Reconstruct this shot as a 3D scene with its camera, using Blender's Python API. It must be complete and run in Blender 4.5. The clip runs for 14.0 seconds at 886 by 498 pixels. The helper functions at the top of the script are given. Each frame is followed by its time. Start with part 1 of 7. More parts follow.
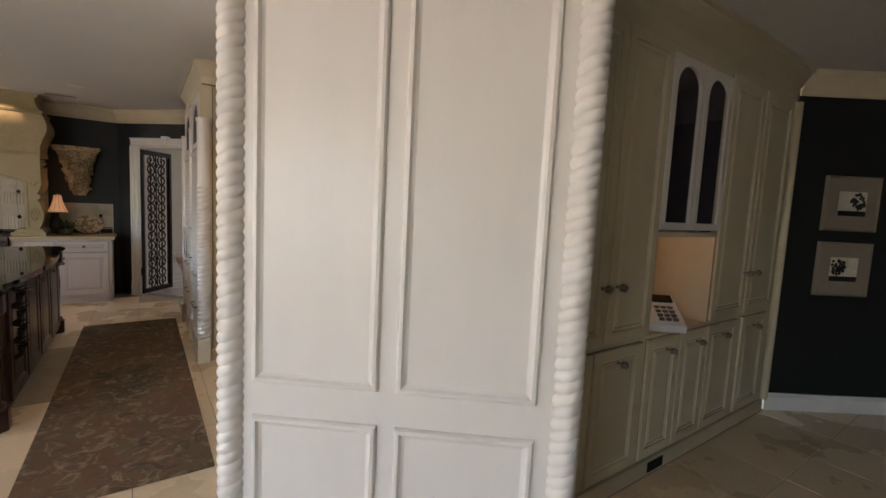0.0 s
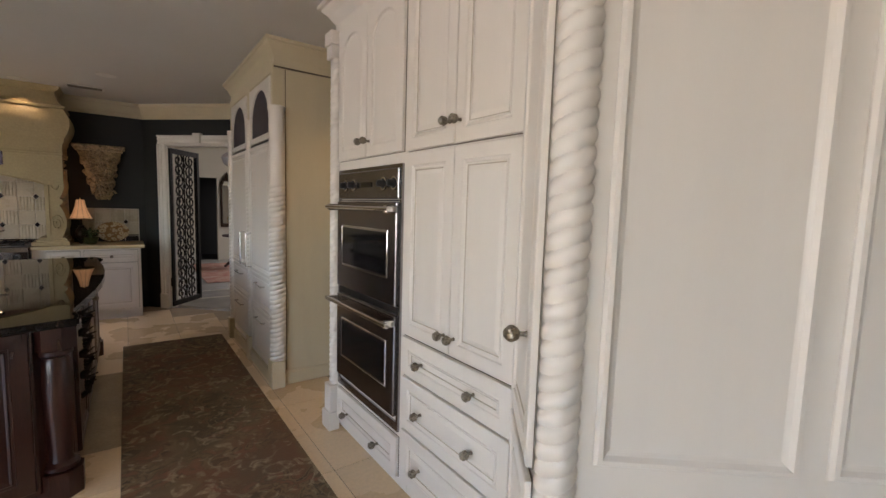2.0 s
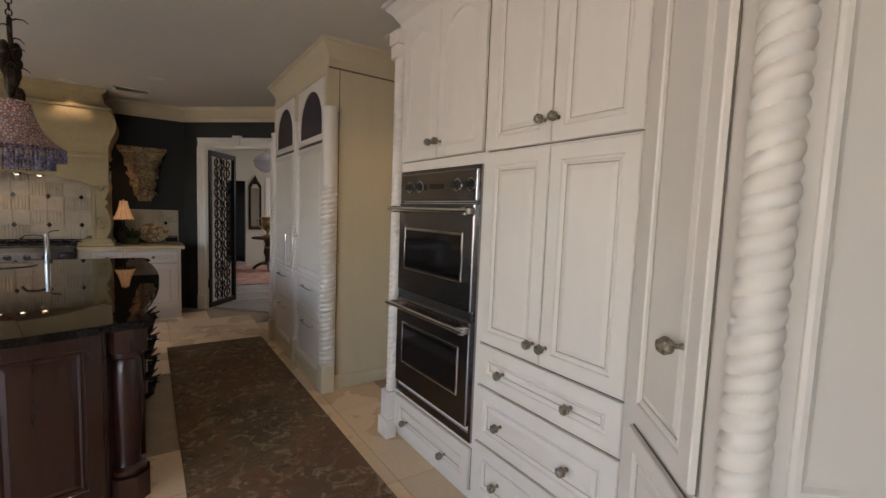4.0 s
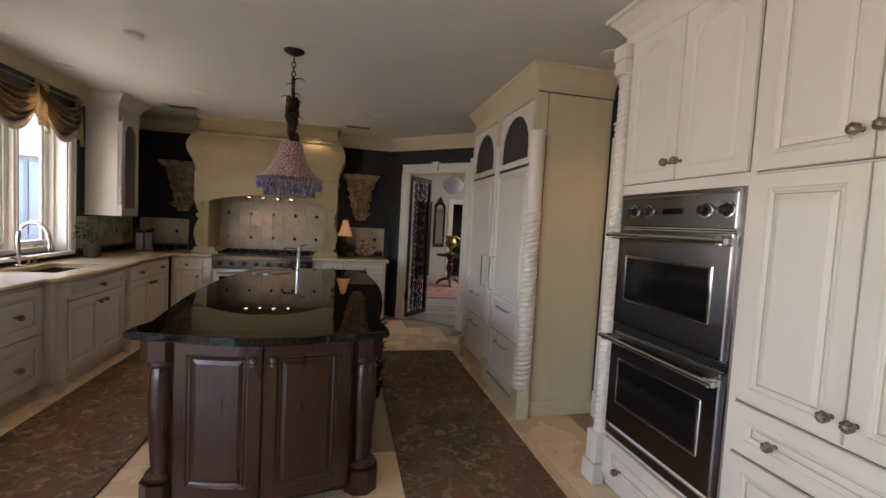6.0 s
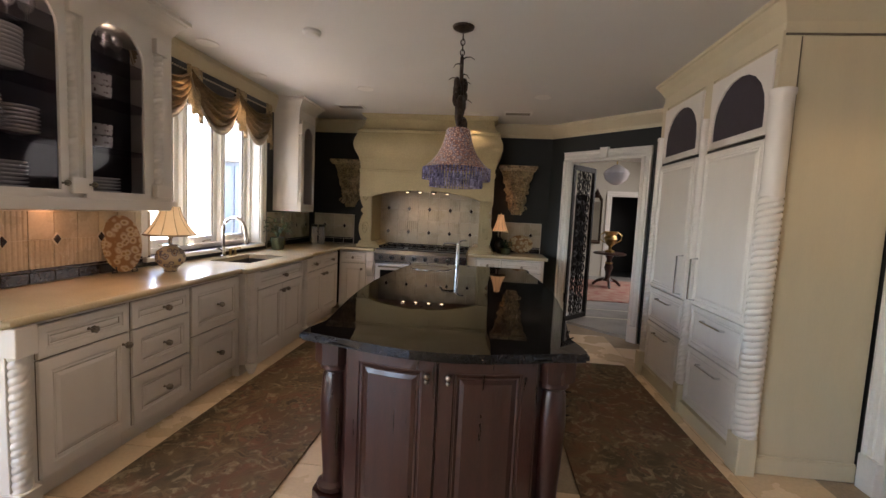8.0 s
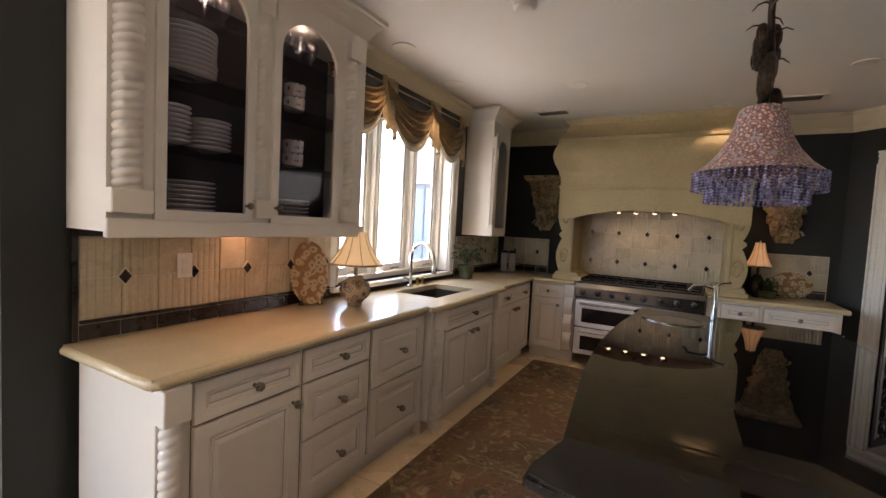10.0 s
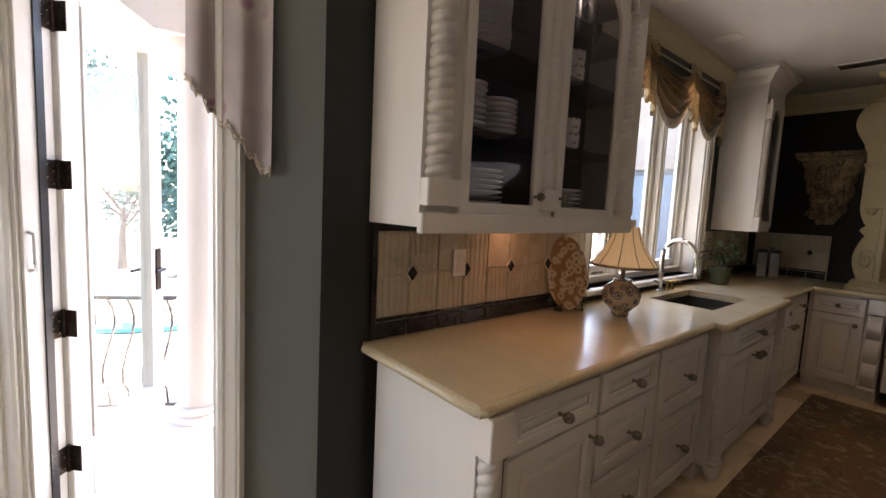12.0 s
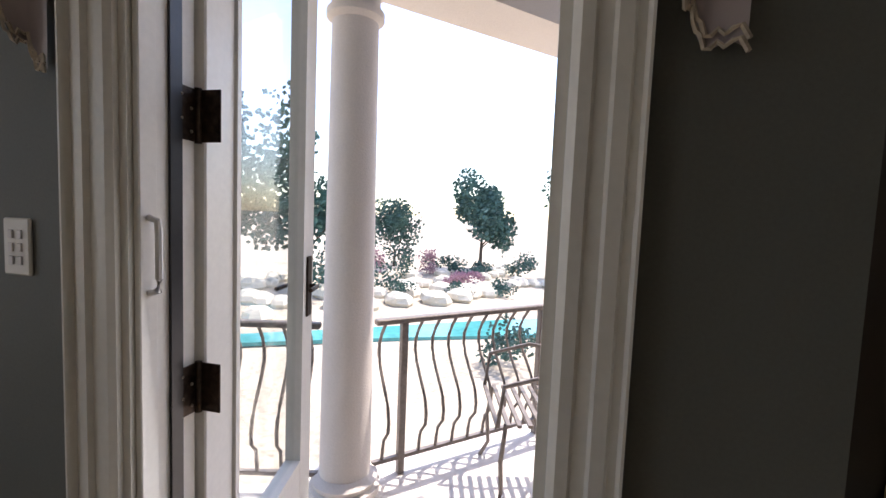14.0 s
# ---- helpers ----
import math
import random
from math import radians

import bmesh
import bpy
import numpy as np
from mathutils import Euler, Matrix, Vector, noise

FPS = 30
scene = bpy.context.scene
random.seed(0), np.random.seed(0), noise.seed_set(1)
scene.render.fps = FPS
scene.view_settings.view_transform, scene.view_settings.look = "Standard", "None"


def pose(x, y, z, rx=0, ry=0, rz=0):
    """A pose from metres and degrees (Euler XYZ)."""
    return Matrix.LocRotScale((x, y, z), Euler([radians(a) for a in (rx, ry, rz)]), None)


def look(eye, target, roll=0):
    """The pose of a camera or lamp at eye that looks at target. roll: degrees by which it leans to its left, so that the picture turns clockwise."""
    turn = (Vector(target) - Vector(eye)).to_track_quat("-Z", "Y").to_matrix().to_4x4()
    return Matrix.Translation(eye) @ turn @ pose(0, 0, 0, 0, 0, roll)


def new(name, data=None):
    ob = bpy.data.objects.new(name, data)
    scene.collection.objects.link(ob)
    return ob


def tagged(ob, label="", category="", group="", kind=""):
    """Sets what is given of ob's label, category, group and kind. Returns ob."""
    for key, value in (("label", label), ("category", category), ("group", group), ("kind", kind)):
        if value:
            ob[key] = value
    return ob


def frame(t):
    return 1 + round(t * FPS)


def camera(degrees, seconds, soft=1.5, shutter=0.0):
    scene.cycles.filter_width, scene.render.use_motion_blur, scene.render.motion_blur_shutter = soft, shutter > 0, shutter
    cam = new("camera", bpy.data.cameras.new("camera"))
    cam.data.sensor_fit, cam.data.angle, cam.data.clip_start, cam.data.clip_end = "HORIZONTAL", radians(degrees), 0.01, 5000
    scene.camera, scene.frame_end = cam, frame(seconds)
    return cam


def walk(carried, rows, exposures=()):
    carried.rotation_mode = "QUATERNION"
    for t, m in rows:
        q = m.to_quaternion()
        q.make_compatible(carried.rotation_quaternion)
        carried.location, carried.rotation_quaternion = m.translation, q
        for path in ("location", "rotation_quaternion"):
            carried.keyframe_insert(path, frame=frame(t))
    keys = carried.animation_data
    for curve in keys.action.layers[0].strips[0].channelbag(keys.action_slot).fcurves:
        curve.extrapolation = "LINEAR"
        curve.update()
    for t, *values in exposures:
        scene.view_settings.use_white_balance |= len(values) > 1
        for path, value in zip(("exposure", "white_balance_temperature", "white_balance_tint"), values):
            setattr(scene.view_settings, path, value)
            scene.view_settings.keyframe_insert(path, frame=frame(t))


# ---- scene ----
cam = camera(91.5, 14.0)
PATH = [
    (0, (0.064, 0.115, 1.525), (1.204, 1.747, 1.335), 2.8),
    (0.5, (-0.054, 0.356, 1.506), (0.97, 2.062, 1.302), 2.4),
    (1, (-0.179, 0.604, 1.488), (0.813, 2.325, 1.253), 2.8),
    (1.5, (-0.36, 0.828, 1.49), (0.716, 2.497, 1.253), 2.7),
    (2, (-0.432, 1.047, 1.472), (0.747, 2.651, 1.283), 1.7),
    (2.2, (-0.447, 1.112, 1.463), (0.774, 2.686, 1.289), 1.6),
    (4.3, (-0.663, 1.3, 1.449), (0.409, 2.981, 1.287), 2.5),
    (4.5, (-0.678, 1.314, 1.449), (0.319, 3.041, 1.299), 2.4),
    (5, (-0.721, 1.358, 1.468), (0.077, 3.187, 1.335), 1.9),
    (5.5, (-0.774, 1.389, 1.471), (-0.17, 3.292, 1.355), 2.4),
    (6, (-0.861, 1.467, 1.47), (-0.422, 3.415, 1.353), 3.1),
    (6.5, (-0.956, 1.549, 1.456), (-0.659, 3.522, 1.323), 3.4),
    (7, (-0.995, 1.651, 1.463), (-0.846, 3.639, 1.301), 2.8),
    (7.5, (-1.021, 1.778, 1.461), (-1.035, 3.771, 1.292), 2.5),
    (8, (-1.059, 1.917, 1.445), (-1.257, 3.899, 1.273), 2.8),
    (8.2, (-1.082, 1.982, 1.435), (-1.362, 3.954, 1.265), 2.9),
    (10.3, (-1.625, 2.74, 1.473), (-2.679, 4.435, 1.347), 3.4),
    (10.5, (-1.67, 2.741, 1.476), (-2.779, 4.399, 1.333), 3.7),
    (11, (-1.79, 2.711, 1.475), (-3.043, 4.259, 1.297), 3.8),
    (11.5, (-1.995, 2.675, 1.463), (-3.394, 4.09, 1.266), 3.4),
    (12, (-2.23, 2.642, 1.445), (-3.755, 3.921, 1.249), 2.8),
    (12.5, (-2.516, 2.615, 1.44), (-4.149, 3.753, 1.239), 2.9),
    (13, (-2.858, 2.614, 1.386), (-4.597, 3.582, 1.187), 3.7),
    (13.5, (-3.153, 2.603, 1.335), (-4.952, 3.452, 1.13), 3.3),
    (14, (-3.478, 2.53, 1.293), (-5.177, 3.576, 1.149), 2.3),
]
walk(cam, [(t, look(eye, target, roll)) for t, eye, target, roll in PATH], [(t, e, 6650, 19) for t, e in ((0, 3.0), (2.0, 2.9), (4.3, 2.7), (6.0, 2.85), (8.0, 3.15), (10.9, 3.15), (11.6, 2.7), (12.0, 2.38), (12.6, 1.95), (13.0, 1.75), (13.5, 1.35), (14.0, 0.6))])

# ---- world, sun, large lights ----
def make_world():
    w = bpy.data.worlds.new("sky")
    scene.world = w
    w.use_nodes = True
    nt = w.node_tree
    sky = nt.nodes.new("ShaderNodeTexSky")
    sky.sky_type, sky.sun_disc = "NISHITA", False
    sky.sun_elevation, sky.sun_rotation = radians(58), radians(345)
    nt.links.new(sky.outputs[0], nt.nodes["Background"].inputs[0])
    nt.nodes["Background"].inputs[1].default_value = SKY


def sun_lamp(power):
    data = bpy.data.lights.new("sun", "SUN")
    data.energy, data.angle, data.color = power, radians(0.6), (1.0, 0.95, 0.87)
    ob = new("sun", data)
    d = Vector((math.sin(radians(345)) * math.cos(radians(58)), math.cos(radians(345)) * math.cos(radians(58)), math.sin(radians(58))))
    ob.matrix_world = look(tuple(d * 30), (0, 0, 0))


def area_lamp(name, eye, target, w, h, power, color=(1, 1, 1)):
    data = bpy.data.lights.new(name, "AREA")
    data.shape, data.size, data.size_y, data.energy, data.color = "RECTANGLE", w, h, power * K, color
    new(name, data).matrix_world = look(eye, target)


def spot_lamp(name, eye, power, angle=100, color=(1.0, 0.72, 0.42), size=0.04):
    data = bpy.data.lights.new(name, "SPOT")
    data.energy, data.color, data.spot_size, data.spot_blend, data.shadow_soft_size = power * K, color, radians(angle), 0.6, size
    new(name, data).matrix_world = look(eye, (eye[0] + 0.001, eye[1], eye[2] - 1))


def point_lamp(name, eye, power, color=(1.0, 0.68, 0.38), size=0.03):
    data = bpy.data.lights.new(name, "POINT")
    data.energy, data.color, data.shadow_soft_size = power * K, color, size
    new(name, data).location = eye


SKY, K = 0.33, 0.125
make_world()
sun_lamp(5.0)
# daylight in the openings
area_lamp("window_light", (-3.92, 5.8, 1.7), (0, 5.5, 0.6), 1.5, 1.3, 2.8, (0.92, 0.97, 1.0))
area_lamp("door_light", (-4.25, 2.75, 1.3), (-2.0, 0.9, 1.0), 0.7, 2.1, 19, (0.92, 0.97, 1.0))
area_lamp("nook_light", (-4.45, -1.9, 1.5), (-3.5, 3.2, 1.2), 1.4, 1.8, 10, (0.92, 0.96, 1.0))
area_lamp("nook_light", (-5.2, 0.2, 1.5), (-1.0, 1.5, 1.2), 1.7, 1.8, 4.4, (0.9, 0.96, 1.0))
# ceiling downlights; the last two are unseen, added to brighten floor and rugs
CANS = [(-3.37, 5.28), (-3.4, 6.1), (-2.42, 6.49), (-0.55, 6.67), (-1.31, 7.5), (0.88, 4.2), (-0.55, 3.35), (-2.42, 3.3)]
for (cx, cy), power in zip(CANS, (18, 16, 18, 16, 5, 13, 12, 24)):
    spot_lamp("downlight_lamp", (cx, cy, 2.66), power, 62 if cx > 0 else 84, (1.0, 0.7, 0.42))
for hx in (-2.2, -2.02, -1.83, -1.64):
    spot_lamp("hood_lamp", (hx, 7.97, 1.64), 0.8, 120, (1.0, 0.6, 0.31), 0.02)
area_lamp("under_cabinet_lamp", (-3.5, 4.2, 1.36), (-3.55, 4.2, 0.9), 0.1, 1.2, 1.8, (1.0, 0.5, 0.27))
point_lamp("table_lamp_bulb", (-3.36, 4.85, 1.27), 0.8)
point_lamp("small_lamp_bulb", (-0.88, 7.9, 1.4), 1.7, (1.0, 0.5, 0.25))
point_lamp("cabinet_puck", (-3.42, 3.85, 2.44), 0.4, (1.0, 0.8, 0.6), 0.015)
point_lamp("cabinet_puck", (-3.42, 4.4, 2.44), 0.2, (1.0, 0.8, 0.6), 0.015)
point_lamp("cabinet_puck", (2.75, 1.6, 2.35), 0.12, (1.0, 0.75, 0.5), 0.015)
# unseen area lamp added to brighten the salon, with no fixture behind it
area_lamp("salon_fill", (3.2, 10.8, 2.6), (1.6, 10.8, 0.0), 2.0, 3.0, 85, (1.0, 0.97, 0.94))
point_lamp("pantry_bulb", (1.9, 4.1, 2.3), 6, (1.0, 0.62, 0.3))
point_lamp("niche_bulb", (2.73, 1.6, 1.39), 0.5, (1.0, 0.5, 0.22))


# ---- materials ----
def mat(name, col, rough=0.5, metal=0.0, var=0.08, scale=6.0, bump=0.05, bscale=60.0, stretch=(1, 1, 1), col2=None, emit=None, coat=0.0, alpha=None, grain=0.5, piece=0.0):
    m = bpy.data.materials.new(name)
    m.use_nodes = True
    nt, N = m.node_tree, m.node_tree.nodes
    b = N["Principled BSDF"]
    b.inputs["Roughness"].default_value, b.inputs["Metallic"].default_value = max(0.02, rough), metal
    b.inputs["Coat Weight"].default_value = coat
    b.inputs["Coat Roughness"].default_value = 0.06
    tc, mp = N.new("ShaderNodeTexCoord"), N.new("ShaderNodeMapping")
    if piece:
        geo = N.new("ShaderNodeNewGeometry")
        nt.links.new(geo.outputs["Position"], mp.inputs[0])
    else:
        nt.links.new(tc.outputs["Object"], mp.inputs[0])
    mp.inputs["Scale"].default_value = stretch
    big, fine, mix, ramp = N.new("ShaderNodeTexNoise"), N.new("ShaderNodeTexNoise"), N.new("ShaderNodeMix"), N.new("ShaderNodeValToRGB")
    big.inputs["Scale"].default_value, big.inputs["Detail"].default_value = scale, 5
    fine.inputs["Scale"].default_value, fine.inputs["Detail"].default_value = bscale, 4
    for n in (big, fine):
        nt.links.new(mp.outputs[0], n.inputs[0])
    mix.inputs[0].default_value = grain
    nt.links.new(big.outputs[0], mix.inputs[2])
    nt.links.new(fine.outputs[0], mix.inputs[3])
    c2 = col2 or tuple(c * (1 - 2.2 * var) for c in col)
    c1 = col if col2 else tuple(min(1, c * (1 + var)) for c in col)
    ramp.color_ramp.elements[0].position, ramp.color_ramp.elements[1].position = 0.32, 0.66
    ramp.color_ramp.elements[0].color, ramp.color_ramp.elements[1].color = (*c2, 1), (*c1, 1)
    nt.links.new(mix.outputs[0], ramp.inputs[0])
    out = ramp.outputs[0]
    if piece:
        info, hsv, rng = N.new("ShaderNodeObjectInfo"), N.new("ShaderNodeHueSaturation"), N.new("ShaderNodeMapRange")
        rng.inputs[3].default_value, rng.inputs[4].default_value = 1 - piece, 1 + piece
        nt.links.new(info.outputs["Random"], rng.inputs[0])
        nt.links.new(rng.outputs[0], hsv.inputs["Value"])
        nt.links.new(out, hsv.inputs["Color"])
        out = hsv.outputs[0]
    nt.links.new(out, b.inputs["Base Color"])
    if bump:
        bp = N.new("ShaderNodeBump")
        bp.inputs["Strength"].default_value, bp.inputs["Distance"].default_value = bump, 0.01
        nt.links.new(fine.outputs[0], bp.inputs["Height"])
        nt.links.new(bp.outputs[0], b.inputs["Normal"])
    rr = N.new("ShaderNodeMapRange")
    rr.inputs[3].default_value, rr.inputs[4].default_value = max(0.02, rough - 0.08), max(0.025, min(1, rough + 0.08))
    nt.links.new(big.outputs[0], rr.inputs[0])
    nt.links.new(rr.outputs[0], b.inputs["Roughness"])
    if emit:
        b.inputs["Emission Color"].default_value, b.inputs["Emission Strength"].default_value = (*emit[0], 1), emit[1]
    if alpha:
        b.inputs["Transmission Weight"].default_value = alpha
    return m


def glass_mat(name, tint=(1, 1, 1), gloss=0.08):
    m = bpy.data.materials.new(name)
    m.use_nodes = True
    nt, N = m.node_tree, m.node_tree.nodes
    N.remove(N["Principled BSDF"])
    t, g, mx, fr = N.new("ShaderNodeBsdfTransparent"), N.new("ShaderNodeBsdfGlossy"), N.new("ShaderNodeMixShader"), N.new("ShaderNodeLayerWeight")
    t.inputs[0].default_value = (*tint, 1)
    g.inputs["Roughness"].default_value = 0.02
    fr.inputs[0].default_value = 0.5
    pw, ml = N.new("ShaderNodeMath"), N.new("ShaderNodeMath")
    pw.operation, pw.inputs[1].default_value = "POWER", 4.0
    ml.operation, ml.inputs[1].default_value, ml.inputs[2].default_value = "MULTIPLY_ADD", 0.5, gloss
    nt.links.new(fr.outputs["Facing"], pw.inputs[0])
    nt.links.new(pw.outputs[0], ml.inputs[0])
    nt.links.new(ml.outputs[0], mx.inputs[0])
    nt.links.new(t.outputs[0], mx.inputs[1])
    nt.links.new(g.outputs[0], mx.inputs[2])
    nt.links.new(mx.outputs[0], N["Material Output"].inputs[0])
    return m


def rug_mat(name):
    """Faded wool with cloudy grounds, curling vines and pale leaves."""
    m = mat(name, (0.17, 0.11, 0.07), 0.95, 0, 0.2, 3.0, 0.5, 220)
    nt, N = m.node_tree, m.node_tree.nodes
    tc = N["Texture Coordinate"]

    def cloud(scale, detail, twist, stops):
        n, r = N.new("ShaderNodeTexNoise"), N.new("ShaderNodeValToRGB")
        n.inputs["Scale"].default_value, n.inputs["Detail"].default_value, n.inputs["Distortion"].default_value = scale, detail, twist
        nt.links.new(tc.outputs["Object"], n.inputs[0])
        nt.links.new(n.outputs[0], r.inputs[0])
        e = r.color_ramp.elements
        e[0].position, e[0].color = stops[0][0], (*stops[0][1], 1)
        e[1].position, e[1].color = stops[-1][0], (*stops[-1][1], 1)
        for p, c in stops[1:-1]:
            e.new(p).color = (*c, 1)
        return r.outputs[0]

    def blend(fac, a, b):
        x = N.new("ShaderNodeMix")
        x.data_type = "RGBA"
        nt.links.new(fac, x.inputs[0])
        nt.links.new(a, x.inputs[6])
        nt.links.new(b, x.inputs[7])
        return x.outputs[2]

    ground = cloud(1.3, 4, 0.8, [(0.34, (0.075, 0.058, 0.03)), (0.45, (0.16, 0.108, 0.055)), (0.54, (0.16, 0.08, 0.042)), (0.66, (0.1, 0.085, 0.048))])
    vines = cloud(6.0, 3, 2.0, [(0.38, (0.06, 0.045, 0.028)), (0.47, (0.22, 0.15, 0.075)), (0.53, (0.1, 0.072, 0.04)), (0.62, (0.21, 0.095, 0.052))])
    leaves = cloud(11.0, 3, 2.4, [(0.3, (0.22, 0.17, 0.095)), (0.7, (0.46, 0.37, 0.23))])
    vmask = cloud(2.6, 3, 1.2, [(0.4, (0, 0, 0)), (0.62, (0.75, 0.75, 0.75))])
    lmask = cloud(8.0, 3, 2.0, [(0.55, (0, 0, 0)), (0.64, (0.6, 0.6, 0.6)), (0.74, (0.1, 0.1, 0.1))])
    nt.links.new(blend(lmask, blend(vmask, ground, vines), leaves), N["Principled BSDF"].inputs["Base Color"])
    return m


def spotted(name, base, stops, scale, rough):
    """Blotched colour from Voronoi cells, warped by noise."""
    m = mat(name, base, rough, bump=0.08, bscale=80)
    nt, N = m.node_tree, m.node_tree.nodes
    tc, warp, add, vor, ramp = N["Texture Coordinate"], N.new("ShaderNodeTexNoise"), N.new("ShaderNodeMix"), N.new("ShaderNodeTexVoronoi"), N.new("ShaderNodeValToRGB")
    add.data_type, add.inputs[0].default_value = "VECTOR", 0.03
    warp.inputs["Scale"].default_value, vor.inputs["Scale"].default_value = 12.0, scale
    nt.links.new(tc.outputs["Object"], warp.inputs[0])
    nt.links.new(tc.outputs["Object"], add.inputs[4])
    nt.links.new(warp.outputs["Color"], add.inputs[5])
    nt.links.new(add.outputs[1], vor.inputs["Vector"])
    nt.links.new(vor.outputs["Distance"], ramp.inputs[0])
    e = ramp.color_ramp.elements
    e[0].position, e[0].color = stops[0][0], (*stops[0][1], 1)
    e[1].position, e[1].color = stops[-1][0], (*stops[-1][1], 1)
    for p, c in stops[1:-1]:
        e.new(p).color = (*c, 1)
    nt.links.new(ramp.outputs[0], N["Principled BSDF"].inputs["Base Color"])
    return m


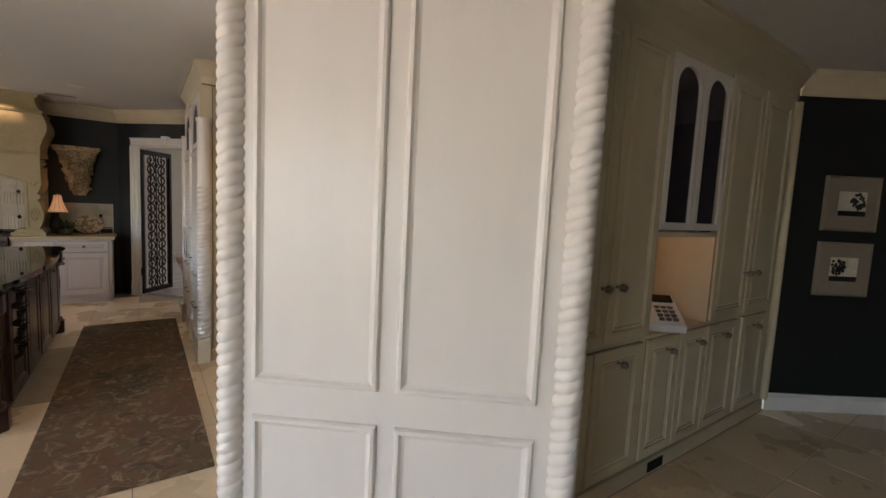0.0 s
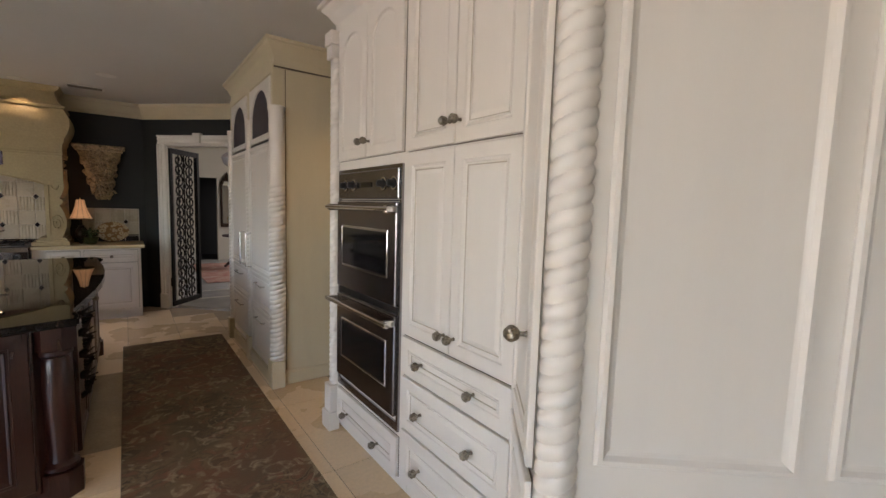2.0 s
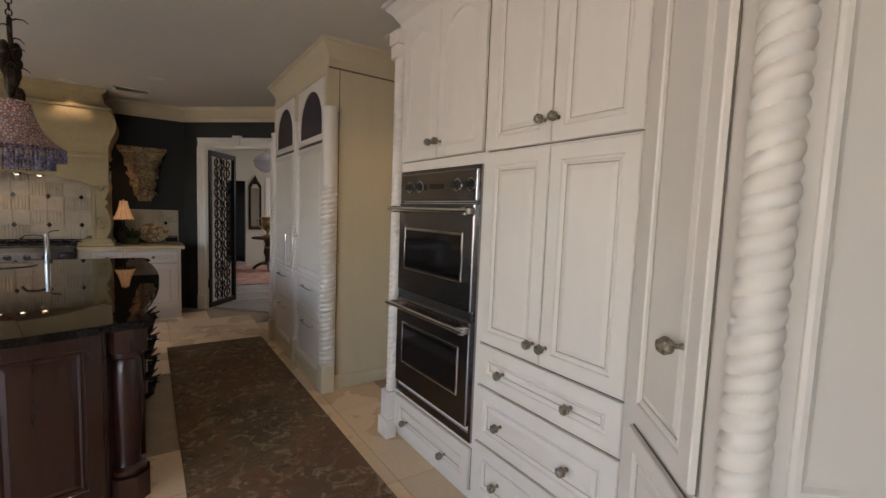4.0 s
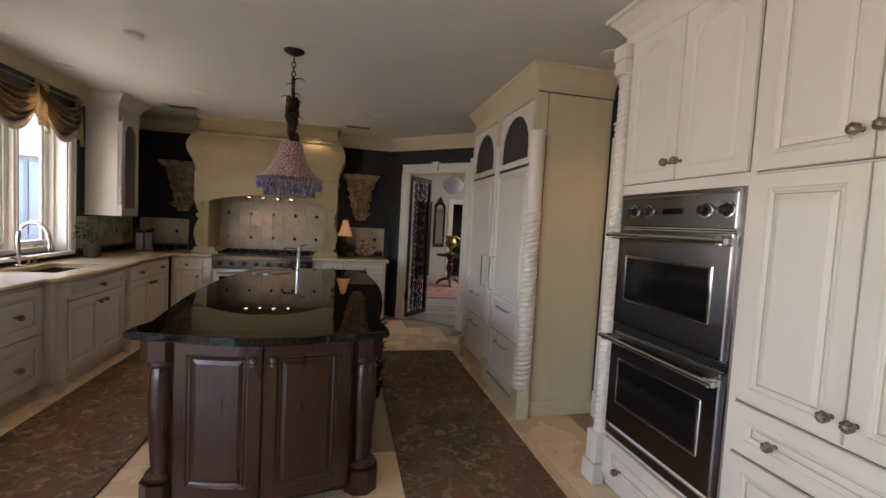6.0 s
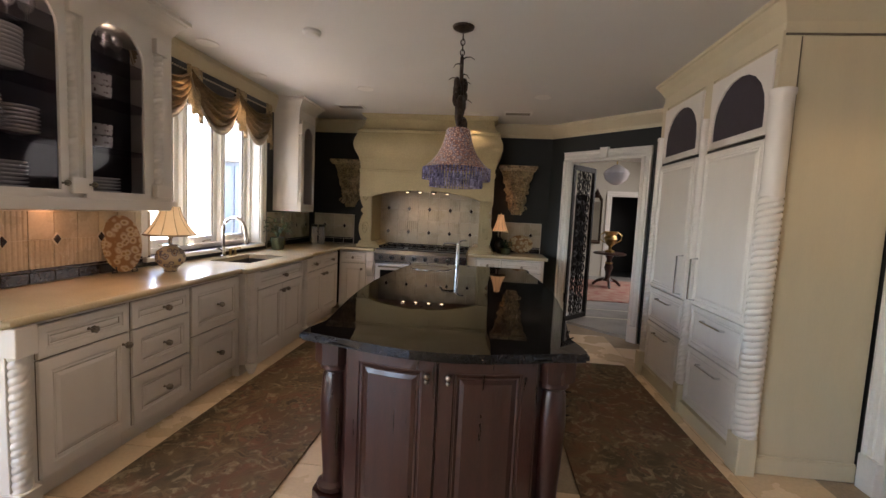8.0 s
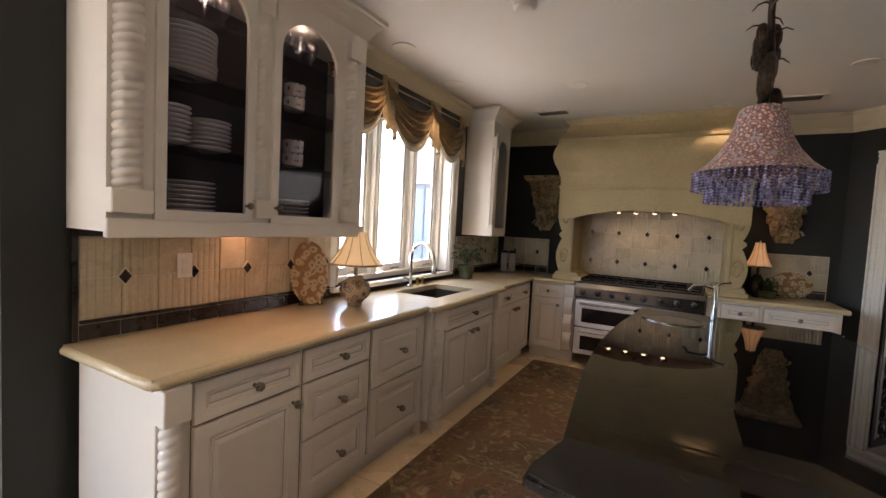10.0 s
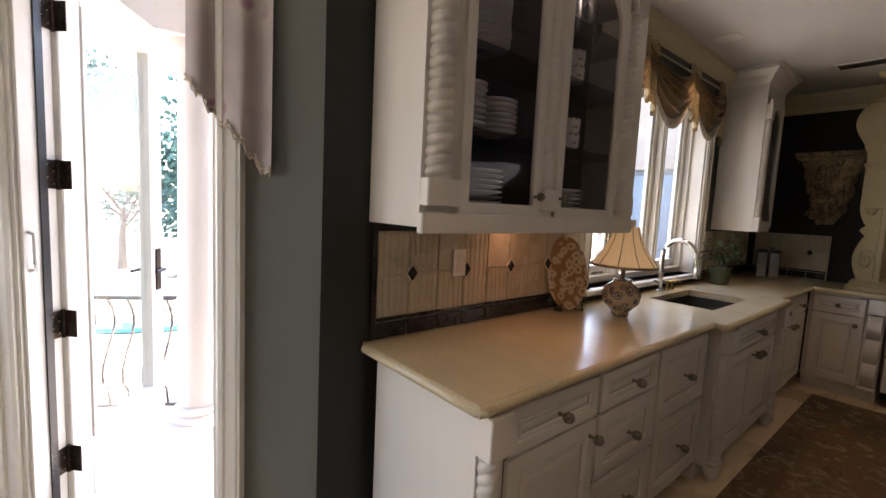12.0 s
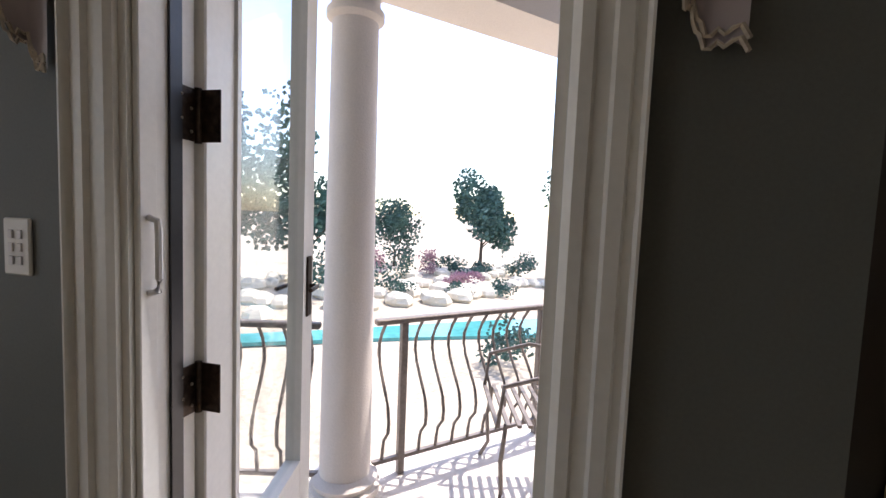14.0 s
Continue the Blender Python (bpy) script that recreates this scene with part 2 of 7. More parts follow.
M = {
    "cream": mat("cream_paint", (0.76, 0.705, 0.63), 0.34, var=0.01, scale=2.2, bump=0.015, bscale=40, stretch=(6, 6, 1), grain=0.15),
    "cream2": mat("antique_cream", (0.63, 0.54, 0.36), 0.42, var=0.02, scale=2.0, bump=0.04, bscale=35, stretch=(5, 5, 1), grain=0.35),
    # dark brown for shade painted into door gaps, and for dark bead lines
    "shade_bead": mat("gap_shade_and_bead", (0.16, 0.125, 0.085), 0.6, var=0.1),
    "soft_glaze": mat("soft_glaze_line", (0.5, 0.43, 0.33), 0.5, var=0.1),
    "white": mat("white_trim", (0.78, 0.75, 0.68), 0.4, var=0.03, scale=3, bump=0.02),
    "ceil": mat("ceiling_paint", (0.72, 0.69, 0.64), 0.85, var=0.02, scale=1.5, bump=0.05, bscale=120),
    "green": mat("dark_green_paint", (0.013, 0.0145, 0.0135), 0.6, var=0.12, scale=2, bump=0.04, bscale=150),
    "grey": mat("grey_green_paint", (0.14, 0.145, 0.128), 0.65, var=0.05, scale=1.5, bump=0.05, bscale=150),
    "tan": mat("tan_paint", (0.46, 0.3, 0.14), 0.7, var=0.05, scale=1.5, bump=0.04, bscale=120),
    "pale": mat("pale_wall", (0.54, 0.51, 0.42), 0.7, var=0.03, scale=1.5, bump=0.03, bscale=120),
    "stone": mat("cast_stone", (0.44, 0.355, 0.19), 0.6, var=0.08, scale=2.5, bump=0.12, bscale=50),
    "stone_pale": mat("pale_stone", (0.64, 0.58, 0.46), 0.55, var=0.1, scale=8, bump=0.2, bscale=60),
    "bracket": mat("aged_plaster", (0.36, 0.27, 0.15), 0.5, var=0.4, scale=9, bump=0.3, bscale=45),
    "counter": mat("limestone_top", (0.57, 0.475, 0.3), 0.22, var=0.06, scale=4, bump=0.01, bscale=90, coat=0.15),
    "granite": mat("black_granite", (0.011, 0.008, 0.007), -0.055, var=0.6, scale=40, bump=0.0, bscale=150),
    "mahog": mat("dark_mahogany", (0.04, 0.012, 0.0085), 0.3, var=0.22, scale=3, bump=0.015, bscale=30, stretch=(10, 10, 1), coat=0.2),
    "floor": mat("travertine", (0.76, 0.595, 0.39), 0.28, var=0.05, scale=1.7, bump=0.05, bscale=50, piece=0.08),
    "grout": mat("grout", (0.36, 0.29, 0.2), 0.85, var=0.1),
    "marble": mat("grey_marble", (0.5, 0.49, 0.46), 0.2, var=0.12, scale=2.5, bump=0.0, piece=0.1),
    "steel": mat("brushed_steel", (0.3, 0.285, 0.285), 0.22, 1.0, var=0.02, scale=3, bump=0.004, bscale=120, stretch=(1, 1, 25)),
    "copper": mat("coppery_steel", (0.4, 0.2, 0.12), 0.3, 1.0, var=0.1, bump=0),
    "chrome": mat("chrome", (0.75, 0.74, 0.72), 0.1, 1.0, var=0.03, bump=0),
    "pewter": mat("antique_pewter", (0.32, 0.28, 0.22), 0.3, 1.0, var=0.3, scale=120, bump=0.2, bscale=160),
    "darkglass": mat("oven_glass", (0.008, 0.008, 0.009), 0.05, var=0.1, bump=0, coat=0.3),
    "black": mat("black_enamel", (0.015, 0.014, 0.014), 0.3, var=0.2, bump=0.02),
    "iron": mat("wrought_iron", (0.02, 0.016, 0.014), 0.5, 0.6, var=0.3, scale=20, bump=0.15, bscale=80),
    "bronze": mat("aged_bronze", (0.06, 0.04, 0.028), 0.45, 0.8, var=0.4, scale=15, bump=0.2, bscale=70),
    "gold": mat("gilt", (0.5, 0.36, 0.15), 0.3, 1.0, var=0.25, scale=12, bump=0.2),
    "tile": mat("cream_tile", (0.5, 0.43, 0.31), 0.28, var=0.07, scale=5, bump=0.05, bscale=60, piece=0.07),
    "joint": mat("pale_joint", (0.62, 0.56, 0.46), 0.85, var=0.06),
    "majolica": spotted("majolica_glaze", (0.5, 0.38, 0.2), [(0.0, (0.1, 0.05, 0.025)), (0.2, (0.42, 0.28, 0.11)), (0.38, (0.62, 0.52, 0.34)), (0.62, (0.3, 0.17, 0.07))], 24.0, 0.2),
    "tiledark": mat("dark_tile", (0.03, 0.022, 0.02), 0.18, var=0.3, scale=20, bump=0.05, piece=0.25),
    "glass": glass_mat("clear_glass", (0.97, 0.98, 0.97), 0.03),
    "cabglass": glass_mat("cabinet_glass", (0.8, 0.78, 0.82), 0.012),
    "inside": mat("cabinet_inside", (0.045, 0.035, 0.045), 0.6, var=0.1),
    "goblet": glass_mat("goblet_glass", (0.9, 0.9, 0.92), 0.12),
    "pattern": spotted("patterned_china", (0.6, 0.58, 0.55), [(0.0, (0.1, 0.08, 0.1)), (0.2, (0.22, 0.17, 0.16)), (0.3, (0.66, 0.62, 0.58)), (0.6, (0.7, 0.67, 0.63))], 34.0, 0.25),
    "china": mat("white_china", (0.72, 0.69, 0.68), 0.25, var=0.03, bump=0),
    "rug": rug_mat("floral_wool"),
    "silk_gold": mat("pale_gold_silk", (0.42, 0.31, 0.17), 0.42, var=0.3, scale=12, bump=0.15, bscale=90),
    "silk": mat("gold_silk", (0.26, 0.17, 0.08), 0.38, var=0.35, scale=9, bump=0.15, bscale=90),
    "silk_pale": mat("pale_silk", (0.55, 0.47, 0.36), 0.5, var=0.2, scale=14, bump=0.15, bscale=90),
    "shade": mat("linen_shade", (0.72, 0.6, 0.42), 0.8, var=0.06, bump=0.1, bscale=150, emit=((1.0, 0.6, 0.26), 0.05)),
    "leaf": mat("leaf_green", (0.035, 0.07, 0.022), 0.5, var=0.4, scale=9, piece=0.2),
    "pot": mat("green_glaze", (0.05, 0.06, 0.025), 0.2, var=0.3, scale=9, bump=0.05),
    "shade_red": mat("amber_shade", (0.6, 0.36, 0.2), 0.8, var=0.12, bump=0.1, bscale=150, emit=((1.0, 0.5, 0.22), 0.045)),
    "bulb": mat("lamp_glass", (0.9, 0.8, 0.6), 0.3, emit=((1.0, 0.7, 0.4), 1.6)),
    "canwhite": mat("can_reflector", (0.8, 0.76, 0.68), 0.3, var=0.02, bump=0),
    "wing": mat("beige_stucco", (0.34, 0.29, 0.24), 0.85, var=0.05, scale=2, bump=0.2, bscale=120),
    "slate": mat("slate_paint", (0.1, 0.12, 0.15), 0.5, var=0.05),
    "wingglass": mat("blue_glass", (0.12, 0.17, 0.24), 0.15, var=0.1, scale=1.5, bump=0),
    "render": mat("stucco", (0.72, 0.66, 0.6), 0.8, var=0.04, scale=2, bump=0.2, bscale=120),
    "floral": spotted("floral_silk", (0.5, 0.42, 0.36), [(0.0, (0.4, 0.14, 0.2)), (0.2, (0.34, 0.2, 0.24)), (0.27, (0.48, 0.42, 0.37)), (0.6, (0.4, 0.34, 0.33))], 6.0, 0.6),
    "ceramic": spotted("painted_ceramic", (0.34, 0.24, 0.14), [(0.0, (0.3, 0.09, 0.04)), (0.16, (0.06, 0.03, 0.025)), (0.28, (0.5, 0.4, 0.26)), (0.42, (0.05, 0.05, 0.09)), (0.55, (0.45, 0.34, 0.2))], 27.0, 0.2),
    "mosaic": spotted("bead_mosaic", (0.4, 0.2, 0.2), [(0.0, (0.72, 0.6, 0.52)), (0.3, (0.62, 0.42, 0.36)), (0.44, (0.36, 0.14, 0.1)), (0.56, (0.12, 0.07, 0.07)), (0.75, (0.4, 0.32, 0.36))], 60.0, 0.3),
    "beads": mat("violet_beads", (0.3, 0.28, 0.46), 0.12, var=0.4, scale=30, bump=0, piece=0.4),
    "railiron": mat("painted_rail", (0.2, 0.17, 0.15), 0.5, 0.2, var=0.15, scale=20, bump=0.1),
    "paving": mat("sandy_paving", (0.5, 0.43, 0.33), 0.9, var=0.2, scale=0.8, bump=0.3, bscale=12),
    "water": mat("pool_turquoise", (0.08, 0.36, 0.36), 0.08, var=0.1, scale=2, bump=0.1, bscale=8),
    "foliage": mat("garden_leaves", (0.1, 0.2, 0.17), 0.6, var=0.4, scale=1.2, bump=0),
    "blossom": mat("garden_blossom", (0.5, 0.3, 0.36), 0.6, var=0.3, scale=2, bump=0),
    "bark": mat("tree_bark", (0.1, 0.07, 0.05), 0.9, var=0.3, scale=8, bump=0.4),
    "sinksteel": mat("dull_steel", (0.03, 0.028, 0.026), 0.5, 0.0, var=0.1, bump=0.02),
    "matboard": mat("cream_board", (0.26, 0.215, 0.16), 0.8, var=0.04, bump=0.02),
    "plastic": mat("white_plastic", (0.7, 0.68, 0.64), 0.35, var=0.02, bump=0),
}


# ---- mesh helpers ----
M["granite"].node_tree.nodes["Principled BSDF"].inputs["Specular IOR Level"].default_value = 0.3


def part(name, bm, material, parent=None, label="", smooth=False):
    me = bpy.data.meshes.new(name)
    bmesh.ops.recalc_face_normals(bm, faces=bm.faces)
    if smooth:
        for f in bm.faces:
            f.smooth = True
    bm.to_mesh(me)
    bm.free()
    me.materials.append(M[material] if isinstance(material, str) else material)
    if smooth:
        me.set_sharp_from_angle(angle=radians(40))
    ob = new(name, me)
    if parent:
        ob.parent = parent
    if label:
        ob["label"] = label
    return ob


def thing(name, m, label, category, group="", kind=""):
    ob = new(name)
    ob.empty_display_size = 0.1
    ob.matrix_world = m
    return tagged(ob, label, category, group, kind)


def B():
    return bmesh.new()


def box(bm, x0, y0, z0, x1, y1, z1, bev=0.0):
    vs = [bm.verts.new((x, y, z)) for z in (z0, z1) for x, y in ((x0, y0), (x1, y0), (x1, y1), (x0, y1))]
    fs = [bm.faces.new([vs[i] for i in q]) for q in ((0, 3, 2, 1), (4, 5, 6, 7), (0, 1, 5, 4), (1, 2, 6, 5), (2, 3, 7, 6), (3, 0, 4, 7))]
    if bev:
        es = list({e for f in fs for e in f.edges})
        bmesh.ops.bevel(bm, geom=es, offset=bev, segments=1, affect="EDGES")
    return bm


def boxes(*bs, bev=0.0):
    bm = B()
    for b in bs:
        box(bm, *b, bev=bev)
    return bm


def prism(bm, pts, z0, z1):
    """An upright prism on the outline pts."""
    lo, hi = [bm.verts.new((x, y, z0)) for x, y in pts], [bm.verts.new((x, y, z1)) for x, y in pts]
    n = len(pts)
    bm.faces.new(lo[::-1]), bm.faces.new(hi)
    for i in range(n):
        bm.faces.new((lo[i], lo[(i + 1) % n], hi[(i + 1) % n], hi[i]))
    return bm


def prism_y(bm, pts, y0, y1):
    """A prism on the outline pts of x, z, along y."""
    a, b = [bm.verts.new((x, y0, z)) for x, z in pts], [bm.verts.new((x, y1, z)) for x, z in pts]
    n = len(pts)
    bm.faces.new(a), bm.faces.new(b[::-1])
    for i in range(n):
        bm.faces.new((a[i], b[i], b[(i + 1) % n], a[(i + 1) % n]))
    return bm


def prism_x(bm, pts, x0, x1):
    """A prism on the outline pts of y, z, along x."""
    a, b = [bm.verts.new((x0, y, z)) for y, z in pts], [bm.verts.new((x1, y, z)) for y, z in pts]
    n = len(pts)
    bm.faces.new(a), bm.faces.new(b[::-1])
    for i in range(n):
        bm.faces.new((a[i], b[i], b[(i + 1) % n], a[(i + 1) % n]))
    return bm


def lathe(bm, prof, at=(0, 0, 0), seg=20, sx=1.0, sy=1.0):
    """A turned form from (radius, height) pairs."""
    rings = []
    for r, z in prof:
        if r < 1e-4:
            rings.append([bm.verts.new((at[0], at[1], at[2] + z))])
        else:
            rings.append([bm.verts.new((at[0] + sx * r * math.cos(a), at[1] + sy * r * math.sin(a), at[2] + z)) for a in (2 * math.pi * i / seg for i in range(seg))])
    for p, q in zip(rings, rings[1:]):
        for i in range(seg):
            f = [p[i % len(p)], p[(i + 1) % len(p)], q[(i + 1) % len(q)], q[i % len(q)]]
            f = list(dict.fromkeys(f))
            if len(f) > 2:
                bm.faces.new(f)
    for r in (rings[0], rings[-1]):
        if len(r) > 2:
            bm.faces.new(r)
    return bm


def tube(bm, pts, r, seg=8, taper=1.0):
    """A round bar along the points."""
    pts = [Vector(p) for p in pts]
    rings = []
    for i, p in enumerate(pts):
        d = (pts[min(i + 1, len(pts) - 1)] - pts[max(i - 1, 0)]).normalized()
        u = d.cross(Vector((0, 0, 1)) if abs(d.z) < 0.9 else Vector((1, 0, 0))).normalized()
        v = d.cross(u)
        rr = r * (1 + (taper - 1) * i / max(1, len(pts) - 1))
        rings.append([bm.verts.new(p + rr * (u * math.cos(a) + v * math.sin(a))) for a in (2 * math.pi * k / seg for k in range(seg))])
    for p, q in zip(rings, rings[1:]):
        for i in range(seg):
            bm.faces.new((p[i], p[(i + 1) % seg], q[(i + 1) % seg], q[i]))
    bm.faces.new(rings[0][::-1]), bm.faces.new(rings[-1])
    return bm


def ball(bm, at, r, u=10, v=7, sx=1, sy=1, sz=1):
    return lathe(bm, [(r * sz / sz * math.sin(math.pi * i / v), -r * sz * math.cos(math.pi * i / v)) for i in range(v + 1)], at, u, sx, sy)


def rope(bm, x, y, z0, z1, r, pitch=0.043, seg=20, per=6):
    """A column carved as one twisted strand."""
    n = max(4, int((z1 - z0) / pitch * per))
    rings = []
    for k in range(n + 1):
        z = z0 + (z1 - z0) * k / n
        ring = []
        for i in range(seg):
            a = 2 * math.pi * i / seg
            q = r * (0.83 + 0.18 * abs(math.sin(math.pi * (z / pitch - 2 * i / seg))) ** 0.6)
            ring.append(bm.verts.new((x + q * math.cos(a), y + q * math.sin(a), z)))
        rings.append(ring)
    for p, q in zip(rings, rings[1:]):
        for i in range(seg):
            bm.faces.new((p[i], p[(i + 1) % seg], q[(i + 1) % seg], q[i]))
    bm.faces.new(rings[0][::-1]), bm.faces.new(rings[-1])
    return bm


def outline(w, h, ins, arch):
    """A closed loop of x, z, inset from a w x h field, with a round head if arch."""
    x0, x1, z0, z1 = ins, w - ins, ins, h - ins
    if not arch:
        return [(x0, z0), (x1, z0), (x1, z1), (x0, z1)]
    r = (x1 - x0) / 2
    zc = z1 - r * 0.9
    return [(x0, z0), (x1, z0)] + [((x0 + x1) / 2 + r * math.cos(a), zc + 0.9 * r * math.sin(a)) for a in (math.pi * i / 10 for i in range(11))]


def loops(bm, rings, close=True):
    """Joins rings of x, y, z points; the last one is filled."""
    rs = [[bm.verts.new(p) for p in r] for r in rings]
    n = len(rs[0])
    for p, q in zip(rs, rs[1:]):
        for i in range(n):
            bm.faces.new((p[i], p[(i + 1) % n], q[(i + 1) % n], q[i]))
    if close:
        bm.faces.new(rs[-1])
    return rs


def panel_face(bm, x, z, w, h, y=0.0, t=0.02, fr=0.055, arch=False):
    """A framed, raised panel door or drawer front that stands t out of the plane y (towards -y)."""
    if w < 3 * fr or h < 3 * fr:
        fr = min(w, h) * 0.24
    steps = [(0, 0.0), (0, t - 0.003), (0.003, t)]
    rings = [[(x + px, y - d, z + pz) for px, pz in outline(w, h, i, False)] for i, d in steps]
    if not arch:
        inner = [(fr, t), (fr + 0.004, t - 0.006), (fr + 0.012, t - 0.008), (fr + 0.016, t - 0.003), (fr + 0.022, t - 0.006), (fr + 0.026, t - 0.009), (fr + 0.045, t - 0.003)]
        rings += [[(x + px, y - d, z + pz) for px, pz in outline(w, h, i, False)] for i, d in inner]
        loops(bm, rings)
        bm.faces.ensure_lookup_table()
        for f in bm.faces[-9:-5]:
            f.material_index = 1
        return bm
    rs = loops(bm, rings, close=False)
    o = outline(w, h, fr, True)
    inner = [(0.0, t), (0.004, t - 0.006), (0.014, t - 0.008), (0.03, t - 0.003)]
    r2 = loops(bm, [[(x + fr + px, y - d, z + fr + pz) for px, pz in outline(w - 2 * fr, h - 2 * fr, i, True)] for i, d in inner])
    a, b = rs[-1], r2[0]
    # frame face round the arch
    bm.faces.new((a[0], a[1], b[1], b[0]))
    bm.faces.new((a[1], a[2], b[2], b[1]))
    bm.faces.new((a[3], a[0], b[0], b[12]))
    mid = 7
    bm.faces.new([a[2]] + [b[i] for i in range(mid, 1, -1)])
    bm.faces.new([a[3]] + [b[i] for i in range(12, mid - 1, -1)])
    bm.faces.new((a[2], b[mid], a[3]))
    return bm


def knob(parent, x, y, z, s=1.0, name="knob"):
    """A woven birdcage knob on a stem, pointing to -y."""
    bm = B()
    rings = []
    prof = [(0.007, 0.0), (0.005, 0.006), (0.005, 0.014)] + [(0.0165 * math.sin(0.3 + 2.6 * i / 9), 0.031 - 0.0175 * math.cos(0.3 + 2.6 * i / 9)) for i in range(10)]
    for k, (r, d) in enumerate(prof):
        ring = []
        for i in range(18):
            a = 6.283 * i / 18
            q = s * r * (1.0 if k < 3 else 0.66 + 0.4 * abs(math.sin(3 * a + 0.35 * k)))
            ring.append((x + q * math.cos(a), y - s * d, z + q * math.sin(a)))
        rings.append(ring)
    loops(bm, rings)
    return part(name, bm, "pewter", parent, "woven pewter birdcage knob", smooth=True)


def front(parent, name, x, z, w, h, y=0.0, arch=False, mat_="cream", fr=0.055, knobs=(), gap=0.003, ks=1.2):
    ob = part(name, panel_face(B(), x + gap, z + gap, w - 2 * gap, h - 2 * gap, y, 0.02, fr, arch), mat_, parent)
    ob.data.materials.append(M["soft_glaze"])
    # thin dark plate behind the front, painting shade into its gaps
    part("reveal", boxes((x, y - 0.0035, z, x + w, y - 0.001, z + h)), "shade_bead", ob, "dark plate that stands in for gap shade")
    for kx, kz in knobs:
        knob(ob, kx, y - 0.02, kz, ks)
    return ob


# ---- structure ----
H = 2.70


def wall(name, p0, p1, material, openings=(), z0=0.0, z1=H, th=0.12, label="", parent=None):
    """A wall from p0 to p1 with the room at its right hand; openings are (s0, s1, z0, z1)."""
    d = Vector((p1[0] - p0[0], p1[1] - p0[1]))
    bm, s = B(), 0.0
    for a, b, c, e in sorted(openings):
        box(bm, s, 0, z0, a, th, z1)
        if c > z0:
            box(bm, a, 0, z0, b, th, c)
        if e < z1:
            box(bm, a, 0, e, b, th, z1)
        s = b
    box(bm, s, 0, z0, d.length, th, z1)
    ob = part(name, bm, material)
    ob.matrix_world = Matrix.Translation((*p0, 0)) @ Matrix.Rotation(math.atan2(d.y, d.x), 4, "Z")
    return tagged(ob, label, "wall", kind="structure")


DW0 = (-3.66, 3.284)
wall("wall_west", DW0, (-3.66, 8.15), "green", [(1.69, 3.35, 0.985, 2.42)], th=0.24, label="dark green painted wall with the sink window")
wall("wall_north", (-3.66, 8.15), (-0.22, 8.15), "green", label="dark green painted wall behind the range")
wall("wall_diagonal", (-0.22, 8.15), (1.15, 6.78), "green", [(0.34, 1.3, 0, 2.2)], label="dark green painted wall with the gate doorway")
wall("wall_east", (1.15, 6.78), (1.15, 2.2), "green", [(2.4, 2.98, 0, 2.2)], label="dark green painted wall with the pantry doorway")
wall("wall_desk", (1.3, 1.98), (4.25, 1.98), "cream2", label="cream wall behind the desk cabinets")
wall("wall_hall", (4.25, 1.40), (5.6, 0.47), "green", label="nearly black green wall of the hall")
wall("wall_hall_end", (5.6, 0.47), (5.6, -2.6), "green", label="dark green painted wall")
wall("wall_south", (5.6, -2.6), (-3.9, -2.6), "grey", label="grey green painted wall")
wall("wall_nook", (-3.9, -2.6), (-5.3, -1.2), "grey", [(0.3, 1.7, 0.55, 2.45)], label="grey green painted wall with a window")
wall("wall_nook_west", (-5.3, -1.2), (-5.3, 1.65), "grey", [(0.5, 2.3, 0.55, 2.45)], label="grey green painted wall with a window")
wall("wall_terrace", (-5.3, 1.644), DW0, "grey", [(0.09, 0.45, 0.3, 2.4), (1.119, 1.934, 0, 2.4)], th=0.16, label="grey green painted wall with the terrace door")

bm = B()
prism(bm, [(-5.4, -2.7), (5.7, -2.7), (5.7, 8.2), (-3.75, 8.2), (-3.75, 3.2), (-5.4, 1.55)], H, H + 0.12)
tagged(part("ceiling", bm, "ceil"), "smooth off-white painted ceiling", "ceiling", kind="structure")
bm = B()
prism(bm, [(-5.4, -2.7), (5.7, -2.7), (5.7, 6.8), (1.2, 6.8), (-0.2, 8.2), (-3.75, 8.2), (-3.75, 3.2), (-5.4, 1.55)], -0.12, -0.004)
FLOOR = tagged(part("floor", bm, "grout"), "honey travertine tile floor with sandy joints", "floor", kind="structure")


def moulding(name, p0, p1, prof, material, label, cat="trim"):
    """A run of trim along p0 to p1 (room at the right hand); prof is (out, z)."""
    d = Vector((p1[0] - p0[0], p1[1] - p0[1]))
    ob = part(name, prism_x(B(), [(-o, z) for o, z in prof], 0, d.length), material)
    ob.matrix_world = Matrix.Translation((*p0, 0)) @ Matrix.Rotation(math.atan2(d.y, d.x), 4, "Z")
    return tagged(ob, label, cat, kind="structure")


CROWN = [(0, 2.52), (0.012, 2.52), (0.02, 2.56), (0.035, 2.58), (0.075, 2.65), (0.09, 2.66), (0.095, 2.697), (0, 2.697)]
BASE = [(0, 0), (0.02, 0), (0.02, 0.11), (0.012, 0.125), (0.01, 0.14), (0, 0.14)]
for p0, p1 in (((-3.655, 3.3), (-3.655, 8.145)), ((-3.65, 8.145), (-0.22, 8.145)), ((-0.22, 8.145), (1.145, 6.78)), ((1.145, 4.45), (1.145, 3.75)), ((4.25, 1.395), (5.59, 0.467)), ((-5.29, 1.65), (-3.66, 3.28))):
    moulding("crown_trim", p0, p1, CROWN, "cream2", "cream painted crown moulding")
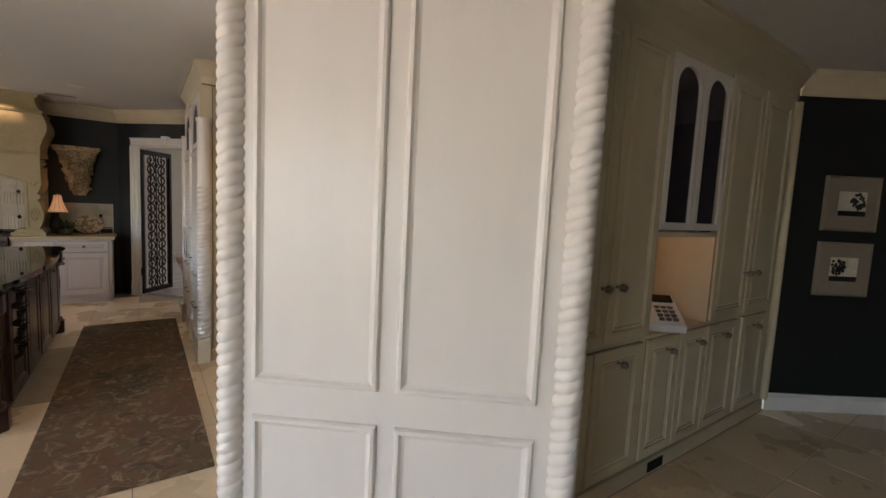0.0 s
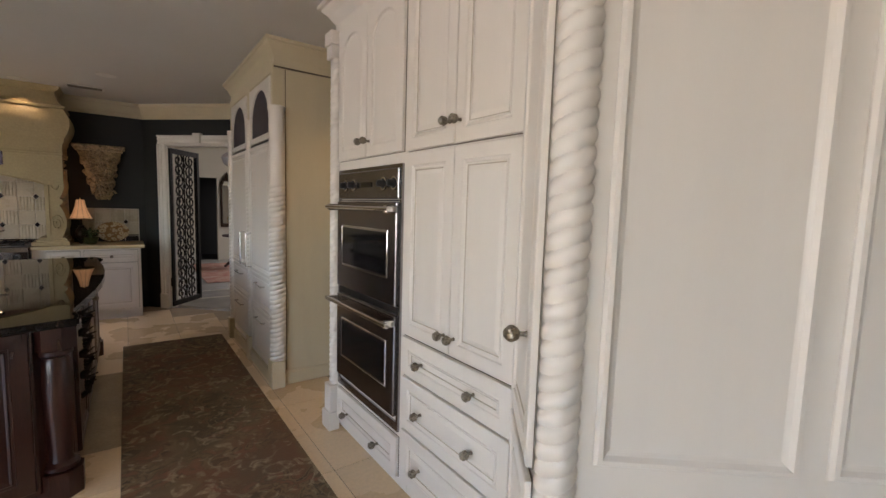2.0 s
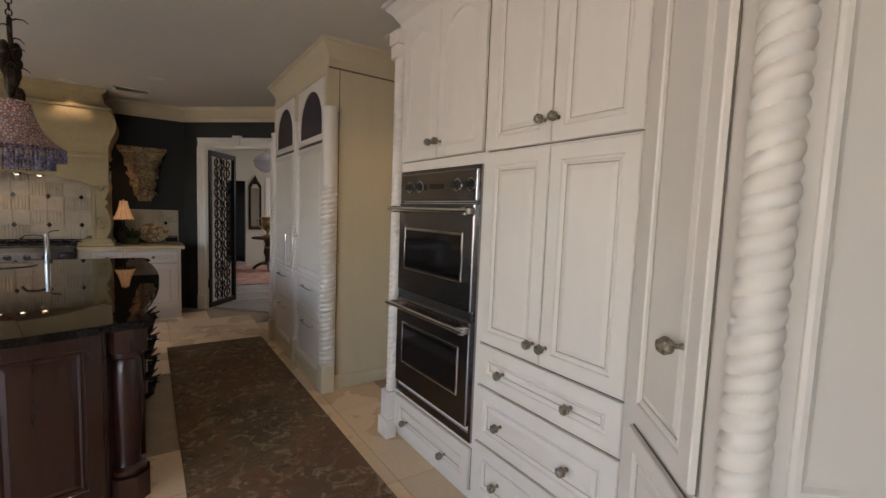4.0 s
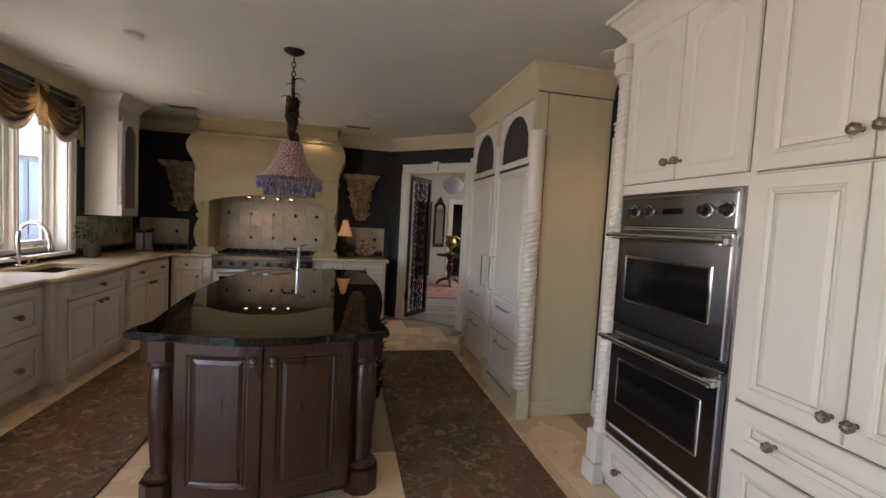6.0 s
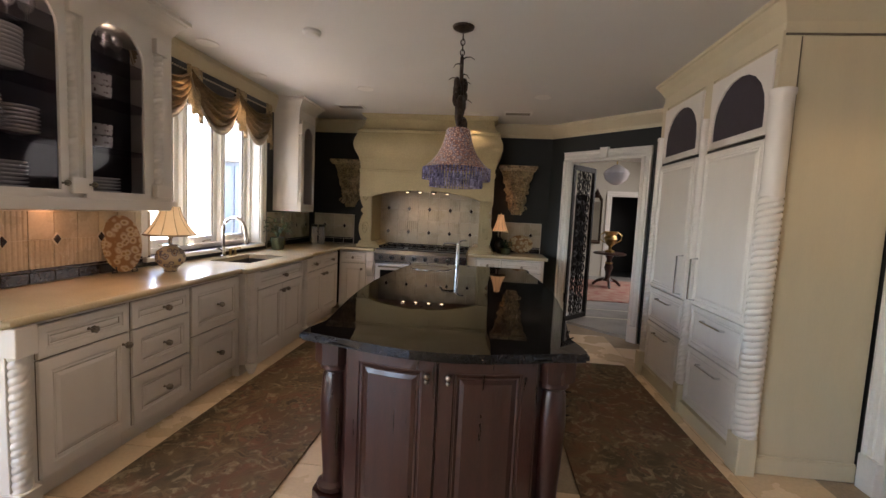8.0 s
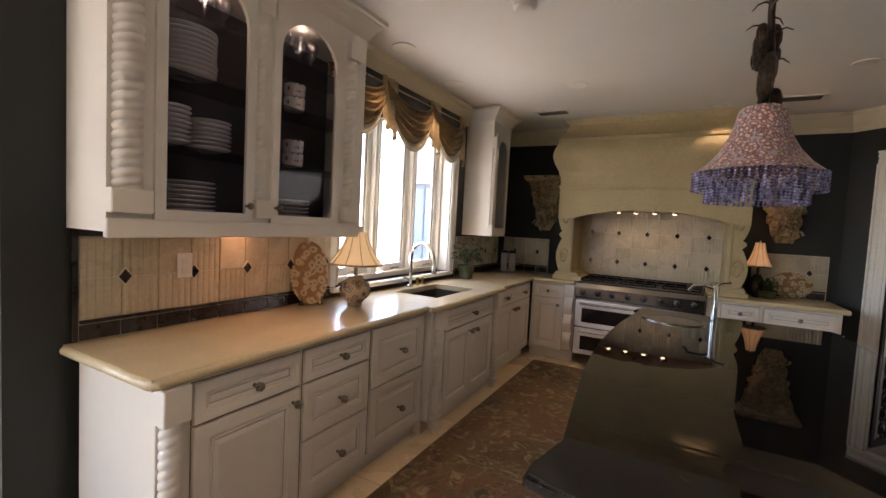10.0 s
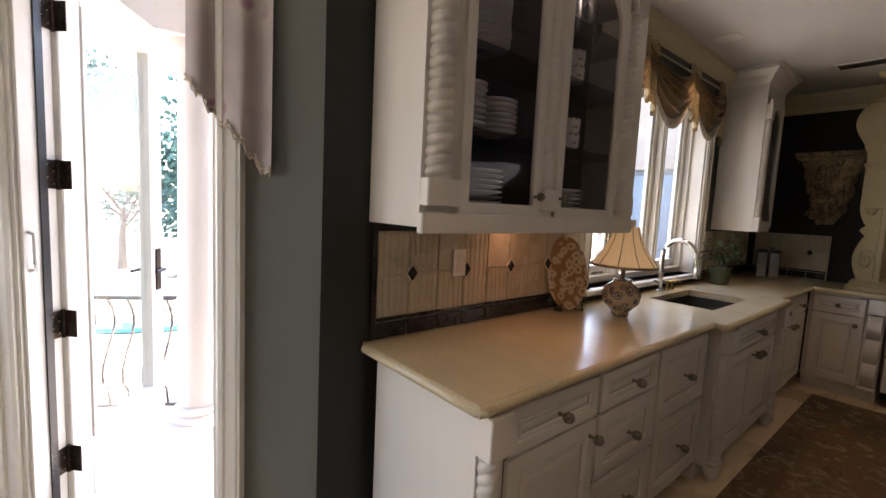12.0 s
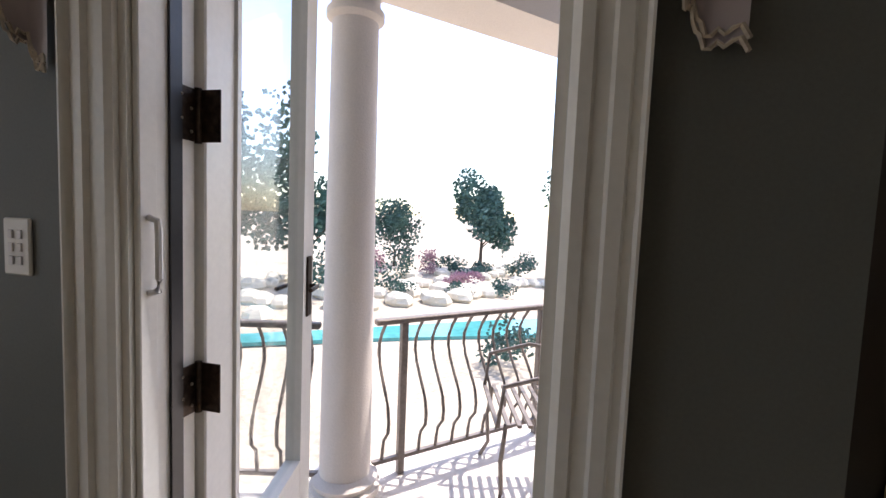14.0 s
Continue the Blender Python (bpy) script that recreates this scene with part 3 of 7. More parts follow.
for p0, p1 in (((4.25, 1.395), (5.59, 0.467)), ((-5.29, 1.65), (-4.66, 2.28)), ((-3.83, 3.11), (-3.66, 3.28)), ((-3.657, 3.29), (-3.657, 3.46))):
    moulding("baseboard", p0, p1, BASE, "white", "cream painted baseboard")


def casing(name, m, w, h, cw=0.115, depth=0.12, label="", keystone=False):
    """A fluted door casing round an opening w wide and h high: local x along the wall, -y into the room."""
    t = thing(name, m, label, "door frame", kind="structure")
    prof = [(0, 0), (0, -0.012), (0.012, -0.02), (0.03, -0.02), (0.035, -0.014), (0.055, -0.014), (0.06, -0.024), (0.08, -0.024), (0.085, -0.016), (0.097, -0.016), (0.1, -0.034), (cw, -0.034), (cw, 0)]
    for side in (0, 1):
        bm = B()
        pts = [((w + o) if side else -o, y) for o, y in prof]
        prism(bm, pts, 0.0, h)
        part("jamb_casing", bm, "white", t, smooth=False)
        part("plinth", boxes((w - 0.002, -0.042, 0, w + cw + 0.006, 0, 0.2) if side else (-cw - 0.006, -0.042, 0, 0.002, 0, 0.2), bev=0.004), "white", t)
    bm = prism_x(B(), [(y, h + o) for o, y in prof], -cw, w + cw)
    part("head_casing", bm, "white", t)
    part("lining", boxes((0, 0, 0, 0.018, depth, h), (w - 0.018, 0, 0, w, depth, h), (0.018, 0, h - 0.018, w - 0.018, depth, h)), "white", t)
    if keystone:
        part("keystone", prism_y(B(), [(w / 2 - 0.04, h + 0.01), (w / 2 + 0.04, h + 0.01), (w / 2 + 0.055, h + 0.14), (w / 2 - 0.055, h + 0.14)], -0.05, 0.0), "white", t)
    return t


A45 = radians(-45)
casing("door_frame_1", Matrix.Translation((-0.22 + 0.34 * 0.7071, 8.15 - 0.34 * 0.7071, 0)) @ Matrix.Rotation(A45, 4, "Z"), 0.96, 2.2, label="cream fluted casing of the gate doorway", keystone=True)
casing("door_frame_2", pose(1.15, 4.38, 0, 0, 0, -90), 0.58, 2.2, 0.115, label="cream fluted casing of the pantry doorway")
casing("door_frame_3", Matrix.Translation((-3.66 - 1.2 * 0.7071, 3.284 - 1.2 * 0.7071, 0)) @ Matrix.Rotation(radians(45), 4, "Z"), 0.815, 2.4, 0.104, depth=0.16, label="cream fluted casing of the terrace doorway")
SL = Matrix.Translation((-5.3 + 0.09 * 0.7071, 1.644 + 0.09 * 0.7071, 0)) @ Matrix.Rotation(radians(45), 4, "Z")
sl_ = casing("window_2", SL, 0.36, 2.4, 0.104, depth=0.16, label="cream fluted casing of a narrow sidelight window")
part("window_sill", boxes((0.018, -0.03, 0.27, 0.342, 0.16, 0.3), bev=0.004), "white", sl_)
part("apron", boxes((0.002, -0.006, 0.0, 0.358, -0.001, 0.27)), "white", sl_)
g = part("pane", boxes((0.018, 0.1, 0.3, 0.342, 0.106, 2.382)), "glass", sl_, "clear glass pane")
g.visible_shadow = False


# ---- cabinets ----
def shell(parent, name, x0, x1, z0, z1, depth, y0=0.0, material="cream"):
    return part(name, boxes((x0, y0, z0, x1, y0 + depth, z1), bev=0.002), material, parent)


def pilaster(parent, x, z0, z1, y=-0.005, w=0.1, r=0.034, material="cream", block=0.14):
    part("pilaster_rope", rope(B(), x, y, z0 + block, z1 - block, r, 0.036, 16, 8), material, parent, "twisted rope column", smooth=True)
    part("pilaster_block", boxes((x - w / 2, y - w / 2, z0, x + w / 2, y + w / 2, z0 + block), bev=0.004), material, parent)
    part("pilaster_block", boxes((x - w / 2, y - w / 2, z1 - block, x + w / 2, y + w / 2, z1), bev=0.004), material, parent)


def crown_cap(parent, x0, x1, z0, z1, depth, out=0.1, material="cream", y0=0.0):
    """Stepped crown on the front and both sides of a cabinet."""
    bm = B()
    steps = [(0.0, 0.0), (0.012, 0.005), (0.015, 0.25), (0.03, 0.33), (0.4, 0.62), (0.75, 0.8), (0.8, 0.86), (1.0, 0.88), (1.0, 1.0)]
    rings = []
    for o, z in steps:
        q, zz = o * out, z0 + z * (z1 - z0)
        rings.append([(x0 - q, y0 - q, zz), (x1 + q, y0 - q, zz), (x1 + q, y0 + depth, zz), (x0 - q, y0 + depth, zz)])
    loops(bm, rings)
    part("crown", bm, material, parent)


# oven wall: local x runs towards -y from y = 3.72
OX = 0.66
ov = thing("oven_cabinet", pose(OX, 3.72, 0, 0, 0, -90), "tall cream painted cabinet that houses the double wall oven", "cabinet")
shell(ov, "carcass", 0.0, 0.888, 0.1, 2.52, 0.485)
part("plinth", boxes((0.0, 0.03, 0, 0.888, 0.485, 0.1)), "cream", ov)
part("pilaster_rope", rope(B(), 0.035, -0.012, 0.3, 2.36, 0.036, 0.033, 18, 9), "cream", ov, "twisted rope column", smooth=True)
for z0, z1, q in ((0.0, 0.12, 0.062), (0.12, 0.3, 0.05), (2.36, 2.44, 0.046), (2.44, 2.52, 0.055)):
    part("pilaster_block", boxes((0.035 - q, -0.012 - q, z0, 0.035 + q - 0.006, 0.0, z1 - 0.001), bev=0.004), "cream", ov)
front(ov, "upper_door", 0.09, 1.735, 0.385, 0.775, arch=True, knobs=[(0.44, 1.82)])
front(ov, "upper_door", 0.475, 1.735, 0.385, 0.775, arch=True, knobs=[(0.51, 1.82)])
front(ov, "drawer", 0.09, 0.085, 0.77, 0.215, knobs=[(0.26, 0.175), (0.66, 0.175)])
crown_cap(ov, 0.0, 0.888, 2.52, 2.698, 0.485, 0.09)
tc = thing("tall_cabinet", pose(OX, 2.83, 0, 0, 0, -90), "tall cream painted cabinet with paired doors over drawers", "cabinet")
shell(tc, "carcass", 0.002, 0.758, 0.1, 2.52, 0.485)
part("plinth", boxes((0.002, 0.03, 0, 0.758, 0.485, 0.1)), "cream", tc)
for i in (0, 1):
    front(tc, "upper_door", 0.005 + 0.377 * i, 1.73, 0.377, 0.78, knobs=[(0.348 + 0.068 * i, 1.82)])
    front(tc, "tall_door", 0.005 + 0.377 * i, 0.855, 0.377, 0.868, knobs=[(0.348 + 0.068 * i, 0.935)])
for z, h in ((0.652, 0.195), (0.376, 0.27), (0.1, 0.27)):
    front(tc, "drawer", 0.005, z, 0.754, h, knobs=[(0.185, z + h / 2), (0.554, z + h / 2)])
crown_cap(tc, 0.002, 0.758, 2.52, 2.698, 0.485, 0.09)

# wedge-ended cupboard that closes the run: door face turned 40 degrees, then the broad end panel
KD = radians(-40)
kn = thing("end_cupboard", Matrix.Translation((0.612, 2.03, 0)) @ Matrix.Rotation(KD, 4, "Z") @ Matrix.Rotation(radians(-90), 4, "Z"), "cream painted cupboard with rope columns at its corners", "cabinet")
# local x runs from the oven wall to the rope corner (0.54), local +y into the block
shell(kn, "carcass", -0.062, 0.52, 0.1, 2.55, 1.14, 0.003)
part("plinth", boxes((-0.06, -0.012, 0, 0.52, 1.15, 0.1), bev=0.003), "cream", kn)
front(kn, "narrow_door", 0.05, 0.86, 0.39, 1.66, knobs=[(0.36, 1.165)], ks=1.25)
front(kn, "narrow_door", 0.05, 0.13, 0.39, 0.7, knobs=[(0.36, 0.7)], ks=1.25)
crown_cap(kn, 0.004, 0.55, 2.55, 2.698, 1.14, 0.09)


def end_panel():
    """The broad end with four fields; local y runs along it."""
    bm = B()
    x0 = 0.522
    box(bm, x0, 0.03, 0.1, x0 + 0.016, 1.1, 2.55)
    ob = part("end_panel", bm, "cream", kn)
    for y0, w in ((0.105, 0.41), (0.572, 0.432)):
        for z0, z1 in ((0.943, 2.5), (0.16, 0.832)):
            bm = B()
            h = z1 - z0
            rings = []
            for i, d in ((0.0, 0.0165), (0.0, 0.022), (0.006, 0.03), (0.016, 0.031), (0.024, 0.022), (0.03, 0.019), (0.034, 0.0175)):
                rings.append([(x0 + d, y0 + px, z0 + pz) for px, pz in outline(w, h, i, False)])
            loops(bm, rings)
            part("field_moulding", bm, "cream", ob)
    for y in (0.03, 1.095):
        part("corner_rope", rope(B(), x0 + 0.008, y, 0.13, 2.52, 0.045, 0.037, 32, 12), "cream", kn, "twisted rope column", smooth=True)
        part("corner_block", boxes((x0 - 0.05, y - 0.065, 0, x0 + 0.08, y + 0.065, 0.13), bev=0.004), "cream", kn)


end_panel()

# double oven
dov = thing("double_oven", pose(OX + 0.018, 3.72, 0, 0, 0, -90), "stainless steel double wall oven with bar handles", "oven")
x0, x1 = 0.085, 0.856
part("trim_frame", boxes((x0, -0.03, 0.325, x0 + 0.02, 0.45, 1.682), (x1 - 0.02, -0.03, 0.325, x1, 0.45, 1.682), (x0 + 0.02, -0.03, 1.664, x1 - 0.02, 0.45, 1.682), (x0 + 0.02, -0.03, 0.325, x1 - 0.02, 0.45, 0.37)), "steel", dov)
cp = part("control_panel", boxes((x0 + 0.02, -0.04, 1.51, x1 - 0.02, -0.002, 1.662), bev=0.004), "steel", dov)
for kx in (0.19, 0.3, 0.66, 0.77):
    bm = lathe(B(), [(0.026, 0), (0.026, 0.006), (0.019, 0.008), (0.017, 0.035), (0.012, 0.038)], seg=16)
    bmesh.ops.rotate(bm, verts=bm.verts, matrix=Matrix.Rotation(radians(90), 3, "X"))
    bmesh.ops.translate(bm, verts=bm.verts, vec=(x0 + kx - 0.06, -0.04, 1.588))
    kb = part("control_knob", bm, "black", cp, smooth=True)
    rb = lathe(B(), [(0.034, 0), (0.034, 0.004), (0.027, 0.005)], seg=20)
    bmesh.ops.rotate(rb, verts=rb.verts, matrix=Matrix.Rotation(radians(90), 3, "X"))
    bmesh.ops.translate(rb, verts=rb.verts, vec=(x0 + kx - 0.06, -0.0402, 1.588))
    part("bezel", rb, "chrome", kb, "chrome bezel", smooth=True)
part("display", boxes((x0 + 0.34, -0.0425, 1.573, x0 + 0.47, -0.039, 1.6)), "darkglass", cp)
for z0, z1, v in ((0.972, 1.495, 1), (0.4, 0.925, 2)):
    d = part("oven_door", boxes((x0 + 0.022, -0.048, z0, x1 - 0.022, -0.006, z1), bev=0.005), "steel", dov)
    part("window_trim", boxes((x0 + 0.1, -0.052, z0 + 0.135, x1 - 0.1, -0.047, z1 - 0.14), bev=0.004), "chrome", d)
    part("window_glass", boxes((x0 + 0.115, -0.0535, z0 + 0.15, x1 - 0.115, -0.0515, z1 - 0.155)), "darkglass", d)
    bm = tube(B(), [(x0 - 0.005, -0.105, z1 - 0.035), (x1 + 0.005, -0.105, z1 - 0.035)], 0.013, 12)
    part("handle", bm, "chrome", d, smooth=True)
    for xx in (x0 + 0.03, x1 - 0.03):
        part("handle_post", boxes((xx - 0.018, -0.112, z1 - 0.055, xx + 0.018, -0.046, z1 - 0.018), bev=0.006), "chrome", d)
for zz in (0.93, 0.94, 0.95, 0.96, 1.499):
    part("vent_slat", boxes((x0 + 0.022, -0.036, zz, x1 - 0.022, -0.01, zz + 0.006)), "black", dov)

# fridge cabinet, local x towards -y from y = 6.16
fr = thing("refrigerator", pose(0.5, 6.16, 0, 0, 0, -90), "built-in refrigerator behind cream panelled doors", "refrigerator")
W = 1.62
shell(fr, "carcass", 0.0, W, 0.1, 2.52, 0.63, material="cream2")
part("plinth", boxes((0.0, -0.03, 0, W + 0.02, 0.63, 0.1), bev=0.004), "cream2", fr)
for xx, yy, rr, fw in ((0.05, -0.02, 0.034, 0.05), (0.845, -0.012, 0.03, 0.04), (W + 0.002, 0.018, 0.062, 0.062)):
    part("pilaster_rope", rope(B(), xx, yy, 0.22, 1.62, rr, 0.038, 28, 10), "cream", fr, "twisted rope column", smooth=True)
    part("pilaster_shaft", lathe(B(), [(rr, 1.62), (rr * 0.93, 1.66), (rr * 0.93, 2.17), (rr * 1.05, 2.18), (rr * 1.05, 2.205), (rr * 0.8, 2.21)], (xx, yy, 0), 24), "cream", fr, smooth=True)
    part("pilaster_block", boxes((xx - fw, yy - fw, 0.0, xx + fw, 0.06 if xx > 1 else 0.0, 0.22), bev=0.004), "cream2", fr)
part("face_frieze", boxes((0.0, -0.012, 2.46, W, 0.0, 2.52), (0.0, -0.012, 2.21, 0.1, 0.0, 2.46), (0.79, -0.012, 2.21, 0.9, 0.0, 2.46), (1.585, -0.012, 2.21, W, 0.0, 2.46)), "cream2", fr)
part("side_bead", boxes((W, 0.0, 2.495, W + 0.01, 0.63, 2.505), (W, 0.083, 0.12, W + 0.003, 0.088, 2.49)), "shade_bead", fr)
part("side_base", boxes((W, 0.08, 0.0, W + 0.014, 0.63, 0.11), bev=0.004), "cream2", fr)

def arched_glazed(parent, x, z, w, h, name="arched_door", glass="inside", fr_=0.06, y=0.0, depth=0.0):
    """A door with one round-headed pane."""
    bm = B()
    a = [bm.verts.new((x + px, y - 0.02, z + pz)) for px, pz in outline(w, h, 0.003, False)]
    o = [(fr_ + px, fr_ + pz) for px, pz in outline(w - 2 * fr_, h - 2 * fr_, 0, True)]
    b = [bm.verts.new((x + px, y - 0.02, z + pz)) for px, pz in o]
    c = [bm.verts.new((x + px, y - 0.002, z + pz)) for px, pz in o]
    n = len(b)
    bm.faces.new((a[0], a[1], b[1], b[0])), bm.faces.new((a[1], a[2], b[2], b[1])), bm.faces.new((a[3], a[0], b[0], b[12]))
    bm.faces.new([a[2]] + [b[i] for i in range(7, 1, -1)]), bm.faces.new([a[3]] + [b[i] for i in range(12, 6, -1)]), bm.faces.new((a[2], b[7], a[3]))
    for i in range(n):
        bm.faces.new((b[i], b[(i + 1) % n], c[(i + 1) % n], c[i]))
    ba = [bm.verts.new((v.co.x, y, v.co.z)) for v in a]
    for i in range(4):
        bm.faces.new((a[i], a[(i + 1) % 4], ba[(i + 1) % 4], ba[i]))
    d = part(name, bm, "cream", parent)
    bm = B()
    bm.faces.new([bm.verts.new((x + px, y - 0.008, z + pz)) for px, pz in o])
    part("pane", bm, glass, d, "dark pane" if glass == "inside" else "clear glass pane")
    return d


for i, xa in enumerate((0.09, 0.905)):
    w = 0.68
    arched_glazed(fr, xa, 1.97, w, 0.47, fr_=0.05)
    d = part("fridge_door", panel_face(B(), xa, 0.86, w, 1.085, 0.0, 0.03, 0.03), "cream", fr)
    # black strip paints in the shade of the gap above the door
    part("gap_shade_strip", boxes((xa, -0.012, 1.947, xa + w, -0.002, 1.969)), "black", fr)
    hx = xa + (w - 0.05 if i == 0 else 0.05)
    bm = tube(B(), [(hx, -0.03, 0.89), (hx, -0.075, 0.895), (hx, -0.075, 1.19), (hx, -0.03, 1.195)], 0.008, 8)
    part("pull", bm, "chrome", d, smooth=True)
    for z, h in ((0.55, 0.3), (0.12, 0.42)):
        dr = part("drawer", panel_face(B(), xa, z, w, h, 0.0, 0.02, 0.03), "cream", fr)
        bm = tube(B(), [(xa + w / 2 - 0.13, -0.02, z + h - 0.08), (xa + w / 2 - 0.13, -0.05, z + h - 0.08), (xa + w / 2 + 0.13, -0.05, z + h - 0.08), (xa + w / 2 + 0.13, -0.02, z + h - 0.08)], 0.007, 8)
        part("pull", bm, "chrome", dr, smooth=True)
crown_cap(fr, 0.0, W, 2.505, 2.698, 0.64, 0.07, material="cream2")

# west base units: local x = y - 3.47
WX = -3.05


def west_unit(name, y0, y1, label, layout, x=WX, group="west base units", top=0.868):
    """A base unit on the west run: layout of (x0, x1, z0, z1, kind)."""
    t = thing(name, pose(x, y0, 0, 0, 0, 90), label, "cabinet", group)
    w = y1 - y0
    shell(t, "carcass", 0.001, w - 0.001, 0.1, top, 0.55, 0.0)
    part("toe_kick", boxes((0.001, 0.05, 0, w - 0.001, 0.5, 0.1)), "cream", t)
    for a, b, z0, z1, kind in layout:
        kx = (a + b) / 2 if kind == "d" else (b - 0.045 if kind == "l" else a + 0.045)
        kz = (z0 + z1) / 2 if kind == "d" else z1 - 0.06
        front(t, "drawer" if kind == "d" else "door", a, z0, b - a, z1 - z0, knobs=[(kx, kz)])
    return t


u = west_unit("base_cabinet", 3.49, 4.12, "cream base cabinet with a drawer over a door", [(0.12, 0.62, 0.69, 0.85, "d"), (0.12, 0.62, 0.12, 0.685, "l")])
pilaster(u, 0.045, 0.0, 0.868, y=-0.012, w=0.095, r=0.038, block=0.13)
west_unit("base_cabinet", 4.12, 4.62, "cream base cabinet with three drawers", [(0.01, 0.49, 0.69, 0.85, "d"), (0.01, 0.49, 0.41, 0.685, "d"), (0.01, 0.49, 0.12, 0.405, "d")])
west_unit("base_cabinet", 4.62, 5.21, "cream base cabinet with two deep drawers", [(0.01, 0.57, 0.5, 0.85, "d"), (0.01, 0.57, 0.12, 0.495, "d")])
u = west_unit("sink_cabinet", 5.21, 6.43, "cream sink cabinet with twisted columns and bun feet", [(0.17, 1.05, 0.7, 0.85, "d"), (0.17, 0.61, 0.13, 0.695, "l"), (0.61, 1.05, 0.13, 0.695, "r")], x=-2.99, top=0.655)
part("front_rail", boxes((0.001, 0.0, 0.655, 1.219, 0.02, 0.868), (0.001, 0.02, 0.655, 0.02, 0.55, 0.868), (1.2, 0.02, 0.655, 1.219, 0.55, 0.868)), "cream", u)
for xx in (0.085, 1.135):
    part("pilaster_rope", rope(B(), xx, -0.01, 0.13, 0.74, 0.04, 0.042, 16, 8), "cream", u, "twisted rope column", smooth=True)
    part("pilaster_block", boxes((xx - 0.05, -0.06, 0.74, xx + 0.05, 0.0, 0.868), bev=0.004), "cream", u)
    part("bun_foot", lathe(B(), [(0.02, 0), (0.03, 0.02), (0.045, 0.06), (0.045, 0.09), (0.03, 0.1), (0.05, 0.115), (0.05, 0.13)], (xx, -0.01, 0), 14), "cream", u, smooth=True)
west_unit("base_cabinet", 6.43, 7.53, "cream base cabinet with drawers over paired doors", [(0.01, 0.545, 0.69, 0.85, "d"), (0.55, 1.08, 0.69, 0.85, "d"), (0.01, 0.545, 0.12, 0.685, "l"), (0.55, 1.08, 0.12, 0.685, "r")])

# north base units
def north_unit(x0, x1, label, layout):
    t = thing("base_cabinet", pose(x0, 7.58, 0), label, "cabinet", "north base units")
    w = x1 - x0
    shell(t, "carcass", 0.001, w - 0.001, 0.1, 0.868, 0.55, 0.0)
    part("toe_kick", boxes((0.001, 0.04, 0, w - 0.001, 0.5, 0.1)), "cream", t)
    for a, b, z0, z1, kind in layout:
        front(t, "drawer" if kind == "d" else "door", a, z0, b - a, z1 - z0, knobs=[((a + b) / 2 if kind == "d" else (b - 0.05 if kind == "l" else a + 0.05), (z0 + z1) / 2 if kind == "d" else z1 - 0.07)])
    return t


nu1 = north_unit(-3.03, -2.54, "cream base cabinet beside the range", [(0.03, 0.37, 0.7, 0.85, "d"), (0.03, 0.37, 0.12, 0.695, "l")])
for zz, dd in ((0.62, 0.05), (0.42, 0.035), (0.22, 0.045)):
    part("corbel", prism_x(B(), [(0.0, zz - 0.09)] + [(-0.012 - dd * math.sin(math.pi * i / 8), zz - 0.09 + 0.2 * i / 8) for i in range(9)] + [(0.0, zz + 0.11)], 0.39, 0.475), "cream", nu1, "scrolled corbel", smooth=True)
part("corbel_head", boxes((0.38, -0.05, 0.74, 0.485, 0.0, 0.862), bev=0.004), "cream", nu1)
part("corbel_foot", boxes((0.38, -0.04, 0.1, 0.485, 0.0, 0.13), bev=0.004), "cream", nu1)
north_unit(-1.3, -0.3, "cream base cabinet below the small lamp", [(0.12, 0.42, 0.7, 0.85, "d"), (0.12, 0.42, 0.12, 0.695, "l"), (0.45, 0.97, 0.7, 0.85, "d"), (0.45, 0.97, 0.12, 0.695, "r")])


# worktops
def west_top():
    """Limestone top with a cut-out for the sink: butted pieces of one slab."""
    bm = B()
    z0, z1 = 0.87, 0.91
    sx0, sx1, sy0, sy1 = -3.5, -3.12, 5.5, 6.15
    for b in ((-3.658, 3.46, -3.015, 5.17), (-3.658, 5.17, -2.95, sy0), (-3.658, sy0, sx0, sy1), (sx1, sy0, -2.95, sy1), (-3.658, sy1, -2.95, 6.47), (-3.658, 6.47, -3.015, 8.148), (-3.015, 7.53, -2.545, 8.148)):
        box(bm, b[0], b[1], z0, b[2], b[3], z1)
    bmesh.ops.remove_doubles(bm, verts=bm.verts, dist=0.0005)
    part("worktop", bm, "counter", None)
    t = bpy.data.objects["worktop"]
    tagged(t, "honed cream limestone worktop on the window run", "worktop")
    s = tagged(part("sink", boxes((sx0 - 0.004, sy0 - 0.004, 0.66, sx1 + 0.004, sy1 + 0.004, 0.67), (sx0 - 0.004, sy0 - 0.004, 0.67, sx0, sy1 + 0.004, 0.868), (sx1, sy0 - 0.004, 0.67, sx1 + 0.004, sy1 + 0.004, 0.868), (sx0, sy0 - 0.004, 0.67, sx1, sy0, 0.868), (sx0, sy1, 0.67, sx1, sy1 + 0.004, 0.868)), "sinksteel"), "undermounted stainless steel sink", "sink")


west_top()
part("nosing", tube(B(), [(-3.64, 3.462, 0.89), (-3.035, 3.462, 0.89), (-3.015, 3.475, 0.89), (-3.015, 5.165, 0.89), (-2.965, 5.165, 0.89), (-2.95, 5.18, 0.89), (-2.95, 6.455, 0.89), (-2.965, 6.475, 0.89), (-3.015, 6.475, 0.89), (-3.015, 7.53, 0.89), (-2.545, 7.53, 0.89)], 0.0198, 10), "counter", bpy.data.objects["worktop"], smooth=True)
tagged(part("worktop", boxes((-1.3, 7.53, 0.87, -0.26, 8.148, 0.91), bev=0.006), "counter"), "honed cream limestone worktop beside the range", "worktop")

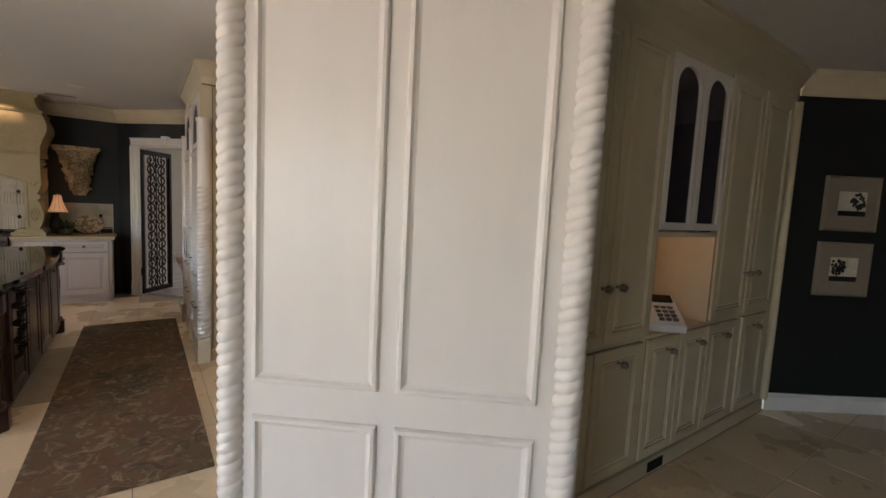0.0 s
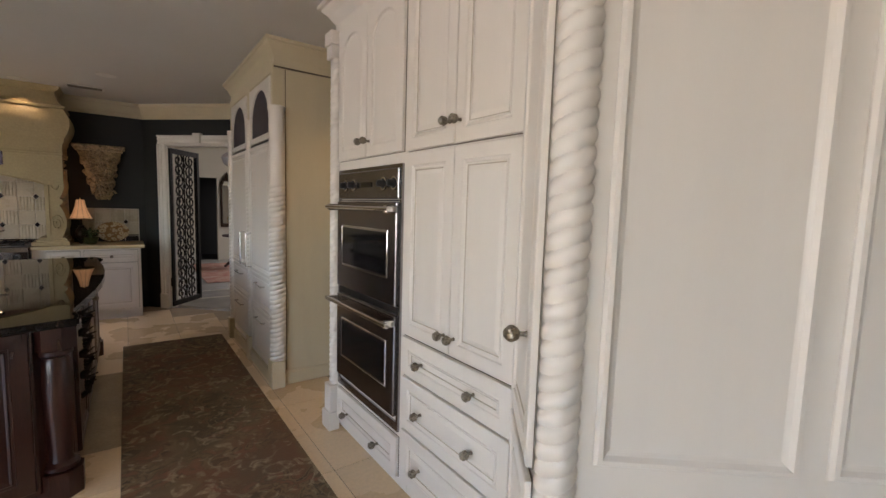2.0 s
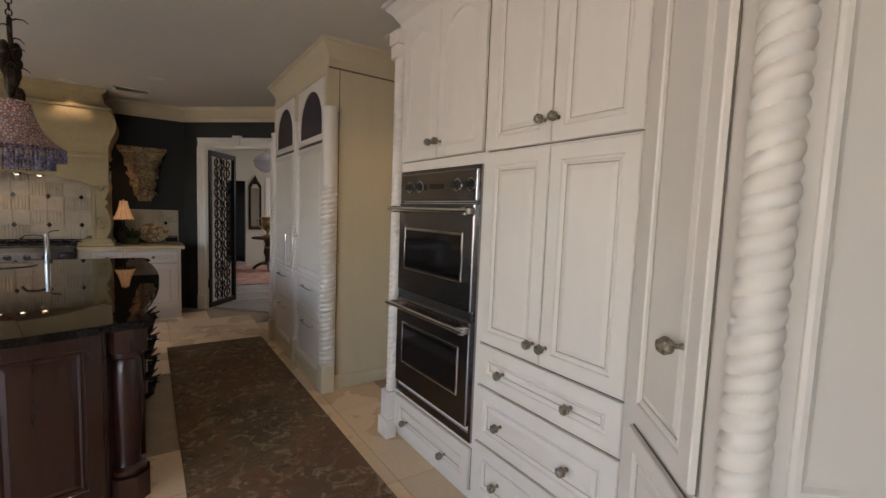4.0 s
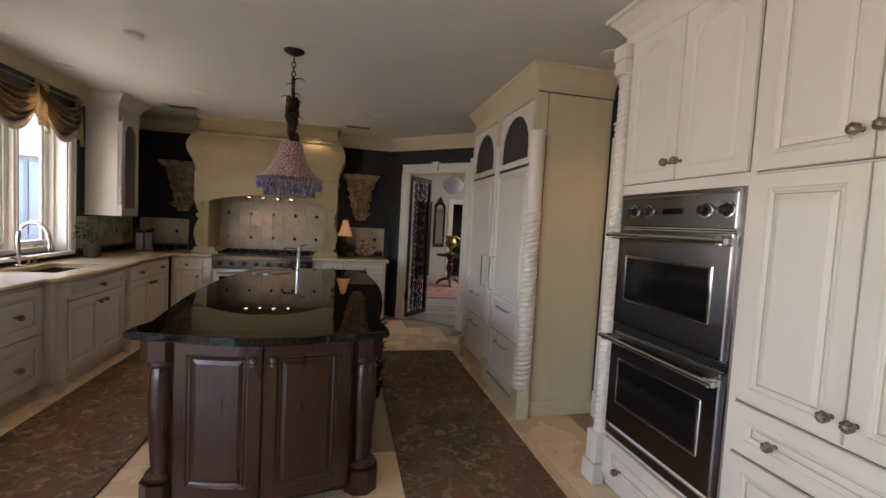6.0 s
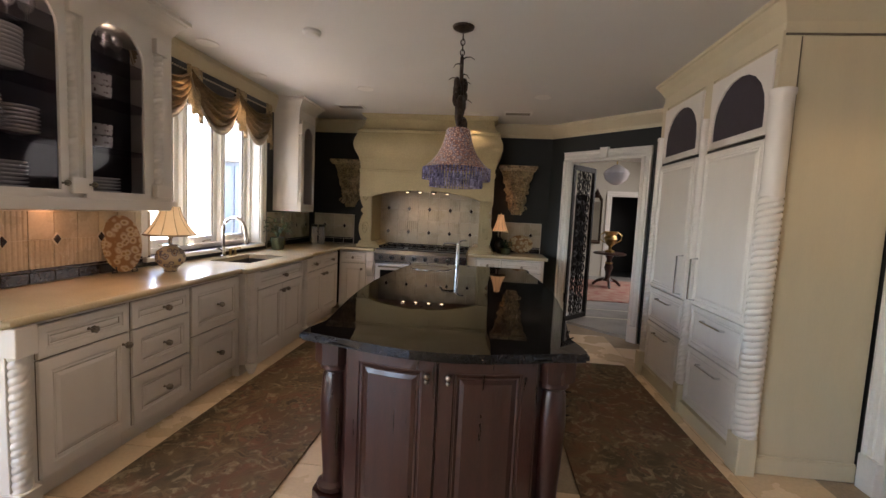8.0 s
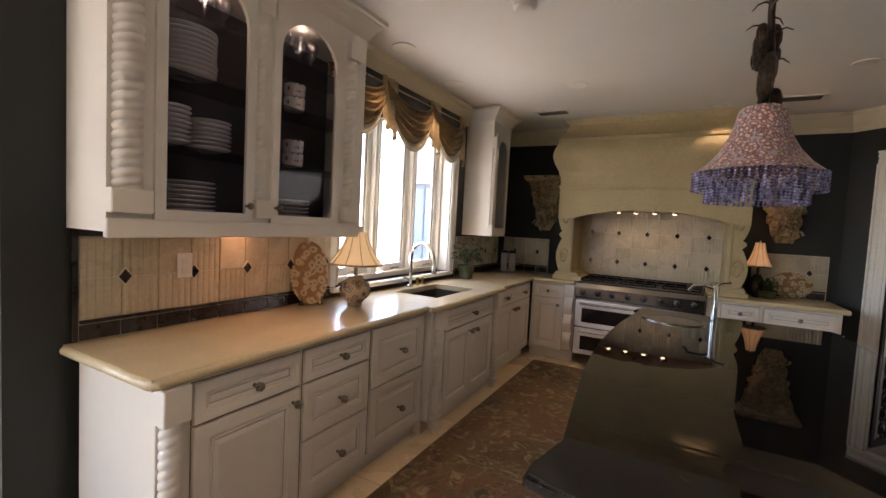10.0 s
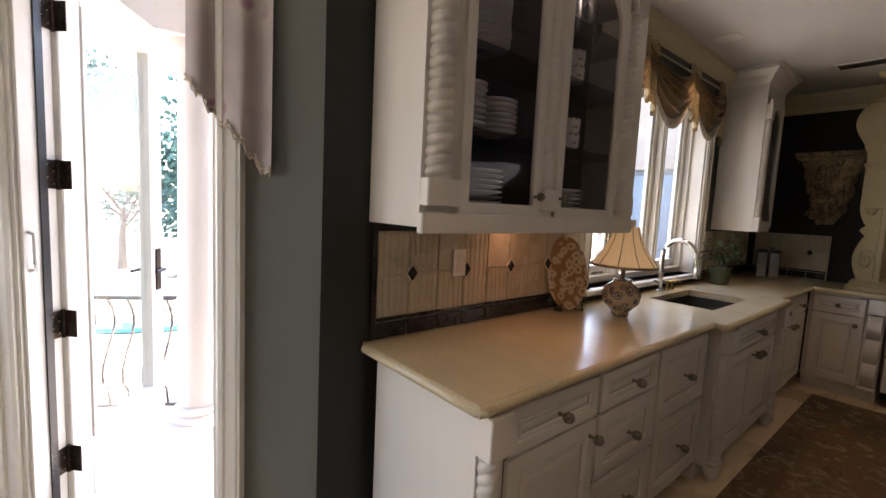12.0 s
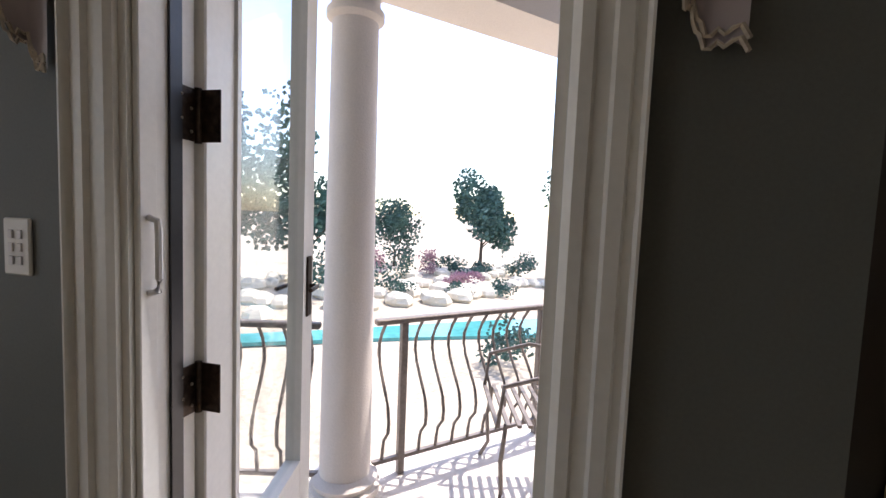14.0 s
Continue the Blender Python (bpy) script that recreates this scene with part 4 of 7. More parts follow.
# upper cabinet, west
uw = thing("china_cabinet", pose(-3.345, 3.47, 0, 0, 0, 90), "cream wall cabinet with arched glass doors, full of white plates", "cabinet")
UD, UZ0, UZ1 = 0.312, 1.375, 2.5
for nm, bb in (("side_panel", (0, 0.0, UZ0, 0.02, UD, UZ1)), ("side_panel", (1.36, 0.0, UZ0, 1.38, UD, UZ1)), ("bottom_panel", (0.02, 0.0, UZ0, 1.36, UD, UZ0 + 0.05)), ("top_panel", (0.02, 0.0, UZ1 - 0.03, 1.36, UD, UZ1))):
    part(nm, boxes(bb), "cream", uw)
part("back", boxes((0.02, UD - 0.012, UZ0 + 0.05, 1.36, UD - 0.002, UZ1 - 0.03)), "inside", uw)
for z in (1.723, 2.023, 2.268):
    part("shelf", boxes((0.02, 0.03, z, 1.36, UD - 0.014, z + 0.01)), "cabglass", uw, "clear glass shelf")
part("face_frame", boxes((0.02, -0.001, UZ0 + 0.05, 0.185, 0.018, UZ1 - 0.03), (0.565, -0.001, UZ0 + 0.05, 0.71, 0.018, UZ1 - 0.03), (1.16, -0.001, UZ0 + 0.05, 1.36, 0.018, UZ1 - 0.03)), "cream", uw)
part("light_rail", boxes((-0.01, -0.03, UZ0 - 0.02, 1.39, 0.0, UZ0 + 0.05), bev=0.005), "cream", uw)
for xx, r in ((0.068, 0.056), (0.633, 0.034), (1.25, 0.045)):
    part("pilaster_rope", rope(B(), xx, 0.016, UZ0 + 0.16, 2.4, r, 0.034, 22, 10), "cream", uw, "twisted rope column", smooth=True)
    part("pilaster_block", boxes((xx - r - 0.014, -0.044, UZ0 + 0.07, xx + r + 0.014, 0.0, UZ0 + 0.16), bev=0.004), "cream", uw)
    part("pilaster_block", boxes((xx - r - 0.006, -0.04, 2.4, xx + r + 0.006, 0.0, 2.5), bev=0.004), "cream", uw)
for xa, w, kx in ((0.15, 0.44, 0.55), (0.685, 0.47, 0.712)):
    d = arched_glazed(uw, xa, UZ0 + 0.045, w, 1.08, "glass_door", "cabglass", 0.045)
    knob(d, kx, -0.02, 1.5, 1.0)
crown_cap(uw, 0, 1.38, 2.5, 2.698, UD, 0.09)

# upper cabinet by the corner
ue = thing("china_cabinet", pose(-3.345, 6.93, 0, 0, 0, 90), "narrow cream wall cabinet with one arched glass door", "cabinet")
for nm, bb in (("side_panel", (0, 0.0, 1.36, 0.02, UD, 2.5)), ("side_panel", (0.46, 0.0, 1.36, 0.48, UD, 2.5)), ("bottom_panel", (0.02, 0, 1.36, 0.46, UD, 1.4)), ("top_panel", (0.02, 0, 2.46, 0.46, UD, 2.5))):
    part(nm, boxes(bb), "cream", ue)
part("back", boxes((0.02, UD - 0.012, 1.4, 0.46, UD - 0.002, 2.46)), "inside", ue)
arched_glazed(ue, 0.06, 1.39, 0.38, 1.06, "glass_door", "cabglass", 0.06)
pilaster(ue, 0.04, 1.36, 2.4, w=0.07, r=0.028, block=0.12)
crown_cap(ue, 0, 0.48, 2.5, 2.698, UD, 0.09)

# island
isl = thing("kitchen_island", pose(-1.225, 3.7, 0), "dark mahogany island with turned corner columns and bowed doors", "island")


def island_outline(o=0.0):
    pts = []
    hw, far = 0.6 + o, 2.6 + o
    pts += [(-hw, 0.02 - o), (-hw, -0.06 - o), (-0.5, -0.075 - o)]
    for i in range(9):
        x = -0.42 + 0.84 * i / 8
        pts.append((x, -0.09 - o - 0.1 * (1 - (x / 0.42) ** 2)))
    pts += [(0.5, -0.075 - o), (hw, -0.06 - o), (hw, 0.02 - o)]
    for i in range(9):
        y = 0.15 + 2.3 * i / 8
        pts.append((hw - 0.05 + 0.1 * (1 - ((i - 4) / 4) ** 2), y))
    pts += [(hw, far - 0.1), (hw - 0.05, far), (-hw + 0.05, far), (-hw, far - 0.1)]
    for i in range(9):
        y = 2.45 - 2.3 * i / 8
        pts.append((-hw + 0.05 - 0.1 * (1 - ((i - 4) / 4) ** 2), y))
    return pts


bm = prism(B(), island_outline(0.0), 0.872, 0.91)
bmesh.ops.bevel(bm, geom=[e for e in bm.edges if abs(e.verts[0].co.z - e.verts[1].co.z) < 1e-4], offset=0.01, segments=3, affect="EDGES")
it = part("island_top", bm, "granite")
it.matrix_world = pose(-1.225, 3.7, 0)
tagged(it, "polished black granite top with a moulded edge", "worktop")
bm = B()
prism(bm, [(-0.44, 0.06)] + [(-0.42 + 0.84 * i / 8, 0.03 - 0.085 * (1 - ((i - 4) / 4) ** 2)) for i in range(9)] + [(0.44, 0.06), (0.54, 0.16), (0.54, 2.5), (-0.54, 2.5), (-0.54, 0.16)], 0.05, 0.868)
part("body", bm, "mahog", isl)
part("plinth", boxes((-0.5, 0.08, 0, 0.5, 2.48, 0.05)), "mahog", isl)
for sx in (-1, 1):
    for y in (0.1, 2.44):
        c = (sx * 0.49, y, 0)
        bm = lathe(B(), [(0.062, 0.13), (0.075, 0.14), (0.075, 0.16), (0.055, 0.175), (0.05, 0.2), (0.062, 0.4), (0.068, 0.55), (0.06, 0.68), (0.052, 0.7), (0.07, 0.715), (0.07, 0.735), (0.055, 0.745)], c, 22)
        part("column_shaft", bm, "mahog", isl, smooth=True)
        part("column_base", prism(B(), [(c[0] + 0.095 * math.cos(a), c[1] + 0.095 * math.sin(a)) for a in (math.pi / 8 + math.pi / 4 * i for i in range(8))], 0, 0.13), "mahog", isl)
        part("column_head", prism(B(), [(c[0] + 0.095 * math.cos(a), c[1] + 0.095 * math.sin(a)) for a in (math.pi / 8 + math.pi / 4 * i for i in range(8))], 0.745, 0.87), "mahog", isl)


def bowed_door(x0, x1, z0, z1, kx):
    """A framed door bent to the bow of the island's end."""
    def yy(x):
        return 0.03 - 0.085 * (1 - (x / 0.42) ** 2)
    bm = panel_face(B(), x0, z0, x1 - x0, z1 - z0, 0, 0.022, 0.06)
    bmesh.ops.subdivide_edges(bm, edges=[e for e in bm.edges if abs(e.verts[0].co.x - e.verts[1].co.x) > 0.1], cuts=4, use_grid_fill=True)
    for v in bm.verts:
        v.co.y += yy(v.co.x)
    d = part("bowed_door", bm, "mahog", isl)
    bm = B()
    y = yy(kx) - 0.02
    ball(bm, (kx, y - 0.018, 0.775), 0.014, 10, 6)
    ball(bm, (kx, y - 0.016, 0.75), 0.01, 10, 6)
    part("knob", bm, "pewter", d, smooth=True)


bowed_door(-0.41, -0.004, 0.08, 0.85, -0.045)
bowed_door(0.004, 0.41, 0.08, 0.85, 0.045)
for sx in (-1, 1):
    for k in range(4):
        t = 0.29 + 0.52 * k
        ob = part("side_door", panel_face(B(), 0, 0, 0.47, 0.74, 0, 0.02, 0.06), "mahog", isl)
        knob(ob, 0.43, -0.02, 0.66, 1.2)
        ob.matrix_local = pose(sx * 0.54, t if sx > 0 else t + 0.47, 0.1, 0, 0, 90 * sx)

# range
rg = thing("range_cooker", pose(-2.53, 7.5, 0), "stainless steel range with eight knobs and two ovens", "range")
RW = 1.22
part("body", boxes((0.003, 0.03, 0.12, RW - 0.003, 0.64, 0.9), bev=0.004), "steel", rg)
part("control_fascia", prism_x(B(), [(0.03, 0.74), (-0.01, 0.76), (-0.015, 0.86), (0.02, 0.905), (0.08, 0.905), (0.08, 0.74)], 0.003, RW - 0.003), "steel", rg)
for i in range(8):
    bm = lathe(B(), [(0.03, 0), (0.03, 0.008), (0.022, 0.01), (0.02, 0.035), (0.015, 0.038)], seg=14)
    bmesh.ops.rotate(bm, verts=bm.verts, matrix=Matrix.Rotation(radians(90), 3, "X"))
    bmesh.ops.translate(bm, verts=bm.verts, vec=(0.09 + 1.04 * i / 7, -0.013, 0.81))
    part("control_knob", bm, "black", rg, smooth=True)
for x0, x1 in ((0.02, 0.72), (0.74, 1.2)):
    for z0, z1 in ((0.44, 0.72), (0.14, 0.42)):
        d = part("oven_door", boxes((x0, -0.012, z0, x1, 0.03, z1), bev=0.004), "china", rg)
        part("window_glass", boxes((x0 + 0.07, -0.015, z0 + 0.05, x1 - 0.07, -0.0125, z1 - 0.08)), "darkglass", d)
        part("handle", tube(B(), [(x0 + 0.05, -0.05, z1 - 0.03), (x1 - 0.05, -0.05, z1 - 0.03)], 0.011, 8), "chrome", d, smooth=True)
part("hob", boxes((0.01, 0.06, 0.9, RW - 0.01, 0.63, 0.915)), "black", rg)
for gx in (0.03, 0.43, 0.83):
    bm = B()
    for k in range(4):
        box(bm, gx + 0.01 + 0.11 * k, 0.08, 0.94, gx + 0.022 + 0.11 * k, 0.6, 0.955)
    for k in range(3):
        box(bm, gx + 0.01, 0.08 + 0.25 * k, 0.925, gx + 0.352, 0.094 + 0.25 * k, 0.94)
    part("grate", bm, "iron", rg)

# hood
hd = thing("range_hood", pose(-2.79, 8.148, 0), "cream cast-stone mantel hood with scrolled legs over the range", "hood")
HW = 1.79


def scroll_leg(flip):
    """A stone leg whose outer edge is cut in scrolls: outline in x, z."""
    pts = [(0.17, 1.0), (0.17, 1.9), (0.02, 1.9)]
    for z1, z0, amp in ((1.885, 1.83, 0.026), (1.83, 1.8, -0.012), (1.8, 1.745, 0.022), (1.745, 1.47, 0.038), (1.47, 1.445, -0.012), (1.445, 1.385, 0.022), (1.385, 1.35, -0.012), (1.35, 1.0, 0.045)):
        n = 9 if z1 - z0 > 0.2 else 5
        pts += [(0.035 - amp * math.sin(math.pi * i / n), z1 + (z0 - z1) * i / n) for i in range(n)]
    pts.append((0.035, 1.0))
    return prism_y(B(), [(HW - x, z) for x, z in pts][::-1] if flip else pts, -0.5, 0.0)


for flip in (False, True):
    leg = part("leg", scroll_leg(flip), "stone", hd)
    for x0, x1, z0, z1, out in ((-0.03, 0.3, 0.911, 0.955, 0.03), (-0.01, 0.26, 0.955, 0.985, 0.015), (0.0, 0.24, 0.985, 1.0, 0.005)):
        part("leg_base", boxes((HW - x1, -0.5 - out, z0, HW - x0, -0.02, z1) if flip else (x0, -0.5 - out, z0, x1, -0.02, z1), bev=0.005), "stone", leg)
    part("leg_bead", boxes((HW - 0.165, -0.512, 1.02, HW - 0.13, -0.499, 1.88) if flip else (0.13, -0.512, 1.02, 0.165, -0.499, 1.88), bev=0.004), "stone", leg)
    for zc, yo in ((1.17, 0.0), (1.61, 0.0)):
        xo = HW - 0.075 if flip else 0.075
        bm = tube(B(), [(xo + (0.05 - 0.0022 * i) * math.cos(0.55 * i), -0.506, zc + (0.1 - 0.0045 * i) * math.sin(0.55 * i)) for i in range(20)], 0.009, 6)
        part("scroll", bm, "stone", leg, smooth=True)
bm = B()
arch = [(0.0, 1.6), (0.17, 1.6)] + [(0.17 + 1.45 * i / 16, 1.6 + 0.11 * math.sin(math.pi * i / 16) ** 0.75) for i in range(1, 16)] + [(HW - 0.17, 1.6), (HW, 1.6), (HW, 1.92), (0, 1.92)]
prism_y(bm, arch, -0.54, -0.46)
part("lintel", bm, "stone", hd)
part("arch_rim", tube(B(), [(0.17 + 1.45 * i / 24, -0.541, 1.606 + 0.11 * math.sin(math.pi * i / 24) ** 0.75) for i in range(25)], 0.008, 6), "stone", hd, smooth=True)
part("keystone", prism_y(B(), [(HW / 2 - 0.07, 1.695), (HW / 2 + 0.07, 1.695), (HW / 2 + 0.13, 1.92), (HW / 2 - 0.13, 1.92)], -0.556, -0.539), "stone", hd)
part("liner", boxes((0.17, -0.46, 1.715, HW - 0.17, -0.02, 1.75), bev=0.004), "copper", hd, "coppery steel hood liner")
for hx in (0.59, 0.77, 0.96, 1.15):
    hl = part("hood_light", lathe(B(), [(0.03, 1.69), (0.04, 1.692), (0.042, 1.714), (0.03, 1.714)], (hx, -0.2, 0), 16), "steel", hd, "lit halogen light", smooth=True)
    part("bulb", lathe(B(), [(0.0, 1.686), (0.018, 1.688), (0.027, 1.695), (0.0, 1.705)], (hx, -0.2, 0), 14), "bulb", hl, smooth=True)
part("mantel_shelf", boxes((-0.012, -0.565, 1.945, HW + 0.012, 0, 1.965), (-0.004, -0.552, 1.92, HW + 0.004, 0, 1.945), bev=0.004), "stone", hd)
bm = B()
rings = []
prof = [(0.0, 1.965), (-0.004, 2.06), (-0.02, 2.085), (-0.024, 2.12), (-0.03, 2.13)]
prof += [(-0.03 - 0.055 * math.sin(math.pi * i / 10), 2.13 + 0.32 * i / 10) for i in range(1, 11)]
prof += [(-0.045, 2.455), (-0.045, 2.48), (-0.02, 2.49), (0.02, 2.53), (0.04, 2.6), (0.045, 2.64), (0.01, 2.66), (-0.01, 2.698)]
for o, z in prof:
    rings.append([(o, -0.52 + o, z), (HW - o, -0.52 + o, z), (HW - o, 0, z), (o, 0, z)])
loops(bm, rings)
part("chimney", bm, "stone", hd, smooth=True)

# rugs
def rug(x0, y0, x1, y1, label):
    bm = boxes((x0, y0, 0.001, x1, y1, 0.012), bev=0.004)
    r = tagged(part("rug", bm, "rug"), label, "rug")
    return r


rug(-0.5, 2.72, 0.38, 6.26, "long floral wool runner in rust, brown and olive")
rug(-2.9, 3.1, -2.04, 7.38, "long floral wool runner beside the window units")


# ---- hall: desk cabinets, pictures ----
dk = thing("desk_cabinet", pose(1.35, 1.4, 0), "long cream desk cabinet with an open telephone niche", "cabinet")
for nm, bb in (("base_carcass", (0, 0.0, 0.1, 2.85, 0.57, 0.86)), ("tall_carcass", (0, 0, 0.86, 1.03, 0.57, 2.46)), ("tall_carcass", (1.75, 0, 0.86, 2.85, 0.57, 2.46)), ("top_panel", (1.03, 0, 2.4, 1.75, 0.57, 2.46)), ("shelf", (1.03, 0.0, 1.42, 1.75, 0.57, 1.45))):
    part(nm, boxes(bb), "cream2", dk)
part("niche_back", boxes((1.03, 0.55, 0.86, 1.75, 0.565, 1.42)), "tan", dk)
part("glass_back", boxes((1.03, 0.5, 1.45, 1.75, 0.52, 2.4)), "inside", dk)
# dark linings added so the cream sides and top read as a dark interior
part("added_side_lining", boxes((1.031, 0.03, 1.451, 1.04, 0.499, 2.399)), "inside", dk)
part("added_side_lining", boxes((1.74, 0.03, 1.451, 1.749, 0.499, 2.399)), "inside", dk)
part("added_top_lining", boxes((1.041, 0.03, 2.39, 1.739, 0.499, 2.399)), "inside", dk)
part("plinth", boxes((0, -0.02, 0, 2.85, 0.57, 0.1), bev=0.003), "cream2", dk)
part("floor_grille", boxes(*[(1.15 + 0.012 * k, -0.026, 0.02, 1.157 + 0.012 * k, -0.018, 0.08) for k in range(14)]), "iron", dk)
for xa, w in ((0.2, 0.42), (0.62, 0.41)):
    front(dk, "tall_door", xa, 0.87, w, 1.57, knobs=[(xa + 0.06 if xa > 0.5 else xa + w - 0.06, 1.17)], mat_="cream2", ks=1.3)
for xa in (1.76, 2.28):
    front(dk, "tall_door", xa, 0.87, 0.5, 1.57, knobs=[(xa + (0.44 if xa < 2 else 0.06), 1.17)], mat_="cream2", ks=1.3)
for xa in (0.1, 0.55, 1.04, 1.4, 1.76, 2.28):
    front(dk, "lower_door", xa, 0.12, 0.35 if xa in (1.04, 1.4) else 0.44, 0.72, knobs=[(xa + 0.2, 0.76)], mat_="cream2", ks=1.3)
for xa in (1.04, 1.395):
    d = arched_glazed(dk, xa, 1.46, 0.35, 0.95, "glass_door", "cabglass", 0.045)
crown_cap(dk, 0, 2.85, 2.46, 2.698, 0.57, 0.1, "cream2")
part("end_rope", rope(B(), 2.86, -0.02, 0.1, 2.46, 0.03, 0.04, 12, 5), "cream2", dk, "twisted rope column", smooth=True)

ph = thing("telephone", pose(2.66, 1.5, 0.862, 0, 0, -40), "white desk telephone with a corded handset", "telephone")
part("body", prism_x(B(), [(-0.11, 0.0), (0.1, 0.0), (0.1, 0.1), (0.08, 0.11), (-0.11, 0.025)], -0.1, 0.1), "plastic", ph)
part("handset", boxes((-0.1, -0.08, 0.06, -0.05, 0.09, 0.12), bev=0.014), "plastic", ph)
part("display", prism_x(B(), [(0.03, 0.089), (0.07, 0.107), (0.068, 0.113), (0.028, 0.094)], -0.02, 0.085), "iron", ph)
for i in range(4):
    for j in range(3):
        y = -0.085 + 0.026 * i
        part("key", boxes((-0.015 + 0.032 * j, y, 0.037 + 0.0105 * i, 0.008 + 0.032 * j, y + 0.014, 0.048 + 0.0105 * i)), "pewter", ph)

ph.scale = (1.25, 1.25, 1.6)

for z, k in ((1.71, 0), (1.19, 1)):
    a = math.atan2(-0.566, 0.824)
    p = thing("framed_picture", Matrix.Translation((4.25 + 0.5 * 0.824 - 0.012, 1.4 - 0.5 * 0.566 - 0.018, z)) @ Matrix.Rotation(a, 4, "Z"), "small landscape print in a broad pale mat and frame", "picture", "hall pictures")
    bm = B()
    loops(bm, [[(x * s, y, zz * s) for x, zz in ((-1, -1), (1, -1), (1, 1), (-1, 1))] for s, y in ((0.215, 0.016), (0.215, -0.01), (0.207, -0.016), (0.2, -0.01), (0.198, -0.004))])
    part("frame", bm, "matboard", p)
    part("mat_board", boxes((-0.197, -0.0062, -0.197, 0.197, -0.0045, 0.197)), "matboard", p)
    part("print", boxes((-0.11, -0.009, -0.095, 0.11, -0.0066, 0.095)), "stone_pale", p)
    bm = B()
    box(bm, -0.11, -0.0105, -0.095, 0.11, -0.0092, -0.055)
    for q in range(40):
        a, r = random.random() * 6.283, random.random() ** 0.5
        sx = 0.045 if k == 0 else -0.05
        ball(bm, (sx + 0.06 * r * math.cos(a), -0.0105, 0.02 + 0.06 * r * math.sin(a)), 0.012, 7, 4, 1, 0.02)
    box(bm, 0.04 if k == 0 else -0.055, -0.0105, -0.06, 0.05 if k == 0 else -0.045, -0.0092, 0.0)
    part("print_trees", bm, "black", p)

# ---- gate doorway and the salon behind ----
gate_m = Matrix.Translation((0.042, 7.905, 0)) @ Matrix.Rotation(math.atan2(0.45, 0.395), 4, "Z")
gt = thing("iron_gate", gate_m, "open wrought-iron gate leaf with scrollwork", "gate")
GW, GH = 0.6, 2.16
part("gate_frame", boxes((0, -0.018, 0.02, 0.05, 0.018, GH), (GW - 0.05, -0.018, 0.02, GW, 0.018, GH), (0.05, -0.018, 0.02, GW - 0.05, 0.018, 0.09), (0.05, -0.018, GH - 0.07, GW - 0.05, 0.018, GH), bev=0.003), "iron", gt)


def spiral(cx, cz, r, turns, a0, flip=1, y=0.0, n=18):
    return [(cx + flip * r * (1 - 0.85 * i / n) * math.cos(a0 + turns * 6.283 * i / n), y, cz + r * (1 - 0.85 * i / n) * math.sin(a0 + turns * 6.283 * i / n)) for i in range(n + 1)]


for k in range(7):
    zc = 0.24 + 0.285 * k
    for fx in (-1, 1):
        for cz, a0 in ((0.07, 1.2), (-0.07, -1.2)):
            pts = spiral(GW / 2 + fx * 0.115, zc + cz, 0.1, 1.4 if cz > 0 else -1.4, a0, fx)
            part("scroll", tube(B(), pts, 0.0125, 5), "iron", gt, smooth=True)
    part("rosette", ball(B(), (GW / 2, 0, zc), 0.035, 8, 5, 1, 0.5), "iron", gt, smooth=True)
for xx in (0.075, 0.19, GW / 2, GW - 0.19, GW - 0.075):
    part("bar", tube(B(), [(xx, 0.004, 0.08), (xx, 0.004, GH - 0.06)], 0.01, 6), "iron", gt)
part("gate_hinge", tube(B(), [(0, 0, 0.3), (0, 0, 0.42)], 0.014, 8), "iron", gt)

bm = B()
prism(bm, [(-0.12, 8.3), (1.27, 6.9), (7.0, 6.9), (7.0, 14.0), (-2.0, 14.0), (-2.0, 8.3)], -0.12, -0.002)
tagged(part("salon_floor", bm, "marble"), "pale grey polished marble floor with inlaid borders", "floor", kind="structure")
bm = B()
prism(bm, [(-0.12, 8.3), (1.27, 6.9), (7.0, 6.9), (7.0, 14.0), (-2.0, 14.0), (-2.0, 8.3)], 2.9, 3.0)
tagged(part("salon_ceiling", bm, "ceil"), "off-white painted ceiling of the salon", "ceiling", kind="structure")
wall("salon_wall_north", (-2.0, 13.2), (7.0, 13.2), "pale", [(3.0, 3.42, 0, 2.05), (4.0, 5.0, 0, 2.05)], z1=2.95, label="pale cream salon wall with a dark opening")
wall("salon_wall_west", (-2.0, 8.3), (-2.0, 13.2), "pale", z1=2.95, label="pale cream salon wall")
wall("salon_wall_east", (5.2, 13.2), (5.2, 6.9), "pale", z1=2.95, label="pale cream salon wall")
wall("salon_wall_south", (5.2, 6.78), (1.3, 6.78), "pale", z1=2.95, label="pale cream salon wall")
# box with near-black paint on every face, so the opening's shade is in its colour
tagged(part("dark_backing", boxes((0.8, 14.6, -0.05, 3.2, 14.7, 2.4), (0.8, 13.33, -0.05, 0.85, 14.6, 2.4), (3.15, 13.33, -0.05, 3.2, 14.6, 2.4), (0.85, 13.33, 2.35, 3.15, 14.6, 2.4), (0.85, 13.33, -0.05, 3.15, 14.6, 0.0)), "green"), "near-black box that paints the dark of the salon opening", "room", kind="structure")
casing("door_frame_4", pose(2.0, 13.2, 0), 1.0, 2.05, label="cream casing of the dark opening")
for z in (0.0,):
    for x0, y0, x1, y1 in ((0.1, 8.35, 3.6, 8.42), (0.35, 8.95, 3.6, 9.0)):
        tagged(part("floor_inlay", boxes((x0, y0, 0.0, x1, y1, 0.002)), "pale"), "pale inlaid stone band", "floor inlay", kind="structure")
